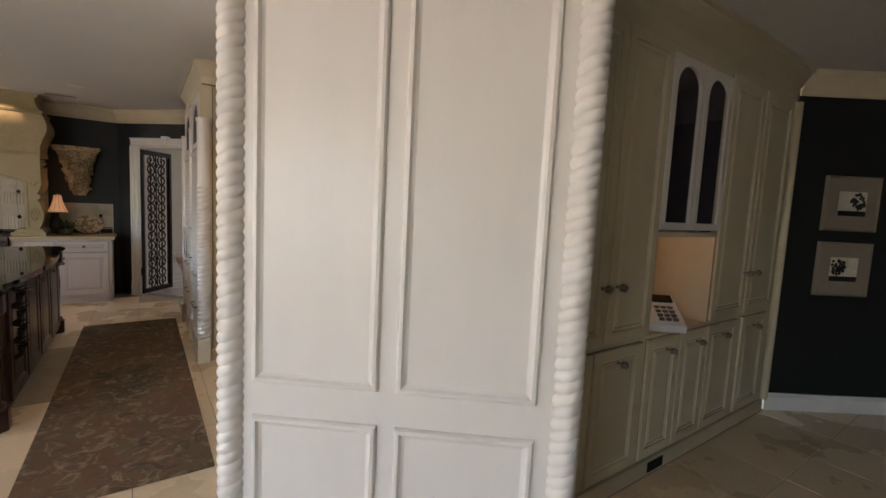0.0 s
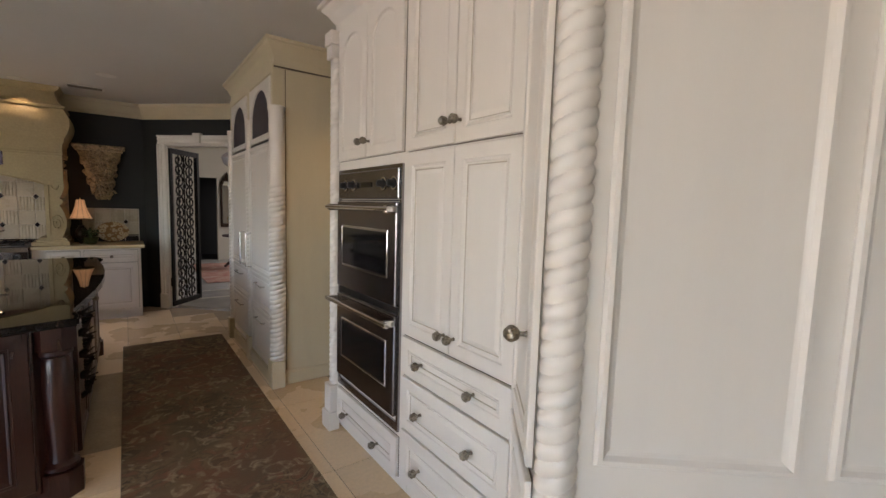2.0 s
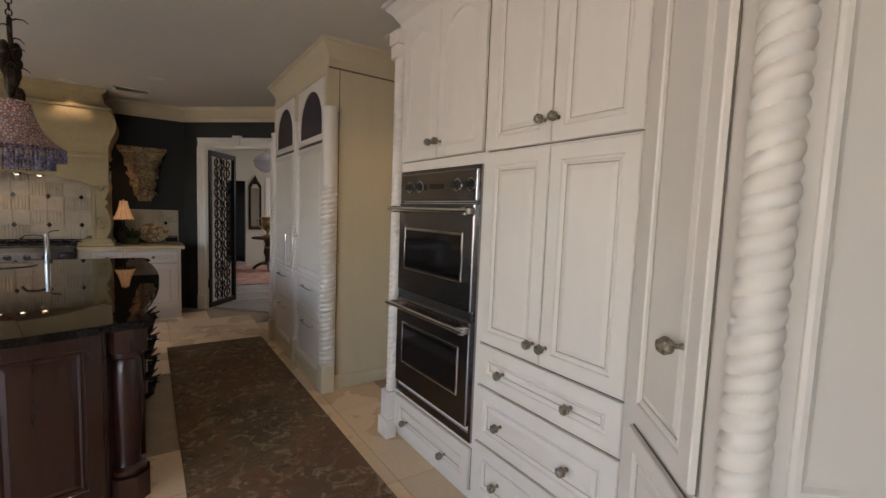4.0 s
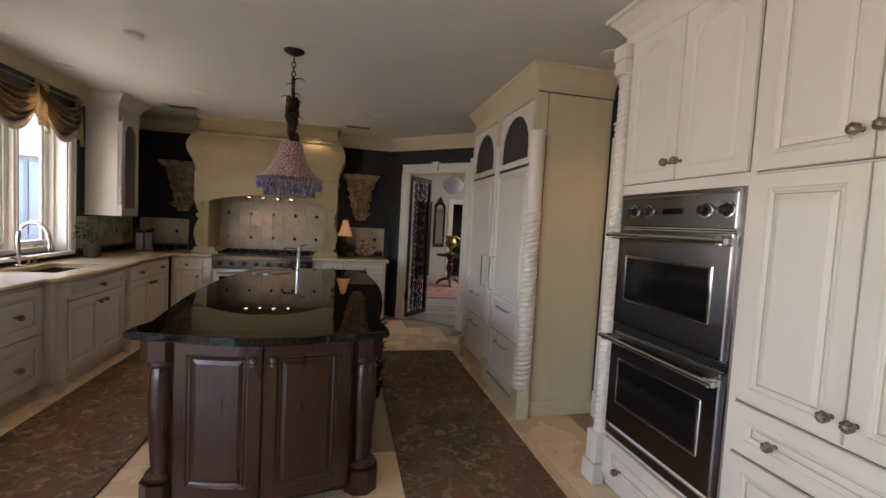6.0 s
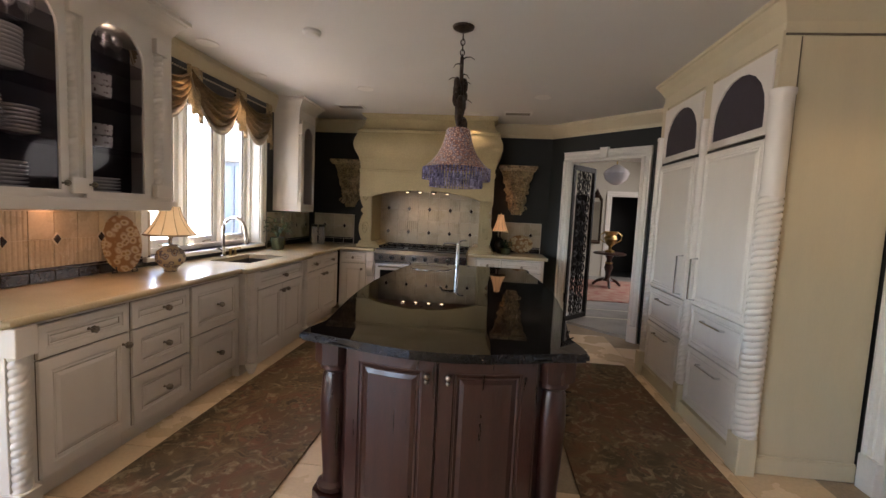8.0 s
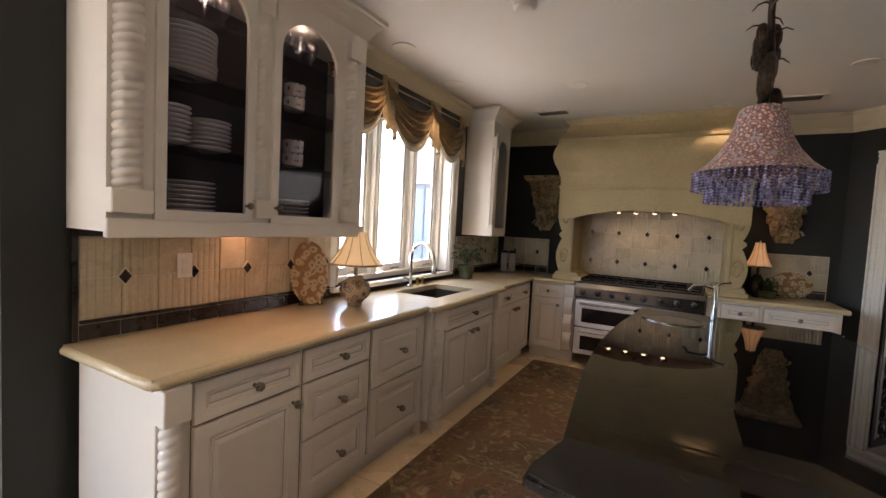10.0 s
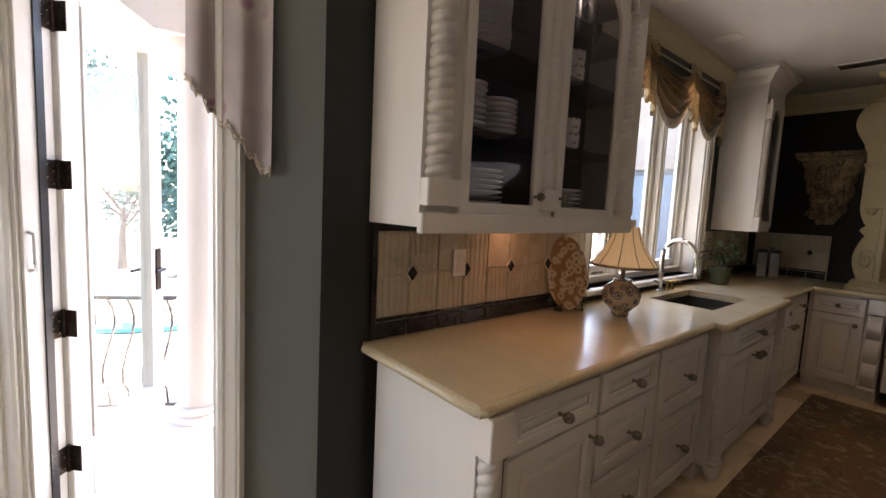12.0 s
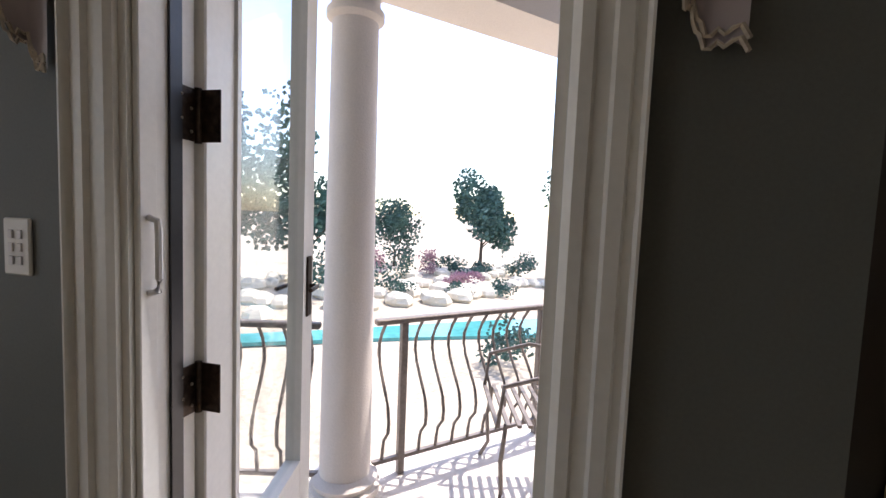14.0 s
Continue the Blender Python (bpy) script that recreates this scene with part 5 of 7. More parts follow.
salon_rug = tagged(part("rug", boxes((0.7, 9.7, 0.0, 3.4, 12.4, 0.012), bev=0.004), mat("red_wool", (0.36, 0.1, 0.09), 0.95, var=0.3, scale=5, col2=(0.5, 0.4, 0.3), bump=0.3, bscale=120, grain=0.35)), "red and cream oriental rug on the marble floor", "rug")

pt = thing("pedestal_table", pose(1.55, 11.35, 0.012), "round dark pedestal table with gilt mounts", "table")
part("tabletop", lathe(B(), [(0.0, 0.7), (0.3, 0.7), (0.33, 0.71), (0.33, 0.735), (0.3, 0.75), (0.0, 0.75)], seg=28), "mahog", pt, smooth=True)
part("pedestal", lathe(B(), [(0.12, 0.14), (0.06, 0.2), (0.05, 0.3), (0.09, 0.42), (0.06, 0.52), (0.05, 0.6), (0.1, 0.7)], seg=16), "mahog", pt, smooth=True)
part("gilt_collar", lathe(B(), [(0.065, 0.5), (0.08, 0.52), (0.065, 0.54)], seg=16), "gold", pt, smooth=True)
for k in range(3):
    a = 0.4 + 2.094 * k
    part("foot", tube(B(), [(0.08 * math.cos(a), 0.08 * math.sin(a), 0.17), (0.22 * math.cos(a), 0.22 * math.sin(a), 0.12), (0.32 * math.cos(a), 0.32 * math.sin(a), 0.03)], 0.035, 8, 0.8), "mahog", pt, smooth=True)
ur = thing("urn", pose(1.55, 11.35, 0.762), "gilt two-handled urn on the pedestal table", "urn")
part("bowl", lathe(B(), [(0.1, 0.0), (0.1, 0.03), (0.03, 0.06), (0.03, 0.12), (0.1, 0.18), (0.14, 0.28), (0.11, 0.36), (0.15, 0.44), (0.13, 0.44), (0.09, 0.36)], seg=20), "gold", ur, smooth=True)
for s in (-1, 1):
    part("handle", tube(B(), [(s * 0.12, 0, 0.2), (s * 0.21, 0, 0.26), (s * 0.22, 0, 0.36), (s * 0.13, 0, 0.42)], 0.014, 6), "gold", ur, smooth=True)
mr = thing("wall_mirror", pose(1.64, 13.19, 1.45), "tall mirror in a dark carved frame", "mirror")
bm = B()
loops(bm, [[(x * sx, y, z * sz) for x, z in ((-1, -1), (1, -1), (1, 0.8), (0.5, 1), (-0.5, 1), (-1, 0.8))] for sx, sz, y in ((0.15, 0.62, 0.0), (0.15, 0.62, -0.03), (0.13, 0.58, -0.045), (0.1, 0.53, -0.02))], close=False)
part("frame", bm, "bronze", mr)
part("mirror_glass", boxes((-0.1, -0.02, -0.53, 0.1, -0.012, 0.43)), "chrome", mr)
part("crest", lathe(B(), [(0.02, 0.58), (0.07, 0.64), (0.03, 0.7), (0.0, 0.78)], (0, -0.03, 0), 10), "bronze", mr, smooth=True)
ch = thing("chandelier", pose(1.35, 10.6, 2.9), "small crystal basket chandelier", "chandelier")
part("rod", tube(B(), [(0, 0, 0), (0, 0, -0.45)], 0.012, 8), "gold", ch)
part("basket", lathe(B(), [(0.05, -0.4), (0.2, -0.5), (0.24, -0.56), (0.2, -0.68), (0.1, -0.76), (0.0, -0.79)], seg=20), "china", ch, smooth=True)

# pantry behind the east doorway
bm = boxes((2.4, 3.0, 0, 2.5, 5.2, 2.7), (1.28, 5.1, 0, 2.4, 5.2, 2.7), (1.28, 3.0, 0, 2.4, 3.1, 2.7))
tagged(part("pantry_walls", bm, "tan"), "warm tan painted pantry walls", "wall", kind="structure")
tagged(part("pantry_floor", boxes((1.15, 3.1, -0.1, 2.4, 5.1, -0.003)), "floor"), "travertine pantry floor", "floor", kind="structure")
tagged(part("pantry_ceiling", boxes((1.28, 3.0, 2.7, 2.5, 5.2, 2.8)), "ceil"), "painted pantry ceiling", "ceiling", kind="structure")

# ---- tiled splashbacks ----
def ribbed(w, h, t=0.008, ribs=5):
    """One tile with upright reeds, front towards -y."""
    bm = B()
    prof = [(0, 0)]
    for k in range(ribs):
        for f, d in ((0.06, 0.55), (0.3, 1.0), (0.7, 1.0), (0.94, 0.55)):
            prof.append((w * (k + f) / ribs, -t * d))
    prof.append((w, 0))
    prism(bm, prof, 0, h)
    me = bpy.data.meshes.new("tile")
    bm.to_mesh(me)
    bm.free()
    me.materials.append(M["tile"])
    return me


def plain(w, h, t=0.008, material="tile"):
    bm = boxes((0, -t, 0, w, 0, h), bev=0.002)
    me = bpy.data.meshes.new("tile")
    bm.to_mesh(me)
    bm.free()
    me.materials.append(M[material])
    return me


def diamond(s):
    bm = B()
    loops(bm, [[(s * k * x, -y, s * k * z) for x, z in ((0, -1.25), (1, 0), (0, 1.25), (-1, 0))] for k, y in ((1, 0.004), (1, 0.013), (0.8, 0.016))])
    me = bpy.data.meshes.new("diamond")
    bm.to_mesh(me)
    bm.free()
    me.materials.append(M["tiledark"])
    return me


G = 0.003
RIB, PLN, DRK, DIA, DBORD = ribbed(0.15 - G, 0.168 - G), plain(0.15 - G, 0.168 - G), plain(0.15 - 0.006, 0.066 - G, 0.009, "tiledark"), diamond(0.026), plain(0.02, 0.168 - G, 0.011, "tiledark")
DIAB = diamond(0.032)
DIAB.materials[0] = M["joint"]
PENCIL = plain(0.3 - G, 0.014, 0.013, "tiledark")


def child(name, me, parent, x, z):
    ob = new(name, me)
    ob.parent = parent
    ob.location = (x, -0.004, z)
    return ob


def splash(m, x0, n, rows, label, dark=True, ribbed_every=2, dia_rows=(1,), z0=0.915, dia_off=1):
    t = thing("splashback", m, label, "splashback", kind="structure")
    w = 0.15 * n
    zb = z0 + (0.085 if dark else 0.0)
    part("backing", boxes((x0 - 0.004, -0.003, z0 - 0.004, x0 + w + 0.004, 0.0, zb + 0.168 * rows + 0.004)), "joint", t)
    if dark:
        for k in range(int(w / 0.15 + 0.01)):
            child("dark_tile", DRK, t, x0 + 0.15 * k, z0)
        for k in range(int(w / 0.3)):
            child("pencil_tile", PENCIL, t, x0 + 0.3 * k, z0 + 0.069)
    for r in range(rows):
        for k in range(n):
            child("tile", RIB if (ribbed_every == 1 and (r == 0 or k in (0, 1, 3))) or (ribbed_every > 1 and (k // ribbed_every + r) % 2 == 0) else PLN, t, x0 + 0.15 * k, zb + 0.168 * r)
    for r in dia_rows:
        for k in range(dia_off, n, 2):
            child("diamond_border", DIAB, t, x0 + 0.15 * k + 0.01, zb + 0.168 * r).location.y = -0.003
            child("diamond", DIA, t, x0 + 0.15 * k + 0.01, zb + 0.168 * r).location.y = -0.006
    return t


splash(pose(-3.658, 3.5, 0, 0, 0, 90), 0.01, 10, 2, "reeded cream tile splashback with dark diamonds", ribbed_every=1)
splash(pose(-3.658, 6.8, 0, 0, 0, 90), 0.0, 8, 2, "reeded cream tile splashback by the window")
splash(pose(-3.62, 8.145, 0), 0.0, 4, 2, "cream tile splashback in the corner")
splash(pose(-2.66, 8.145, 0), 0.0, 11, 5, "cream tile splashback behind the range with rows of dark diamonds", dia_rows=(1, 3), dark=True, z0=0.875)
splash(pose(-0.93, 8.145, 0), 0.03, 4, 2, "cream tile splashback behind the small lamp", dia_off=3)
t = thing("tile_border", pose(-3.658, 3.485, 0, 0, 0, 90), "dark tile border beside the splashback", "border", kind="structure")
for k in range(3):
    child("border_tile", DBORD, t, 0.0, 0.915 + 0.168 * k - (0.05 if k == 2 else 0))
for y in (3.885, 4.72):
    ol = thing("wall_outlet", pose(-3.667 + 0.012 + 0.012, y, 1.14, 0, 0, 90), "white plastic socket plate on the tiles", "outlet", "outlets")
    part("plate", boxes((0, -0.008, 0, 0.075, 0, 0.12), bev=0.003), "plastic", ol)
    for z in (0.022, 0.068):
        part("socket", boxes((0.022, -0.0105, z, 0.053, -0.0075, z + 0.03), bev=0.001), "china", ol)

# ---- sink window ----
wn = thing("window_1", pose(-3.66, 4.974, 0.985, 0, 0, 90), "white casement window over the sink", "window", kind="structure")
WW, WH = 1.66, 1.435
part("window_frame", boxes((0, 0.1, 0, 0.04, 0.22, WH), (WW - 0.04, 0.1, 0, WW, 0.22, WH), (0.04, 0.1, WH - 0.06, WW - 0.04, 0.22, WH), (0.04, 0.1, 0, WW - 0.04, 0.22, 0.045), bev=0.003), "white", wn)
part("reveal_lining", boxes((0, 0.0, 0, 0.012, 0.1, WH), (WW - 0.012, 0.0, 0, WW, 0.1, WH), (0.012, 0.0, WH - 0.012, WW - 0.012, 0.1, WH)), "white", wn)
part("window_sill", boxes((-0.05, -0.05, -0.035, WW + 0.05, 0.1, 0.0), bev=0.006), "white", wn)
part("jamb_casing", boxes((-0.06, -0.02, 0, 0.0, 0.0, WH), (WW, -0.02, 0, WW + 0.09, 0.0, WH), bev=0.004), "white", wn)
part("casing_bead", boxes((WW + 0.07, -0.035, 0, WW + 0.09, -0.02, WH), (WW + 0.012, -0.028, 0, WW + 0.022, -0.02, WH), bev=0.003), "white", wn)
for xm in (0.575, 1.125):
    part("mullion", boxes((xm - 0.035, 0.1, 0.045, xm + 0.035, 0.22, WH - 0.06), bev=0.004), "white", wn)
    part("mullion_bead", boxes((xm - 0.012, 0.088, 0.045, xm + 0.012, 0.1, WH - 0.06), bev=0.003), "white", wn)
for a, b in ((0.04, 0.54), (0.61, 1.09), (1.16, WW - 0.04)):
    s = part("sash", boxes((a, 0.14, 0.045, a + 0.055, 0.19, WH - 0.06), (b - 0.055, 0.14, 0.045, b, 0.19, WH - 0.06), (a + 0.055, 0.14, 0.045, b - 0.055, 0.19, 0.11), (a + 0.055, 0.14, WH - 0.125, b - 0.055, 0.19, WH - 0.06), bev=0.004), "white", wn)
    part("glazing_bead", boxes((a + 0.055, 0.15, 0.11, a + 0.065, 0.165, WH - 0.125), (b - 0.065, 0.15, 0.11, b - 0.055, 0.165, WH - 0.125)), "shade_bead", s, "dark gasket line")
    g = part("pane", boxes((a + 0.055, 0.167, 0.11, b - 0.055, 0.172, WH - 0.125)), "glass", s, "clear glass pane")
    g.visible_shadow = False
    part("crank", tube(B(), [((a + b) / 2, 0.13, 0.06), ((a + b) / 2, 0.09, 0.075), ((a + b) / 2 + 0.05, 0.08, 0.075)], 0.007, 6), "pewter", s, smooth=True)

# the wing of the house beyond the window
wg = thing("house_wing", pose(-6.15, 9.3, 0), "beige stucco house wing with a tall glazed terrace door", "house")
part("wall", boxes((0, 0, -1.5, 0.1, 0.3, 3.3), (0.1, 0, 2.16, 1.5, 0.3, 3.3), (1.5, 0, -1.5, 2.3, 0.3, 3.3), (0.1, 0, -1.5, 1.5, 0.3, -0.05)), "wing", wg)
part("roof_edge", boxes((-0.12, -0.12, 3.3, 2.3, 0.3, 3.42), bev=0.01), "white", wg)
gd = part("glazed_door", boxes(*[(0.1 + 0.35 * k - (0.03 if k else 0), 0.08, -0.05, 0.16 + 0.35 * k - (0.03 if k < 4 else 0.06), 0.14, 2.16) for k in range(5)], (0.1, 0.085, 0.9, 1.5, 0.135, 0.96), (0.1, 0.085, 2.08, 1.5, 0.135, 2.16), bev=0.004), "slate", wg)
part("pane", boxes((0.1, 0.1, -0.04, 1.5, 0.11, 2.14)), "wingglass", gd, "bluish reflecting glass")

for name, p0, length, m in (("window_3", (0, 0), 1.4, Matrix.Translation((-3.9 - 0.3 * 0.7071, -2.6 + 0.3 * 0.7071, 0.55)) @ Matrix.Rotation(radians(135), 4, "Z")), ("window_4", (0, 0), 1.8, pose(-5.3, -0.7, 0.55, 0, 0, 90))):
    w2 = thing(name, m, "white framed nook window", "window", kind="structure")
    part("window_frame", boxes((0, 0, 0, 0.06, 0.1, 1.9), (length - 0.06, 0, 0, length, 0.1, 1.9), (0.06, 0, 1.84, length - 0.06, 0.1, 1.9), (0.06, 0, 0, length - 0.06, 0.1, 0.06), (length / 2 - 0.04, 0, 0.06, length / 2 + 0.04, 0.1, 1.84)), "white", w2)


def swag(bm, x0, x1, ztop, drop, out=0.06, folds=5, v0=0.0, v1=1.0, nu=22, nv=30):
    """A hanging swag whose folds scoop from one peak to the next; v0 to v1 is the stretch of cloth that is made."""
    grid = []
    for j in range(nv + 1):
        v = v0 + (v1 - v0) * j / nv
        row = []
        for i in range(nu + 1):
            u = i / nu
            s = max(0.0, 4 * u * (1 - u)) ** 0.62
            z = ztop - s * (0.13 + v * drop) - 0.05 * v
            y = -0.03 - out * s * (0.35 + 0.65 * math.sin(math.pi * min(1, v))) - 0.024 * (0.35 + 0.65 * s) * math.sin(v * folds * 2 * math.pi) - 0.004 * math.sin(11 * u + 5 * v)
            row.append(bm.verts.new((x0 + (x1 - x0) * u, y, z)))
        grid.append(row)
    for j in range(nv):
        for i in range(nu):
            bm.faces.new((grid[j][i], grid[j][i + 1], grid[j + 1][i + 1], grid[j + 1][i]))
    return bm


def jabot(bm, x0, x1, ztop, zlong, zshort, pleats=3, nu=30, nv=14, out=0.05):
    """A pleated tail, longer at x1."""
    grid = []
    for j in range(nv + 1):
        row = []
        for i in range(nu + 1):
            u = i / nu
            zb = zshort + (zlong - zshort) * u + 0.012 * math.sin(40 * u)
            y = -0.03 - out * (0.5 + 0.5 * math.sin(u * pleats * 6.283)) * (0.5 + 0.5 * j / nv)
            row.append(bm.verts.new((x0 + (x1 - x0) * (u + 0.05 * math.sin(u * pleats * 6.283)), y, ztop + (zb - ztop) * j / nv)))
        grid.append(row)
    for j in range(nv):
        for i in range(nu):
            bm.faces.new((grid[j][i], grid[j][i + 1], grid[j + 1][i + 1], grid[j + 1][i]))
    return bm


va = thing("window_valance", pose(-3.655, 5.0, 0, 0, 0, 90), "gold silk swag valance on a black beaded board", "valance")
part("header_board", boxes((-0.04, -0.03, 2.26, 1.76, -0.001, 2.57), bev=0.003), "black", va)
BEAD = bpy.data.meshes.new("bead")
bm = ball(B(), (0, 0, 0), 0.009, 6, 4)
bm.to_mesh(BEAD)
bm.free()
BEAD.materials.append(M["silk_pale"])
for k in range(58):
    b = new("bead", BEAD)
    b.parent, b.location = va, (0.0 + 0.03 * k, -0.036, 2.515)
for a, b, dr in ((-0.2, 0.42, 0.235), (0.44, 1.13, 0.245), (1.15, 1.78, 0.24)):
    part("swag", swag(B(), a, b, 2.55, dr, 0.08), "silk", va, "gold swag", smooth=True)
    part("lining_edge", swag(B(), a, b, 2.55, dr, 0.07, 2, 0.98, 1.22, 22, 6), "silk_pale", va, "pale lining", smooth=True)
for a, b, zl, zs in ((0.37, 0.57, 2.1, 2.24), (1.08, 1.27, 2.1, 2.22), (1.66, 1.8, 2.06, 2.2)):
    part("tail", jabot(B(), a, b, 2.57, zl, zs, 2, 22, 12, 0.05), "silk_gold", va, "pale gold pleated tail", smooth=True)

# terrace door valances (local x runs along the wall from the nook towards the corner)
for s0, s1, zl, zs in ((0.48, 0.172, 1.512, 1.83), (1.64, 1.33, 1.53, 1.85), (2.1, 1.78, 1.5, 1.85)):
    m = Matrix.Translation((-3.66 - s0 * 0.7071, 3.284 - s0 * 0.7071, 0)) @ Matrix.Rotation(radians(45), 4, "Z") @ pose(0, 0.02, 0)
    dv = thing("door_valance", m, "pale floral silk valance with a scalloped braid edge", "valance", "door valances")
    w = s0 - s1
    part("panel", jabot(B(), 0, w, 2.62, zl, zs, 2.0, 40, 18, 0.04), "floral", dv, smooth=True)
    bm = B()
    for off in (0.0, 0.016):
        pts = []
        for i in range(61):
            u = i / 60
            pts.append((w * (u + 0.05 * math.sin(u * 2.0 * 6.283)), -0.036 - 0.04 * (0.5 + 0.5 * math.sin(u * 2.0 * 6.283)), zs + (zl - zs) * u + 0.012 * math.sin(40 * u) + off + 0.006 * math.sin(130 * u)))
        tube(bm, pts, 0.0035, 4)
    part("braid", bm, "silk_pale", dv, "scalloped braid", smooth=True)

# ---- things on the west worktop ----
def table_lamp(x, y, s, label, pot_mat, group="", cloth="shade"):
    t = thing("table_lamp", pose(x, y, 0.911), label, "lamp", group)
    part("base", lathe(B(), [(0.035 * s, 0), (0.045 * s, 0.01), (0.04 * s, 0.02), (0.085 * s, 0.07), (0.092 * s, 0.11), (0.08 * s, 0.15), (0.045 * s, 0.18), (0.04 * s, 0.19), (0.05 * s, 0.195), (0.012, 0.2), (0.012, 0.3)], seg=24), pot_mat, t, smooth=True)
    bm = B()
    lathe(bm, [(0.155 * s, 0.27), (0.15 * s, 0.275), (0.105 * s, 0.34), (0.07 * s, 0.415), (0.055 * s, 0.475)], seg=28)
    for f in [f for f in bm.faces if len(f.verts) > 6]:
        bm.faces.remove(f)
    sh = part("shade", bm, cloth, t, "glowing bell shade", smooth=True)
    part("shade_trim", lathe(B(), [(0.157 * s, 0.265), (0.16 * s, 0.271), (0.157 * s, 0.277)], seg=28), "bracket", sh, smooth=True)
    for k in range(10):
        a = 6.283 * k / 10
        part("shade_rib", tube(B(), [(r * s * math.cos(a), r * s * math.sin(a), z) for r, z in ((0.156, 0.27), (0.106, 0.34), (0.071, 0.415), (0.056, 0.475))], 0.0025, 4), "bracket", sh)
    part("finial", lathe(B(), [(0.004, 0.45), (0.01, 0.475), (0.006, 0.485), (0.0, 0.5)], seg=8), "gold", t, smooth=True)
    return t


table_lamp(-3.36, 4.85, 1.08, "ceramic ginger-jar lamp with a lit bell shade", "ceramic")
pl = thing("decorative_plate", Matrix.Translation((-3.56, 4.66, 0.912)) @ Matrix.Rotation(radians(62), 4, "Z") @ Matrix.Rotation(radians(-12), 4, "X"), "oval painted platter on a wire easel", "plate")
bm = lathe(B(), [(0.0, -0.012), (0.12, -0.01), (0.17, 0.0), (0.2, 0.012), (0.2, 0.02), (0.16, 0.012), (0.12, 0.002), (0.0, 0.0)], seg=32)
bmesh.ops.rotate(bm, verts=bm.verts, matrix=Matrix.Rotation(radians(90), 3, "X"))
bmesh.ops.scale(bm, verts=bm.verts, vec=(0.6, 1, 1))
bmesh.ops.translate(bm, verts=bm.verts, vec=(0, 0, 0.205))
part("platter", bm, "majolica", pl, smooth=True)
for s in (-0.06, 0.06):
    part("easel_wire", tube(B(), [(s, -0.05, 0.04), (s, -0.06, 0.005), (s, 0.02, 0.004), (s * 0.4, 0.03, 0.2), (s, 0.1, 0.004)], 0.005, 6), "iron", pl, smooth=True)

fa = thing("faucet", pose(-3.575, 5.82, 0.911), "tall chrome gooseneck kitchen faucet", "faucet")
part("escutcheon", lathe(B(), [(0.03, 0), (0.03, 0.012), (0.02, 0.02)], seg=16), "chrome", fa, smooth=True)
part("spout", tube(B(), [(0, 0, 0.01), (0, 0, 0.26)] + [(0.11 - 0.11 * math.cos(a), 0, 0.26 + 0.12 * math.sin(a)) for a in (math.pi * i / 10 for i in range(1, 10))] + [(0.225, 0, 0.24), (0.232, 0, 0.2)], 0.017, 12), "chrome", fa, smooth=True)
part("spray_head", lathe(B(), [(0.022, 0.13), (0.024, 0.15), (0.018, 0.2)], (0.233, 0, 0), 12), "chrome", fa, smooth=True)
part("lever", tube(B(), [(0, -0.02, 0.06), (0, -0.06, 0.08), (0, -0.1, 0.085)], 0.009, 8), "chrome", fa, smooth=True)
for dy in (0.12, 0.2):
    sp = thing("soap_pump", pose(-3.575, 5.82 + dy, 0.911), "small brass soap pump beside the sink", "soap pump", "soap pumps")
    part("pump_body", lathe(B(), [(0.02, 0), (0.02, 0.01), (0.012, 0.02), (0.012, 0.06), (0.016, 0.07), (0.0, 0.075)], seg=12), "gold", sp, smooth=True)
    part("pump_spout", tube(B(), [(0, 0, 0.065), (0.05, 0, 0.075), (0.06, 0, 0.065)], 0.007, 6), "gold", sp, smooth=True)


def potted(x, y, z, h, spread, label, pot_h=0.14, leaves=90, size=0.05, drop=0.0):
    t = thing("potted_plant", pose(x, y, z), label, "plant")
    part("pot", lathe(B(), [(0.06, 0), (0.07, 0.01), (0.085, pot_h * 0.8), (0.09, pot_h), (0.08, pot_h), (0.075, pot_h * 0.8)], seg=18), "pot", t, smooth=True)
    bm, st = B(), B()
    for k in range(leaves):
        a, r = random.random() * 6.283, spread * random.random() ** 0.6
        top = Vector((r * math.cos(a), r * math.sin(a), pot_h + (h - pot_h) * (0.25 + 0.75 * random.random()) * (1 - 0.4 * r / spread) - drop * r))
        if k % 5 == 0:
            tube(st, [(0, 0, pot_h * 0.9), (top.x * 0.4, top.y * 0.4, pot_h + (top.z - pot_h) * 0.7), tuple(top)], 0.003, 4)
        d = Vector((math.cos(a), math.sin(a), random.uniform(-0.6, 0.3))).normalized()
        side = d.cross(Vector((0, 0, 1))).normalized()
        l = size * random.uniform(0.7, 1.3)
        ups = d.cross(side) * -1
        p = [top, top + d * l * 0.5 + side * l * 0.32 + ups * 0.004, top + d * l - ups * 0.012, top + d * l * 0.5 - side * l * 0.32 + ups * 0.004]
        mid = bm.verts.new(top + d * l * 0.5 - ups * 0.006)
        vs = [bm.verts.new(q) for q in p]
        for i in range(4):
            bm.faces.new((vs[i], vs[(i + 1) % 4], mid))
    part("stems", st, "leaf", t)
    f = part("foliage", bm, "leaf", t)
    f["kind"] = "stuff"
    return t


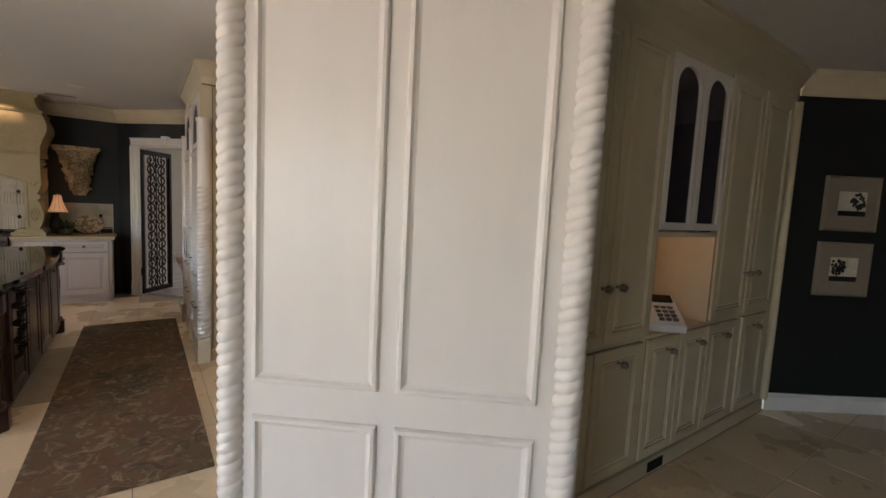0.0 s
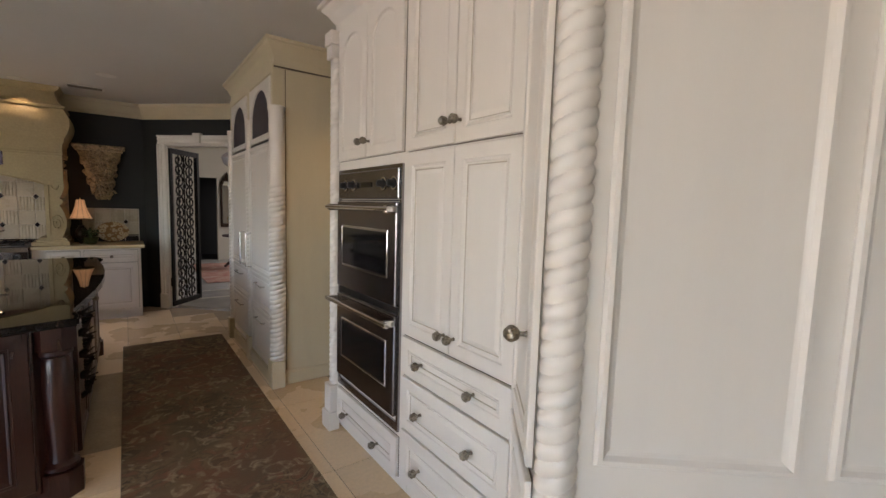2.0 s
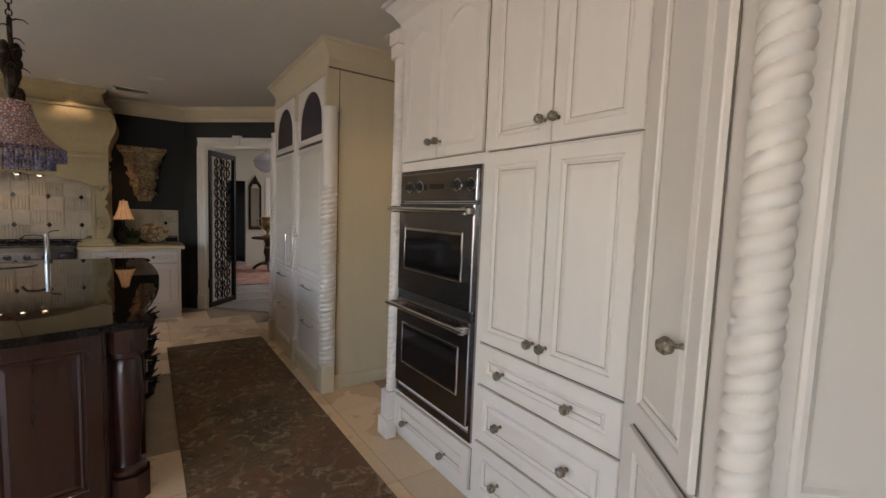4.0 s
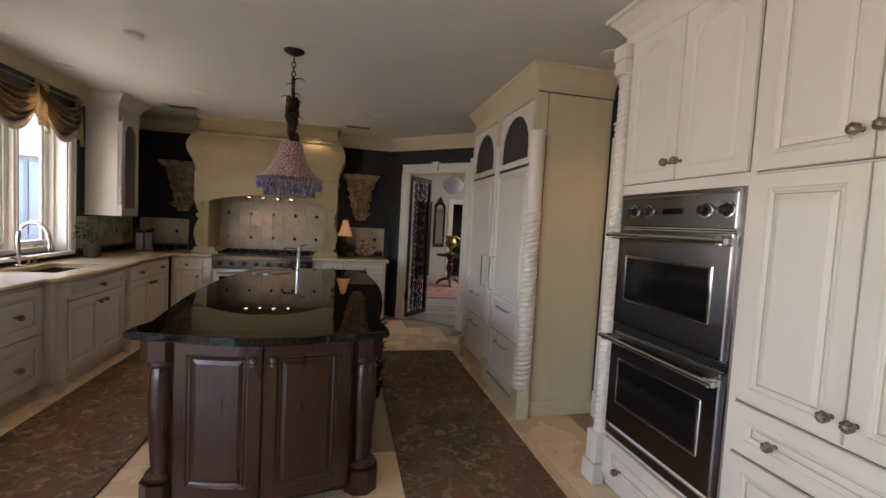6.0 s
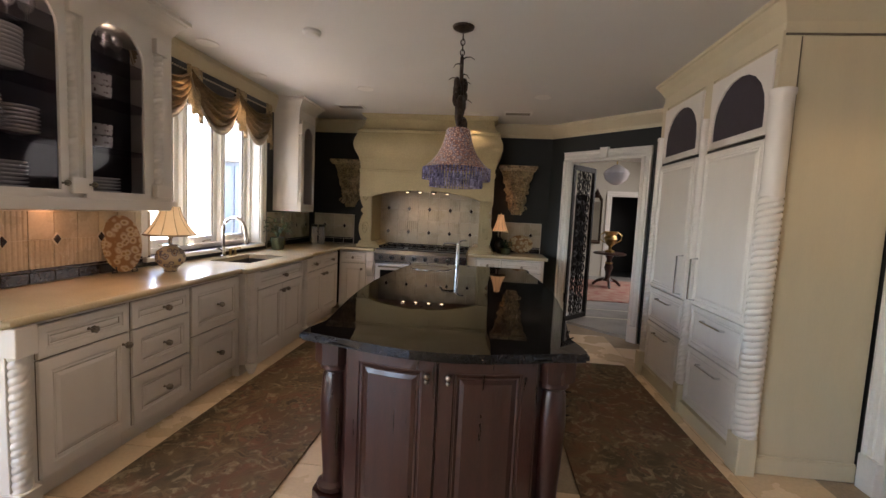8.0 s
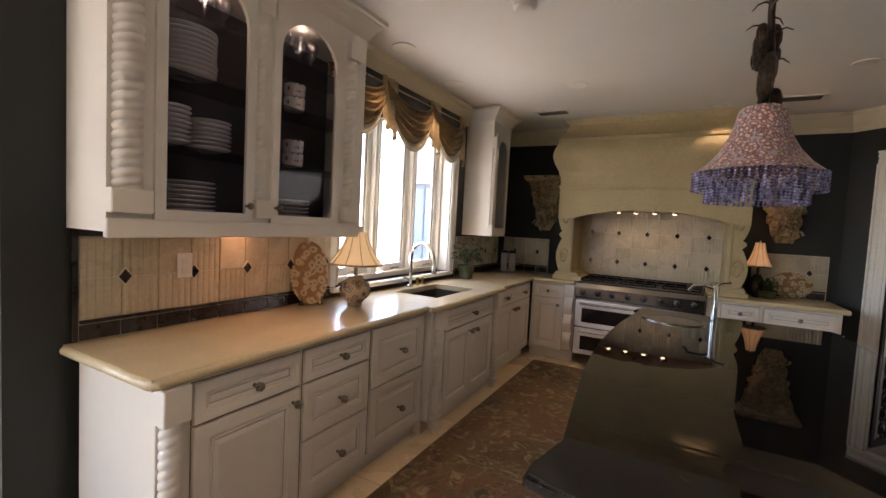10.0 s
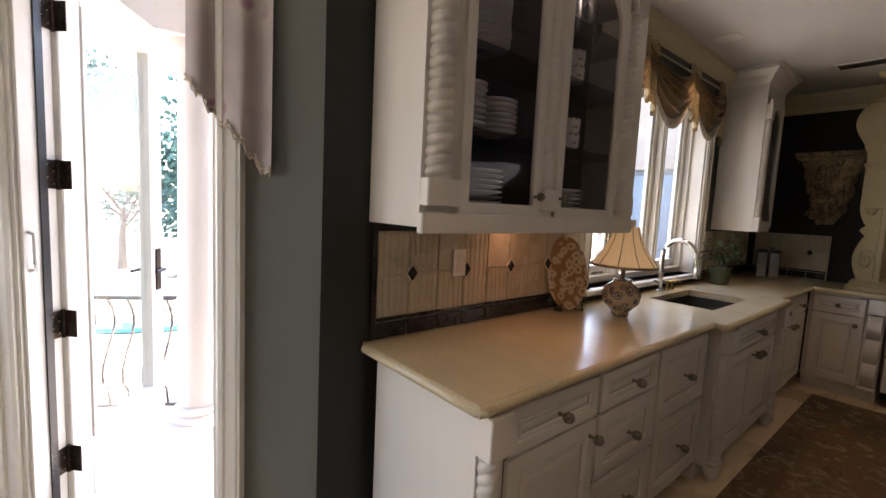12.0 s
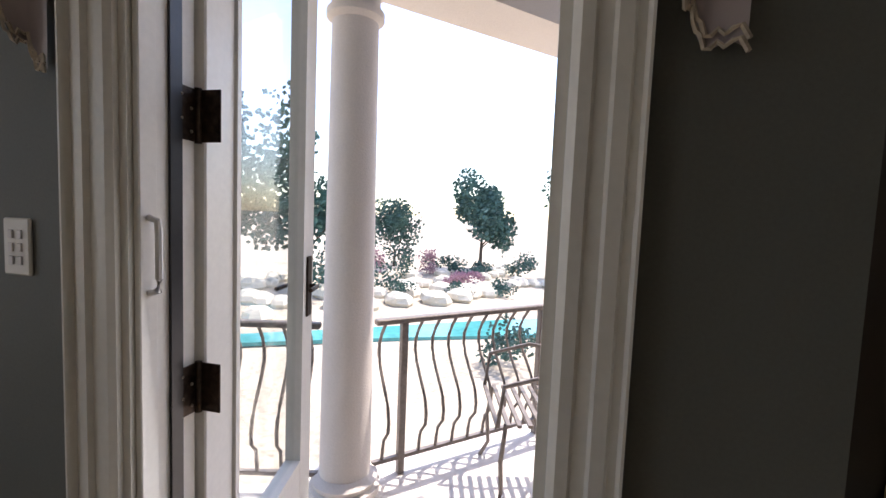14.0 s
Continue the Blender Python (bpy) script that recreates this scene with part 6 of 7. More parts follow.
potted(-3.49, 6.74, 0.911, 0.47, 0.14, "bushy green plant in a dark glazed pot")
potted(-0.8, 7.86, 0.911, 0.22, 0.1, "small trailing green plant beside the lamp", 0.08, 70, 0.04)
cn = thing("knife_block", pose(-3.4, 7.72, 0.911, 0, 0, 20), "steel canisters with black lids in the corner", "canister")
for k in range(2):
    part("canister", boxes((-0.09 + 0.095 * k, -0.05, 0, 0.0 + 0.095 * k, 0.05, 0.25), bev=0.01), "steel", cn)
    part("lid", boxes((-0.088 + 0.095 * k, -0.048, 0.25, -0.002 + 0.095 * k, 0.048, 0.275), bev=0.006), "black", cn)
sl = table_lamp(-0.88, 7.9, 0.7, "small dark lamp with a glowing orange shade", "bronze", cloth="shade_red")
sl.scale = (1, 1, 1.12)
pp = thing("oval_platter", pose(-0.58, 8.06, 0.915, -10), "oval cream majolica platter leaning on the tiles", "platter")
bm = lathe(B(), [(0.0, 0.006), (0.1, 0.004), (0.15, -0.012), (0.15, -0.006), (0.1, 0.012), (0.0, 0.014)], seg=32)
bmesh.ops.rotate(bm, verts=bm.verts, matrix=Matrix.Rotation(radians(90), 3, "X"))
bmesh.ops.scale(bm, verts=bm.verts, vec=(1.15, 1, 0.85))
bmesh.ops.translate(bm, verts=bm.verts, vec=(0, 0, 0.13))
part("dish", bm, "majolica", pp, smooth=True)


# carved wall brackets
def bracket(x, mirror):
    t = thing("wall_bracket", pose(x, 8.147, 1.45), "carved plaster console bracket with leafy scrolls", "bracket", "wall brackets")
    part("ledge", boxes((-0.26, -0.24, 0.63, 0.26, 0, 0.67), (-0.24, -0.22, 0.6, 0.24, 0, 0.63), bev=0.008), "bracket", t)
    bm = B()
    loops(bm, [[(-w, 0, z), (-w, -d * 0.7, z), (-w * 0.5, -d, z), (w * 0.5, -d, z), (w, -d * 0.7, z), (w, 0, z)] for w, d, z in ((0.05, 0.04, 0.0), (0.1, 0.06, 0.1), (0.13, 0.09, 0.3), (0.18, 0.15, 0.48), (0.22, 0.2, 0.6))])
    for k in range(80):
        u = random.random()
        w, d = 0.08 + 0.13 * u, 0.05 + 0.13 * u
        a = random.uniform(-1.4, 1.4)
        ball(bm, (w * math.sin(a), -d * math.cos(a) - 0.01, 0.03 + 0.56 * u), random.uniform(0.012, 0.034), 7, 5, 1, 1, random.uniform(0.9, 2.4))
    for k in range(9):
        pts = spiral(mirror * (0.1 - 0.02 * k), 0.08 + 0.06 * k, 0.05, 1.2, k * 0.8, mirror, -0.1 - 0.012 * k, 12)
        tube(bm, pts, 0.013, 5)
    part("carving", bm, "bracket", t, "carved leafy scrolls", smooth=True)


bracket(-0.68, 1)
bracket(-3.07, -1)

# pendant
pd = thing("pendant_lamp", pose(-1.295, 4.95, 0), "bronze pendant with a beaded mosaic bell shade", "pendant lamp")
part("canopy", lathe(B(), [(0.0, 2.66), (0.03, 2.665), (0.07, 2.685), (0.075, 2.698), (0.0, 2.698)], seg=20), "bronze", pd, smooth=True)
for k in range(5):
    r = 0.014
    z = 2.65 - 0.034 * k
    pts = [((r * math.cos(a)) * (k % 2), (r * math.cos(a)) * (1 - k % 2), z - 0.02 + 0.022 * math.sin(a)) for a in (6.283 * i / 10 for i in range(11))]
    part("chain_link", tube(B(), pts, 0.004, 5), "bronze", pd, smooth=True)
part("stem", tube(B(), [(0, 0, 2.5), (0.0, 0, 2.4), (0.012, 0, 2.25), (-0.01, 0, 2.1), (0, 0, 2.0)], 0.013, 8), "bronze", pd, smooth=True)
bm = B()
for k in range(26):
    z = 2.04 + 0.34 * random.random()
    ball(bm, (random.uniform(-0.035, 0.03) - 0.05 * (z - 2.2), random.uniform(-0.03, 0.03), z), random.uniform(0.014, 0.03) * (1.25 - 1.6 * abs(z - 2.2)), 7, 5, 1, 1, random.uniform(1.4, 2.8))
part("figure", bm, "bronze", pd, smooth=True)
for k in range(9):
    a = k * 2.4
    z = 2.48 - 0.035 * k
    part("leaf_spray", tube(B(), [(0, 0, z), (0.03 * math.cos(a), 0.03 * math.sin(a), z + 0.018), (0.06 * math.cos(a), 0.06 * math.sin(a), z + 0.02), (0.085 * math.cos(a), 0.085 * math.sin(a), z + 0.002)], 0.006, 5, 0.35), "bronze", pd, smooth=True)
bm = B()
prof = [(0.066, 2.02), (0.076, 2.005), (0.084, 1.96), (0.1, 1.9), (0.128, 1.84), (0.165, 1.79), (0.2, 1.758), (0.208, 1.75)]
rings = []
for r, z in prof:
    rings.append([(r * (1.0 + 0.1 * abs(math.cos(2 * a))) * math.cos(a), r * (1.0 + 0.1 * abs(math.cos(2 * a))) * math.sin(a), z) for a in (6.283 * i / 32 for i in range(32))])
loops(bm, rings, close=False)
shd = part("shade", bm, "mosaic", pd, "mosaic beaded bell shade", smooth=True)
bm = lathe(B(), [(0.0075 if k % 2 else 0.002, -0.006 * k) for k in range(15)], seg=6)
FR = bpy.data.meshes.new("bead_strand")
bm.to_mesh(FR)
bm.free()
FR.materials.append(M["beads"])
for row, (r, z) in enumerate(((0.212, 1.75), (0.165, 1.7))):
    for k in range(60):
        a = 6.283 * k / 60
        rr = r * (1.0 + 0.1 * abs(math.cos(2 * a)))
        o = new("bead_strand", FR)
        o.parent, o.location = shd, (rr * math.cos(a), rr * math.sin(a), z)

# island sink and faucet, leafy iron mounts
ik = thing("prep_sink", pose(-1.56, 5.93, 0.911), "round steel prep sink set in the island top", "sink")
part("rim", lathe(B(), [(0.17, 0), (0.19, 0.001), (0.19, 0.005), (0.17, 0.006), (0.165, 0.002), (0.13, 0.0015), (0.0, 0.001)], seg=28), "steel", ik, smooth=True)
f2 = thing("faucet", pose(-1.33, 6.06, 0.911), "chrome bar faucet on the island", "faucet")
part("post", tube(B(), [(0, 0, 0), (0, 0, 0.24)], 0.019, 12), "chrome", f2, smooth=True)
part("spout", tube(B(), [(0, 0, 0.22), (-0.06, 0, 0.235), (-0.13, 0, 0.23), (-0.16, 0, 0.19)], 0.012, 8), "chrome", f2, smooth=True)
part("lever", tube(B(), [(0, 0, 0.24), (0.03, 0, 0.265), (0.08, 0, 0.27)], 0.007, 6), "chrome", f2, smooth=True)
for sx in (1,):
    for k in range(4):
        z = 0.84 - 0.12 * k
        bm = B()
        tube(bm, [(sx * 0.56, 0.4, z), (sx * 0.61, 0.44, z - 0.03), (sx * 0.59, 0.4, z - 0.09), (sx * 0.555, 0.41, z - 0.12)], 0.016, 6)
        for j in range(5):
            a = j * 1.3
            tube(bm, [(sx * 0.58, 0.41, z - 0.02 * j), (sx * (0.62 + 0.015 * math.sin(a)), 0.41 + 0.06 * math.cos(a), z - 0.02 * j + 0.02)], 0.011, 5, 0.3)
        part("iron_leaf_mount", bm, "iron", isl, "leafy wrought-iron mount", smooth=True)

# ceiling fittings, with trims on the two added downlights as well
for cx, cy in CANS:
    c = thing("downlight", pose(cx, cy, H), "recessed white downlight with a lit bulb", "ceiling light", "downlights")
    part("trim_ring", lathe(B(), [(0.052, -0.001), (0.085, -0.001), (0.082, -0.008), (0.055, -0.006)], seg=24), "canwhite", c, smooth=True)
    part("bulb", lathe(B(), [(0.0, -0.004), (0.03, -0.003), (0.05, -0.0015)], seg=16), "bulb", c, smooth=True)
for vx, vy in ((-2.84, 7.3), (-0.76, 7.45)):
    v = thing("ceiling_vent", pose(vx, vy, H), "white louvred ceiling vent", "vent", "vents")
    part("frame", boxes((-0.17, -0.09, -0.01, 0.17, -0.07, -0.001), (-0.17, 0.07, -0.01, 0.17, 0.09, -0.001), (-0.17, -0.07, -0.01, -0.15, 0.07, -0.001), (0.15, -0.07, -0.01, 0.17, 0.07, -0.001)), "white", v)
    for k in range(7):
        part("slat", boxes((-0.15, -0.062 + 0.019 * k, -0.009, 0.15, -0.05 + 0.019 * k, -0.004)), "pewter", v)
sm = thing("smoke_detector", pose(-2.4, 5.04, H), "round white smoke detector", "smoke detector")
part("body", lathe(B(), [(0.065, -0.001), (0.065, -0.02), (0.05, -0.035), (0.0, -0.038)], seg=20), "plastic", sm, smooth=True)
# china behind glass
bm = lathe(B(), [(0.05, 0), (0.06, 0.004), (0.1, 0.012), (0.128, 0.02), (0.128, 0.023), (0.1, 0.017), (0.0, 0.012)], seg=24)
PLATE = bpy.data.meshes.new("plate")
for f in bm.faces:
    f.smooth = True
bm.to_mesh(PLATE)
bm.free()
PLATE.materials.append(M["china"])
for y, z, n, s, x in ((3.82, 2.035, 10, 1.0, -3.49), (3.74, 1.735, 8, 0.62, -3.45), (3.94, 1.735, 7, 0.75, -3.5), (3.83, 1.43, 8, 0.95, -3.49), (4.4, 1.43, 6, 0.9, -3.49)):
    t = thing("plate_stack", pose(x, y, z), "neat stack of white china plates in the cabinet", "plates", "plate stacks")
    for k in range(n):
        o = new("plate", PLATE)
        o.parent, o.location, o.scale = t, (random.uniform(-0.003, 0.003), random.uniform(-0.003, 0.003), 0.02 * k), (s, s, 1)
for y, z in ((4.31, 2.28), (4.42, 2.28), (4.5, 2.28), (3.76, 2.28), (3.88, 2.28), (3.97, 2.28)):
    t = tagged(part("wine_glass", lathe(B(), [(0.03, 0), (0.032, 0.003), (0.006, 0.008), (0.005, 0.06), (0.03, 0.085), (0.037, 0.12), (0.032, 0.15), (0.03, 0.15), (0.034, 0.12), (0.027, 0.088), (0.0, 0.07)], seg=16), "goblet", smooth=True), "clear stemmed glass on the top cabinet shelf", "glass", "stemware")
    t.location = (-3.45, y, z)
for z in (1.735, 2.035):
    for j, dz in enumerate((0.0, 0.072)):
        cu = tagged(part("cup", lathe(B(), [(0.035, 0), (0.05, 0.004), (0.056, 0.03), (0.057, 0.07), (0.053, 0.07), (0.05, 0.03), (0.0, 0.008)], seg=20), "pattern", smooth=True), "patterned white china bowl stacked on the shelf", "bowl", "patterned bowls")
        cu.location = (-3.46, 4.4, z + dz)


# ---- terrace door ----
HP, LE = Vector((-4.615, 2.565)), Vector((-5.274, 2.985))
ld = LE - HP
door = thing("door_1", Matrix.Translation((HP.x, HP.y, 0)) @ Matrix.Rotation(math.atan2(ld.y, ld.x), 4, "Z"), "white glazed terrace door standing open outwards", "door", kind="structure")
DWD, DH = ld.length, 2.36
part("door_frame", boxes((0, -0.022, 0.01, 0.13, 0.022, DH), (DWD - 0.12, -0.022, 0.01, DWD, 0.022, DH), (0.13, -0.022, 0.01, DWD - 0.12, 0.022, 0.3), (0.13, -0.022, DH - 0.15, DWD - 0.12, 0.022, DH), bev=0.004), "white", door)
part("glazing_bead", boxes((0.13, -0.03, 0.3, 0.15, 0.03, DH - 0.15), (DWD - 0.14, -0.03, 0.3, DWD - 0.12, 0.03, DH - 0.15), (0.15, -0.03, 0.3, DWD - 0.14, 0.03, 0.32), (0.15, -0.03, DH - 0.17, DWD - 0.14, 0.03, DH - 0.15)), "white", door)
g = part("pane", boxes((0.15, -0.004, 0.32, DWD - 0.14, 0.004, DH - 0.17)), "glass", door, "clear glass pane")
g.visible_shadow = False
for s in (-1, 1):
    hnd = part("lever_handle", tube(B(), [(DWD - 0.06, s * 0.02, 1.0), (DWD - 0.06, s * 0.06, 1.0), (DWD - 0.16, s * 0.065, 1.0)], 0.009, 8), "bronze", door, smooth=True)
    part("backplate", boxes((DWD - 0.085, min(s * 0.03, s * 0.022), 0.88, DWD - 0.035, max(s * 0.03, s * 0.022), 1.12), bev=0.003), "bronze", hnd)
WM = Matrix.Translation((-3.66 - 1.2 * 0.7071, 3.284 - 1.2 * 0.7071, 0)) @ Matrix.Rotation(radians(45), 4, "Z")
# hinges on the outer edge of the lining, local x along the wall, y outwards
FR3 = bpy.data.objects["door_frame_3"]
for z in (0.22, 0.82, 1.44, 2.06):
    hg = part("hinge", boxes((0.02, 0.1, z, 0.024, 0.157, z + 0.115), bev=0.001), "bronze", FR3, "dark bronze butt hinge")
    part("hinge_leaf", boxes((0.028, 0.165, z, 0.082, 0.169, z + 0.115), bev=0.001), "bronze", hg)
    part("knuckle", tube(B(), [(0.026, 0.163, z - 0.003), (0.026, 0.163, z + 0.118)], 0.008, 10), "bronze", hg, smooth=True)
    for j in range(4):
        part("screw", ball(B(), (0.0245, 0.145 - 0.026 * (j % 2), z + 0.02 + 0.025 * j), 0.004, 6, 4), "pewter", hg)
part("weather_strip", boxes((0.019, 0.09, 0.0, 0.026, 0.12, 2.38)), "black", FR3)
part("screen_track", boxes((0.019, 0.01, 0.0, 0.034, 0.05, 2.38), bev=0.002), "white", FR3)
ph_ = thing("pull_handle", WM @ pose(0.034, 0.03, 1.12), "small white pull handle on the screen track", "handle")
part("grip", tube(B(), [(0, 0, 0), (0.022, 0, 0.006), (0.024, 0, 0.03), (0.024, 0, 0.12), (0.022, 0, 0.144), (0, 0, 0.15)], 0.007, 8), "plastic", ph_, smooth=True)
sw = thing("keypad_switch", Matrix.Translation((-3.66 - 1.495 * 0.7071, 3.284 - 1.495 * 0.7071, 1.14)) @ Matrix.Rotation(radians(45), 4, "Z"), "cream wall keypad with six buttons", "switch")
part("plate", boxes((0, -0.008, 0, 0.072, 0.0, 0.118), bev=0.003), "plastic", sw)
for i in range(2):
    for j in range(3):
        part("button", boxes((0.018 + 0.024 * i, -0.0115, 0.022 + 0.027 * j, 0.03 + 0.024 * i, -0.0075, 0.04 + 0.027 * j), bev=0.001), "china", sw)

# ---- terrace ----
bm = B()
prism(bm, [(-3.85, 3.42), (-5.35, 1.92), (-6.1, 1.9), (-5.6, 3.0), (-5.55, 5.0), (-5.5, 9.0), (-3.9, 9.0)], -0.3, -0.05)
tagged(part("terrace_floor", bm, "render"), "pale stone terrace slab outside the door", "terrace", kind="structure")
col = thing("terrace_column", pose(-5.43, 3.22, -0.05), "round white stucco column of the terrace", "column")
part("shaft", lathe(B(), [(0.122, 0.1), (0.12, 0.5), (0.105, 2.2)], seg=28), "render", col, smooth=True)
part("base", lathe(B(), [(0.17, 0), (0.17, 0.04), (0.15, 0.05), (0.16, 0.075), (0.13, 0.1)], seg=28), "render", col, smooth=True)
part("capital", lathe(B(), [(0.105, 2.2), (0.13, 2.22), (0.13, 2.25), (0.11, 2.26), (0.11, 2.32), (0.16, 2.36), (0.17, 2.42)], seg=28), "render", col, smooth=True)
tagged(part("terrace_beam", boxes((-5.6, 2.2, 2.37, -5.25, 5.0, 2.8)), "render"), "pale stucco beam over the terrace columns", "beam", kind="structure")
bm = B()
prism(bm, [(-3.9, 3.5), (-5.25, 2.15), (-5.25, 4.9), (-3.9, 4.9)], 2.8, 2.9)
tagged(part("terrace_soffit", bm, "render"), "pale terrace ceiling", "ceiling", kind="structure")


def railing(p0, p1, n, label):
    d = Vector((p1[0] - p0[0], p1[1] - p0[1]))
    t = thing("terrace_railing", Matrix.Translation((*p0, -0.05)) @ Matrix.Rotation(math.atan2(d.y, d.x), 4, "Z"), label, "railing", "railings")
    L = d.length
    part("top_rail", boxes((0, -0.022, 0.8, L, 0.022, 0.83), bev=0.006), "railiron", t)
    part("bottom_rail", boxes((0, -0.012, 0.08, L, 0.012, 0.1)), "railiron", t)
    for k in range(n):
        x = L * (k + 0.5) / n
        if k % 9 == 1:
            part("post", boxes((x - 0.018, -0.018, 0, x + 0.018, 0.018, 0.8), bev=0.003), "railiron", t)
            continue
        pts = [(x, -0.075 * math.sin(6.283 * (i / 12) ** 1.2) * (1 if i > 2 else 0.4), 0.09 + 0.71 * i / 12) for i in range(13)]
        part("baluster", tube(B(), pts, 0.009, 6), "railiron", t, smooth=True)


railing((-5.43, 3.36), (-5.4, 6.2), 27, "painted iron railing with belly-curved bars")
railing((-6.0, 2.2), (-5.47, 3.1), 9, "painted iron railing with belly-curved bars")
tc_ = thing("terrace_chair", pose(-5.02, 4.08, -0.05, 0, 0, 150), "wrought-iron terrace armchair with scrolled legs", "chair")
for sx in (-0.24, 0.24):
    for y in (-0.22, 0.22):
        part("leg", tube(B(), [(sx * 0.9, y * 0.9, 0.42), (sx, y, 0.25), (sx * 0.95, y * 0.95, 0.1), (sx * 1.12, y * 1.12, 0.0)], 0.011, 6), "railiron", tc_, smooth=True)
    part("arm", tube(B(), [(sx, -0.25, 0.62), (sx, 0.0, 0.66), (sx, 0.22, 0.6), (sx, 0.24, 0.42)], 0.011, 6), "railiron", tc_, smooth=True)
part("seat", boxes(*[(-0.24, -0.22 + 0.05 * k, 0.41, 0.24, -0.2 + 0.05 * k, 0.425) for k in range(10)]), "railiron", tc_)
part("backrest", tube(B(), [(-0.24, -0.22, 0.42), (-0.24, -0.28, 0.85), (0, -0.3, 0.95), (0.24, -0.28, 0.85), (0.24, -0.22, 0.42)], 0.013, 6), "railiron", tc_, smooth=True)
for k in range(4):
    part("back_scroll", tube(B(), spiral(-0.15 + 0.1 * k, 0.66, 0.06, 1.2, 1.5 * k, 1, -0.26, 14), 0.007, 5), "railiron", tc_, smooth=True)

# ---- garden ----
me = bpy.data.meshes.new("ground")
bm = B()
n = 60
def gz(x, y):
    d = max(0.0, -x - 12)
    return -1.35 + 0.035 * min(d, 30) + 0.05 * math.sin(x * 0.6) * math.sin(y * 0.5)
xs = [-0.5 - 0.0 - 1500 * (i / n) ** 3 - 5.2 for i in range(n + 1)]
ys = [8 + 1500 * ((j - n / 2) / (n / 2)) ** 3 for j in range(n + 1)]
vv = [[bm.verts.new((x, y, gz(x, y))) for y in ys] for x in xs]
for i in range(n):
    for j in range(n):
        bm.faces.new((vv[i][j], vv[i + 1][j], vv[i + 1][j + 1], vv[i][j + 1]))
tagged(part("ground", bm, "paving", smooth=True), "bright sandy garden ground with paved paths", "ground", kind="structure")
tagged(part("house_base", boxes((-5.6, 1.9, -1.5, -3.9, 9.0, -0.31)), "render"), "stucco base wall under the terrace", "wall", kind="structure")
pool = B()
prism(pool, [(-11.6 + 0.65 * math.cos(a) * (1 + 0.25 * math.sin(3 * a)) + 0.25 * (5.5 * math.sin(a)), 8.2 + 5.5 * math.sin(a)) for a in (6.283 * i / 40 for i in range(40))], -1.34, -1.26)
tagged(part("pool_water", pool, "water"), "turquoise swimming pool water", "pool", kind="structure")


def shrub(x, y, h, w, material, label, n=220, cat="shrub", trunk=0.0):
    """A shrub or small tree: a crown of many small leaf clumps, with a tapered trunk and limbs if trunk > 0."""
    z0 = gz(x, y)
    t = thing("tree" if trunk else "shrub", pose(x, y, z0), label, "tree" if trunk else cat)
    if trunk:
        bm = tube(B(), [(0, 0, -0.1), (0.03, 0, trunk * 0.6), (0, 0.05, trunk * 1.4)], 0.09 * h / 4, 8, 0.5)
        for k in range(6):
            a = k * 1.05
            tube(bm, [(0, 0.03, trunk * (0.8 + 0.1 * k)), (0.4 * w * math.cos(a), 0.4 * w * math.sin(a), trunk * 1.2 + 0.3 * h * (k % 3) / 3)], 0.035 * h / 4, 5, 0.4)
        part("trunk", bm, "bark", t, smooth=True)
    bm = B()
    lumps = [(random.uniform(-0.6, 0.6), random.uniform(-0.6, 0.6), random.uniform(0.15, 0.85), random.uniform(0.3, 0.5)) for _ in range(9)]
    for k in range(int(n * 2.2)):
        lx, ly, lz, lr = lumps[k % 9]
        d = Vector((random.gauss(0, 1), random.gauss(0, 1), random.gauss(0, 1))).normalized() * lr * random.random() ** 0.4
        c = Vector(((lx + d.x) * w, (ly + d.y) * w, trunk + (lz + d.z * 0.7) * (h - trunk)))
        if c.z < 0.02:
            c.z = 0.05
        s = (0.06 + 0.045 * random.random()) * (w * 0.5 + 0.12)
        for q in range(3):
            u = Vector((random.gauss(0, 1), random.gauss(0, 1), random.gauss(0, 1))).normalized()
            v = u.orthogonal().normalized()
            bm.faces.new([bm.verts.new(c + s * (u * a + v * b)) for a, b in ((-1, -0.2), (0, -0.7), (1, 0.1), (0.1, 0.7))])
    f = part("crown", bm, material, t)
    return t


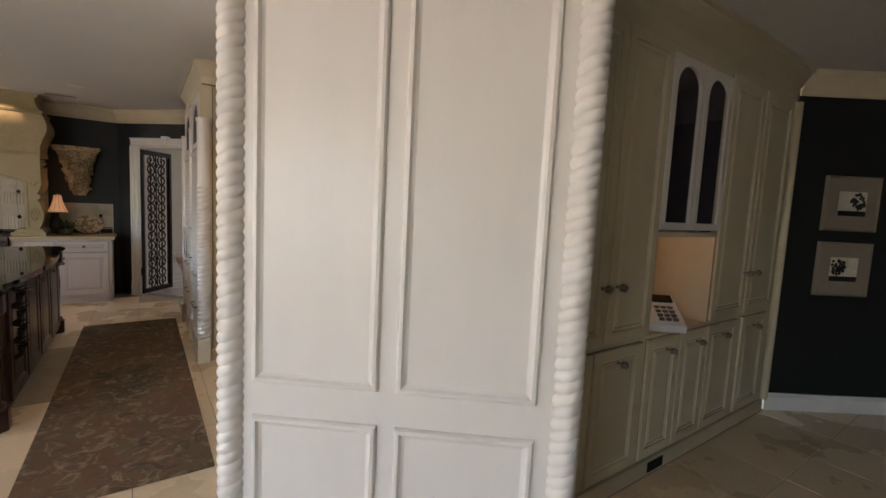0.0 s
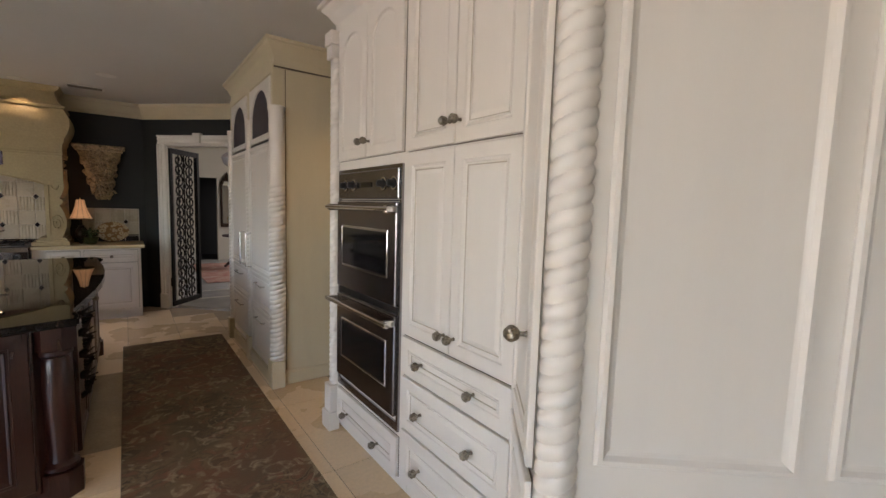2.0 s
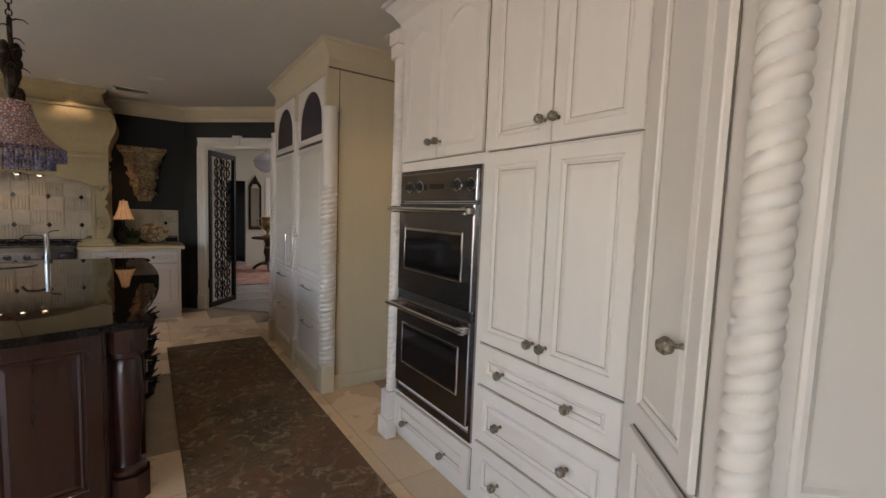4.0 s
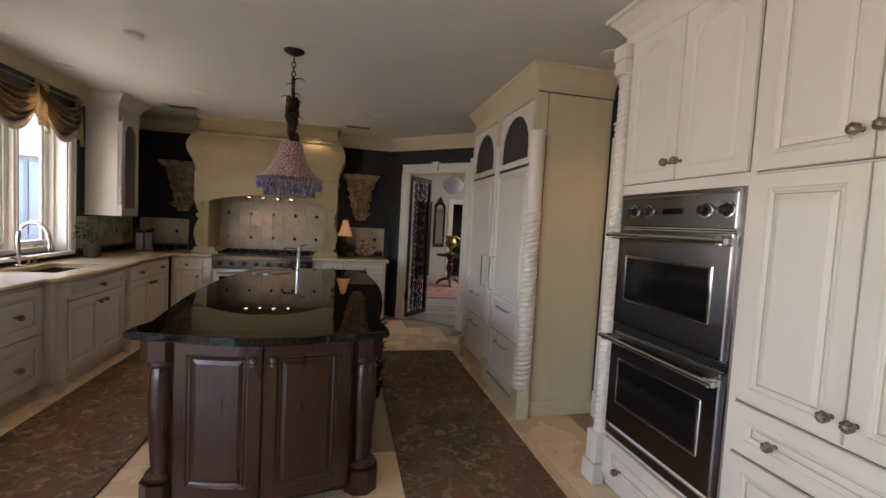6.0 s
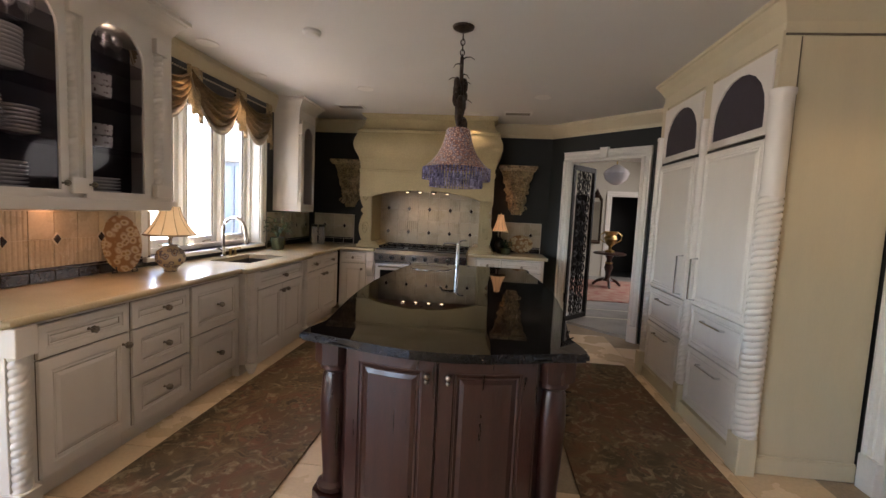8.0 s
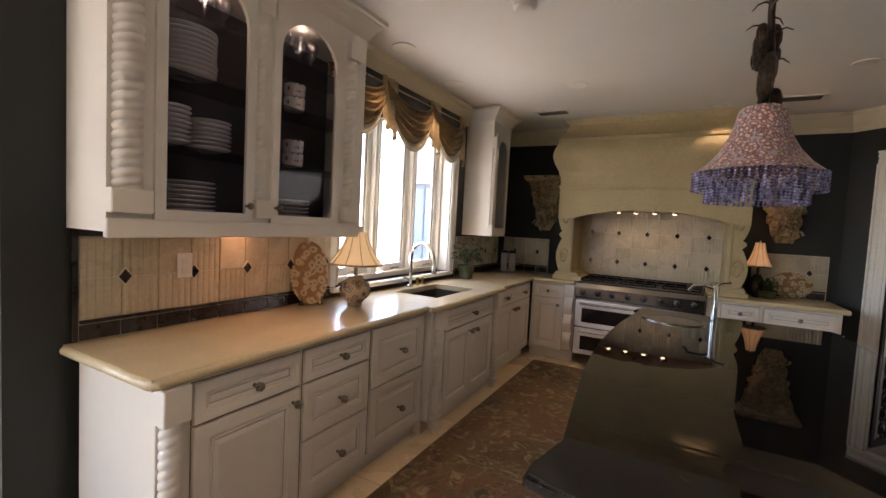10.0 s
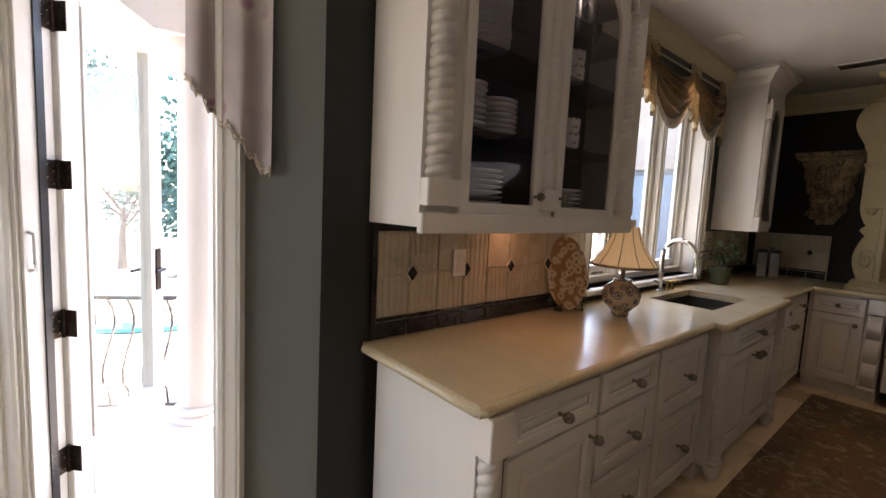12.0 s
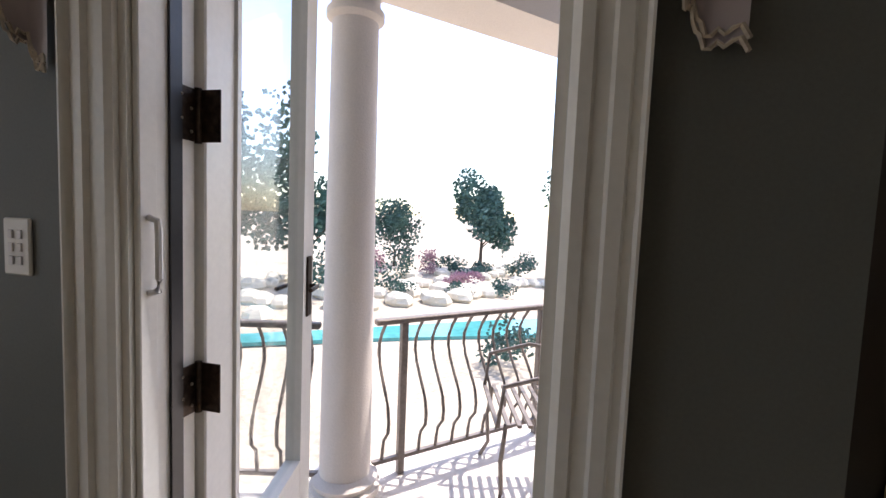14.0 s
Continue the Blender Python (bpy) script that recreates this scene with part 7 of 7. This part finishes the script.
shrub(-20.0, 14.8, 4.5, 1.9, "foliage", "round-headed dark green garden tree", 1500, trunk=1.2)
shrub(-21.5, 11.0, 3.4, 1.5, "foliage", "bluish conifer in the garden", 700, trunk=0.5)
shrub(-17.5, 5.9, 5.4, 1.9, "foliage", "leafy tree beyond the pool", 900, trunk=1.2)
shrub(-19.5, 3.6, 6.5, 2.2, "foliage", "tall tree beyond the pool", 900, trunk=1.4)
shrub(-17.0, 17.2, 5.0, 1.8, "foliage", "leafy tree at the side of the garden", 800, trunk=1.2)
for x, y, h, w, m_, lb in ((-18.5, 10.0, 1.3, 0.9, "foliage", "clipped green shrub in the garden bed"), (-18.9, 11.4, 1.1, 0.7, "blossom", "pink flowering shrub in the garden bed"), (-19.5, 12.6, 0.7, 1.0, "foliage", "low green shrub in the garden bed"), (-18.0, 13.4, 0.8, 0.9, "foliage", "low green shrub in the garden bed"), (-17.2, 15.0, 1.2, 1.0, "foliage", "clipped green shrub in the garden bed"), (-20.5, 16.6, 2.2, 0.6, "foliage", "slim conifer in the garden bed"), (-16.9, 12.0, 0.6, 0.7, "blossom", "pink flowering shrub in the garden bed"), (-16.6, 8.0, 1.3, 1.0, "foliage", "clipped green shrub in the garden bed"), (-16.4, 6.3, 1.4, 1.0, "foliage", "clipped green shrub in the garden bed"), (-9.3, 7.6, 0.9, 0.7, "foliage", "green shrub below the terrace"), (-8.6, 8.9, 0.8, 0.8, "foliage", "green shrub below the terrace"), (-15.0, 10.2, 0.5, 0.6, "foliage", "low green shrub in the rock garden"), (-15.4, 8.4, 0.55, 0.6, "foliage", "low green shrub in the rock garden"), (-14.6, 11.8, 0.7, 0.7, "foliage", "low green shrub in the rock garden"), (-16.2, 11.2, 0.6, 0.8, "blossom", "pink flowering shrub in the rock garden"), (-19.0, 9.0, 1.2, 0.7, "blossom", "pink flowering shrub in the garden bed")):
    shrub(x, y, h, w, m_, lb, 200)
for k in range(60):
    a = random.random()
    x, y = -14.2 - 5.0 * random.random(), 4.0 + 12 * a
    bm = ball(B(), (0, 0, 0), 0.28 + 0.25 * random.random(), 8, 6, 1.2, 0.9, 0.6)
    for v in bm.verts:
        v.co *= 1 + 0.25 * noise.noise(v.co * 3 + Vector((k, 0, 0)))
    r = tagged(part("garden_rock", bm, "stone_pale"), "pale rough garden boulder", "rock", "garden rocks")
    r.location = (x, y, gz(x, y) + 0.08)

# ---- floor tiles ----
def floor_tiles(x0, y0, x1, y1, size, inside):
    me = bpy.data.meshes.new("floor_tile")
    bm = boxes((0.002, 0.002, -0.006, size - 0.002, size - 0.002, 0.0), bev=0.0025)
    bm.to_mesh(me)
    bm.free()
    me.materials.append(M["floor"])
    y = y0
    while y < y1:
        x = x0
        while x < x1:
            if inside(x + size / 2, y + size / 2):
                o = new("floor_tile", me)
                o.parent, o.location = FLOOR, (x, y, 0)
            x += size
        y += size


def in_kitchen(x, y):
    if x > 1.0 and y > 1.5:
        return False
    if x < -3.4 and y > 3.6:
        return False
    if y > 7.7 - max(0, x) * 0.9 or (y > 2.2 and x > 0.75 and not 3.5 < y < 4.8):
        return False
    if x + y * 0 < -3.7 and y - x > 6.6:
        return False
    return not (-1.8 < x < -0.65 and 4.0 < y < 5.4)


floor_tiles(-4.6, -0.46, 5.4, 7.8, 0.46, in_kitchen)
bm = B()
for i in range(26):
    for j in range(6):
        x, y = -5.3 + 0.46 * i * 0.92, -2.6 + 0.36 * j
        if y < -0.8 and x < 5.2:
            box(bm, x + 0.002, y + 0.002, -0.005, x + 0.42, y + 0.356, 0.0)
tl = part("floor_tiles_rest", bm, "floor", FLOOR)
tl["kind"] = "stuff"
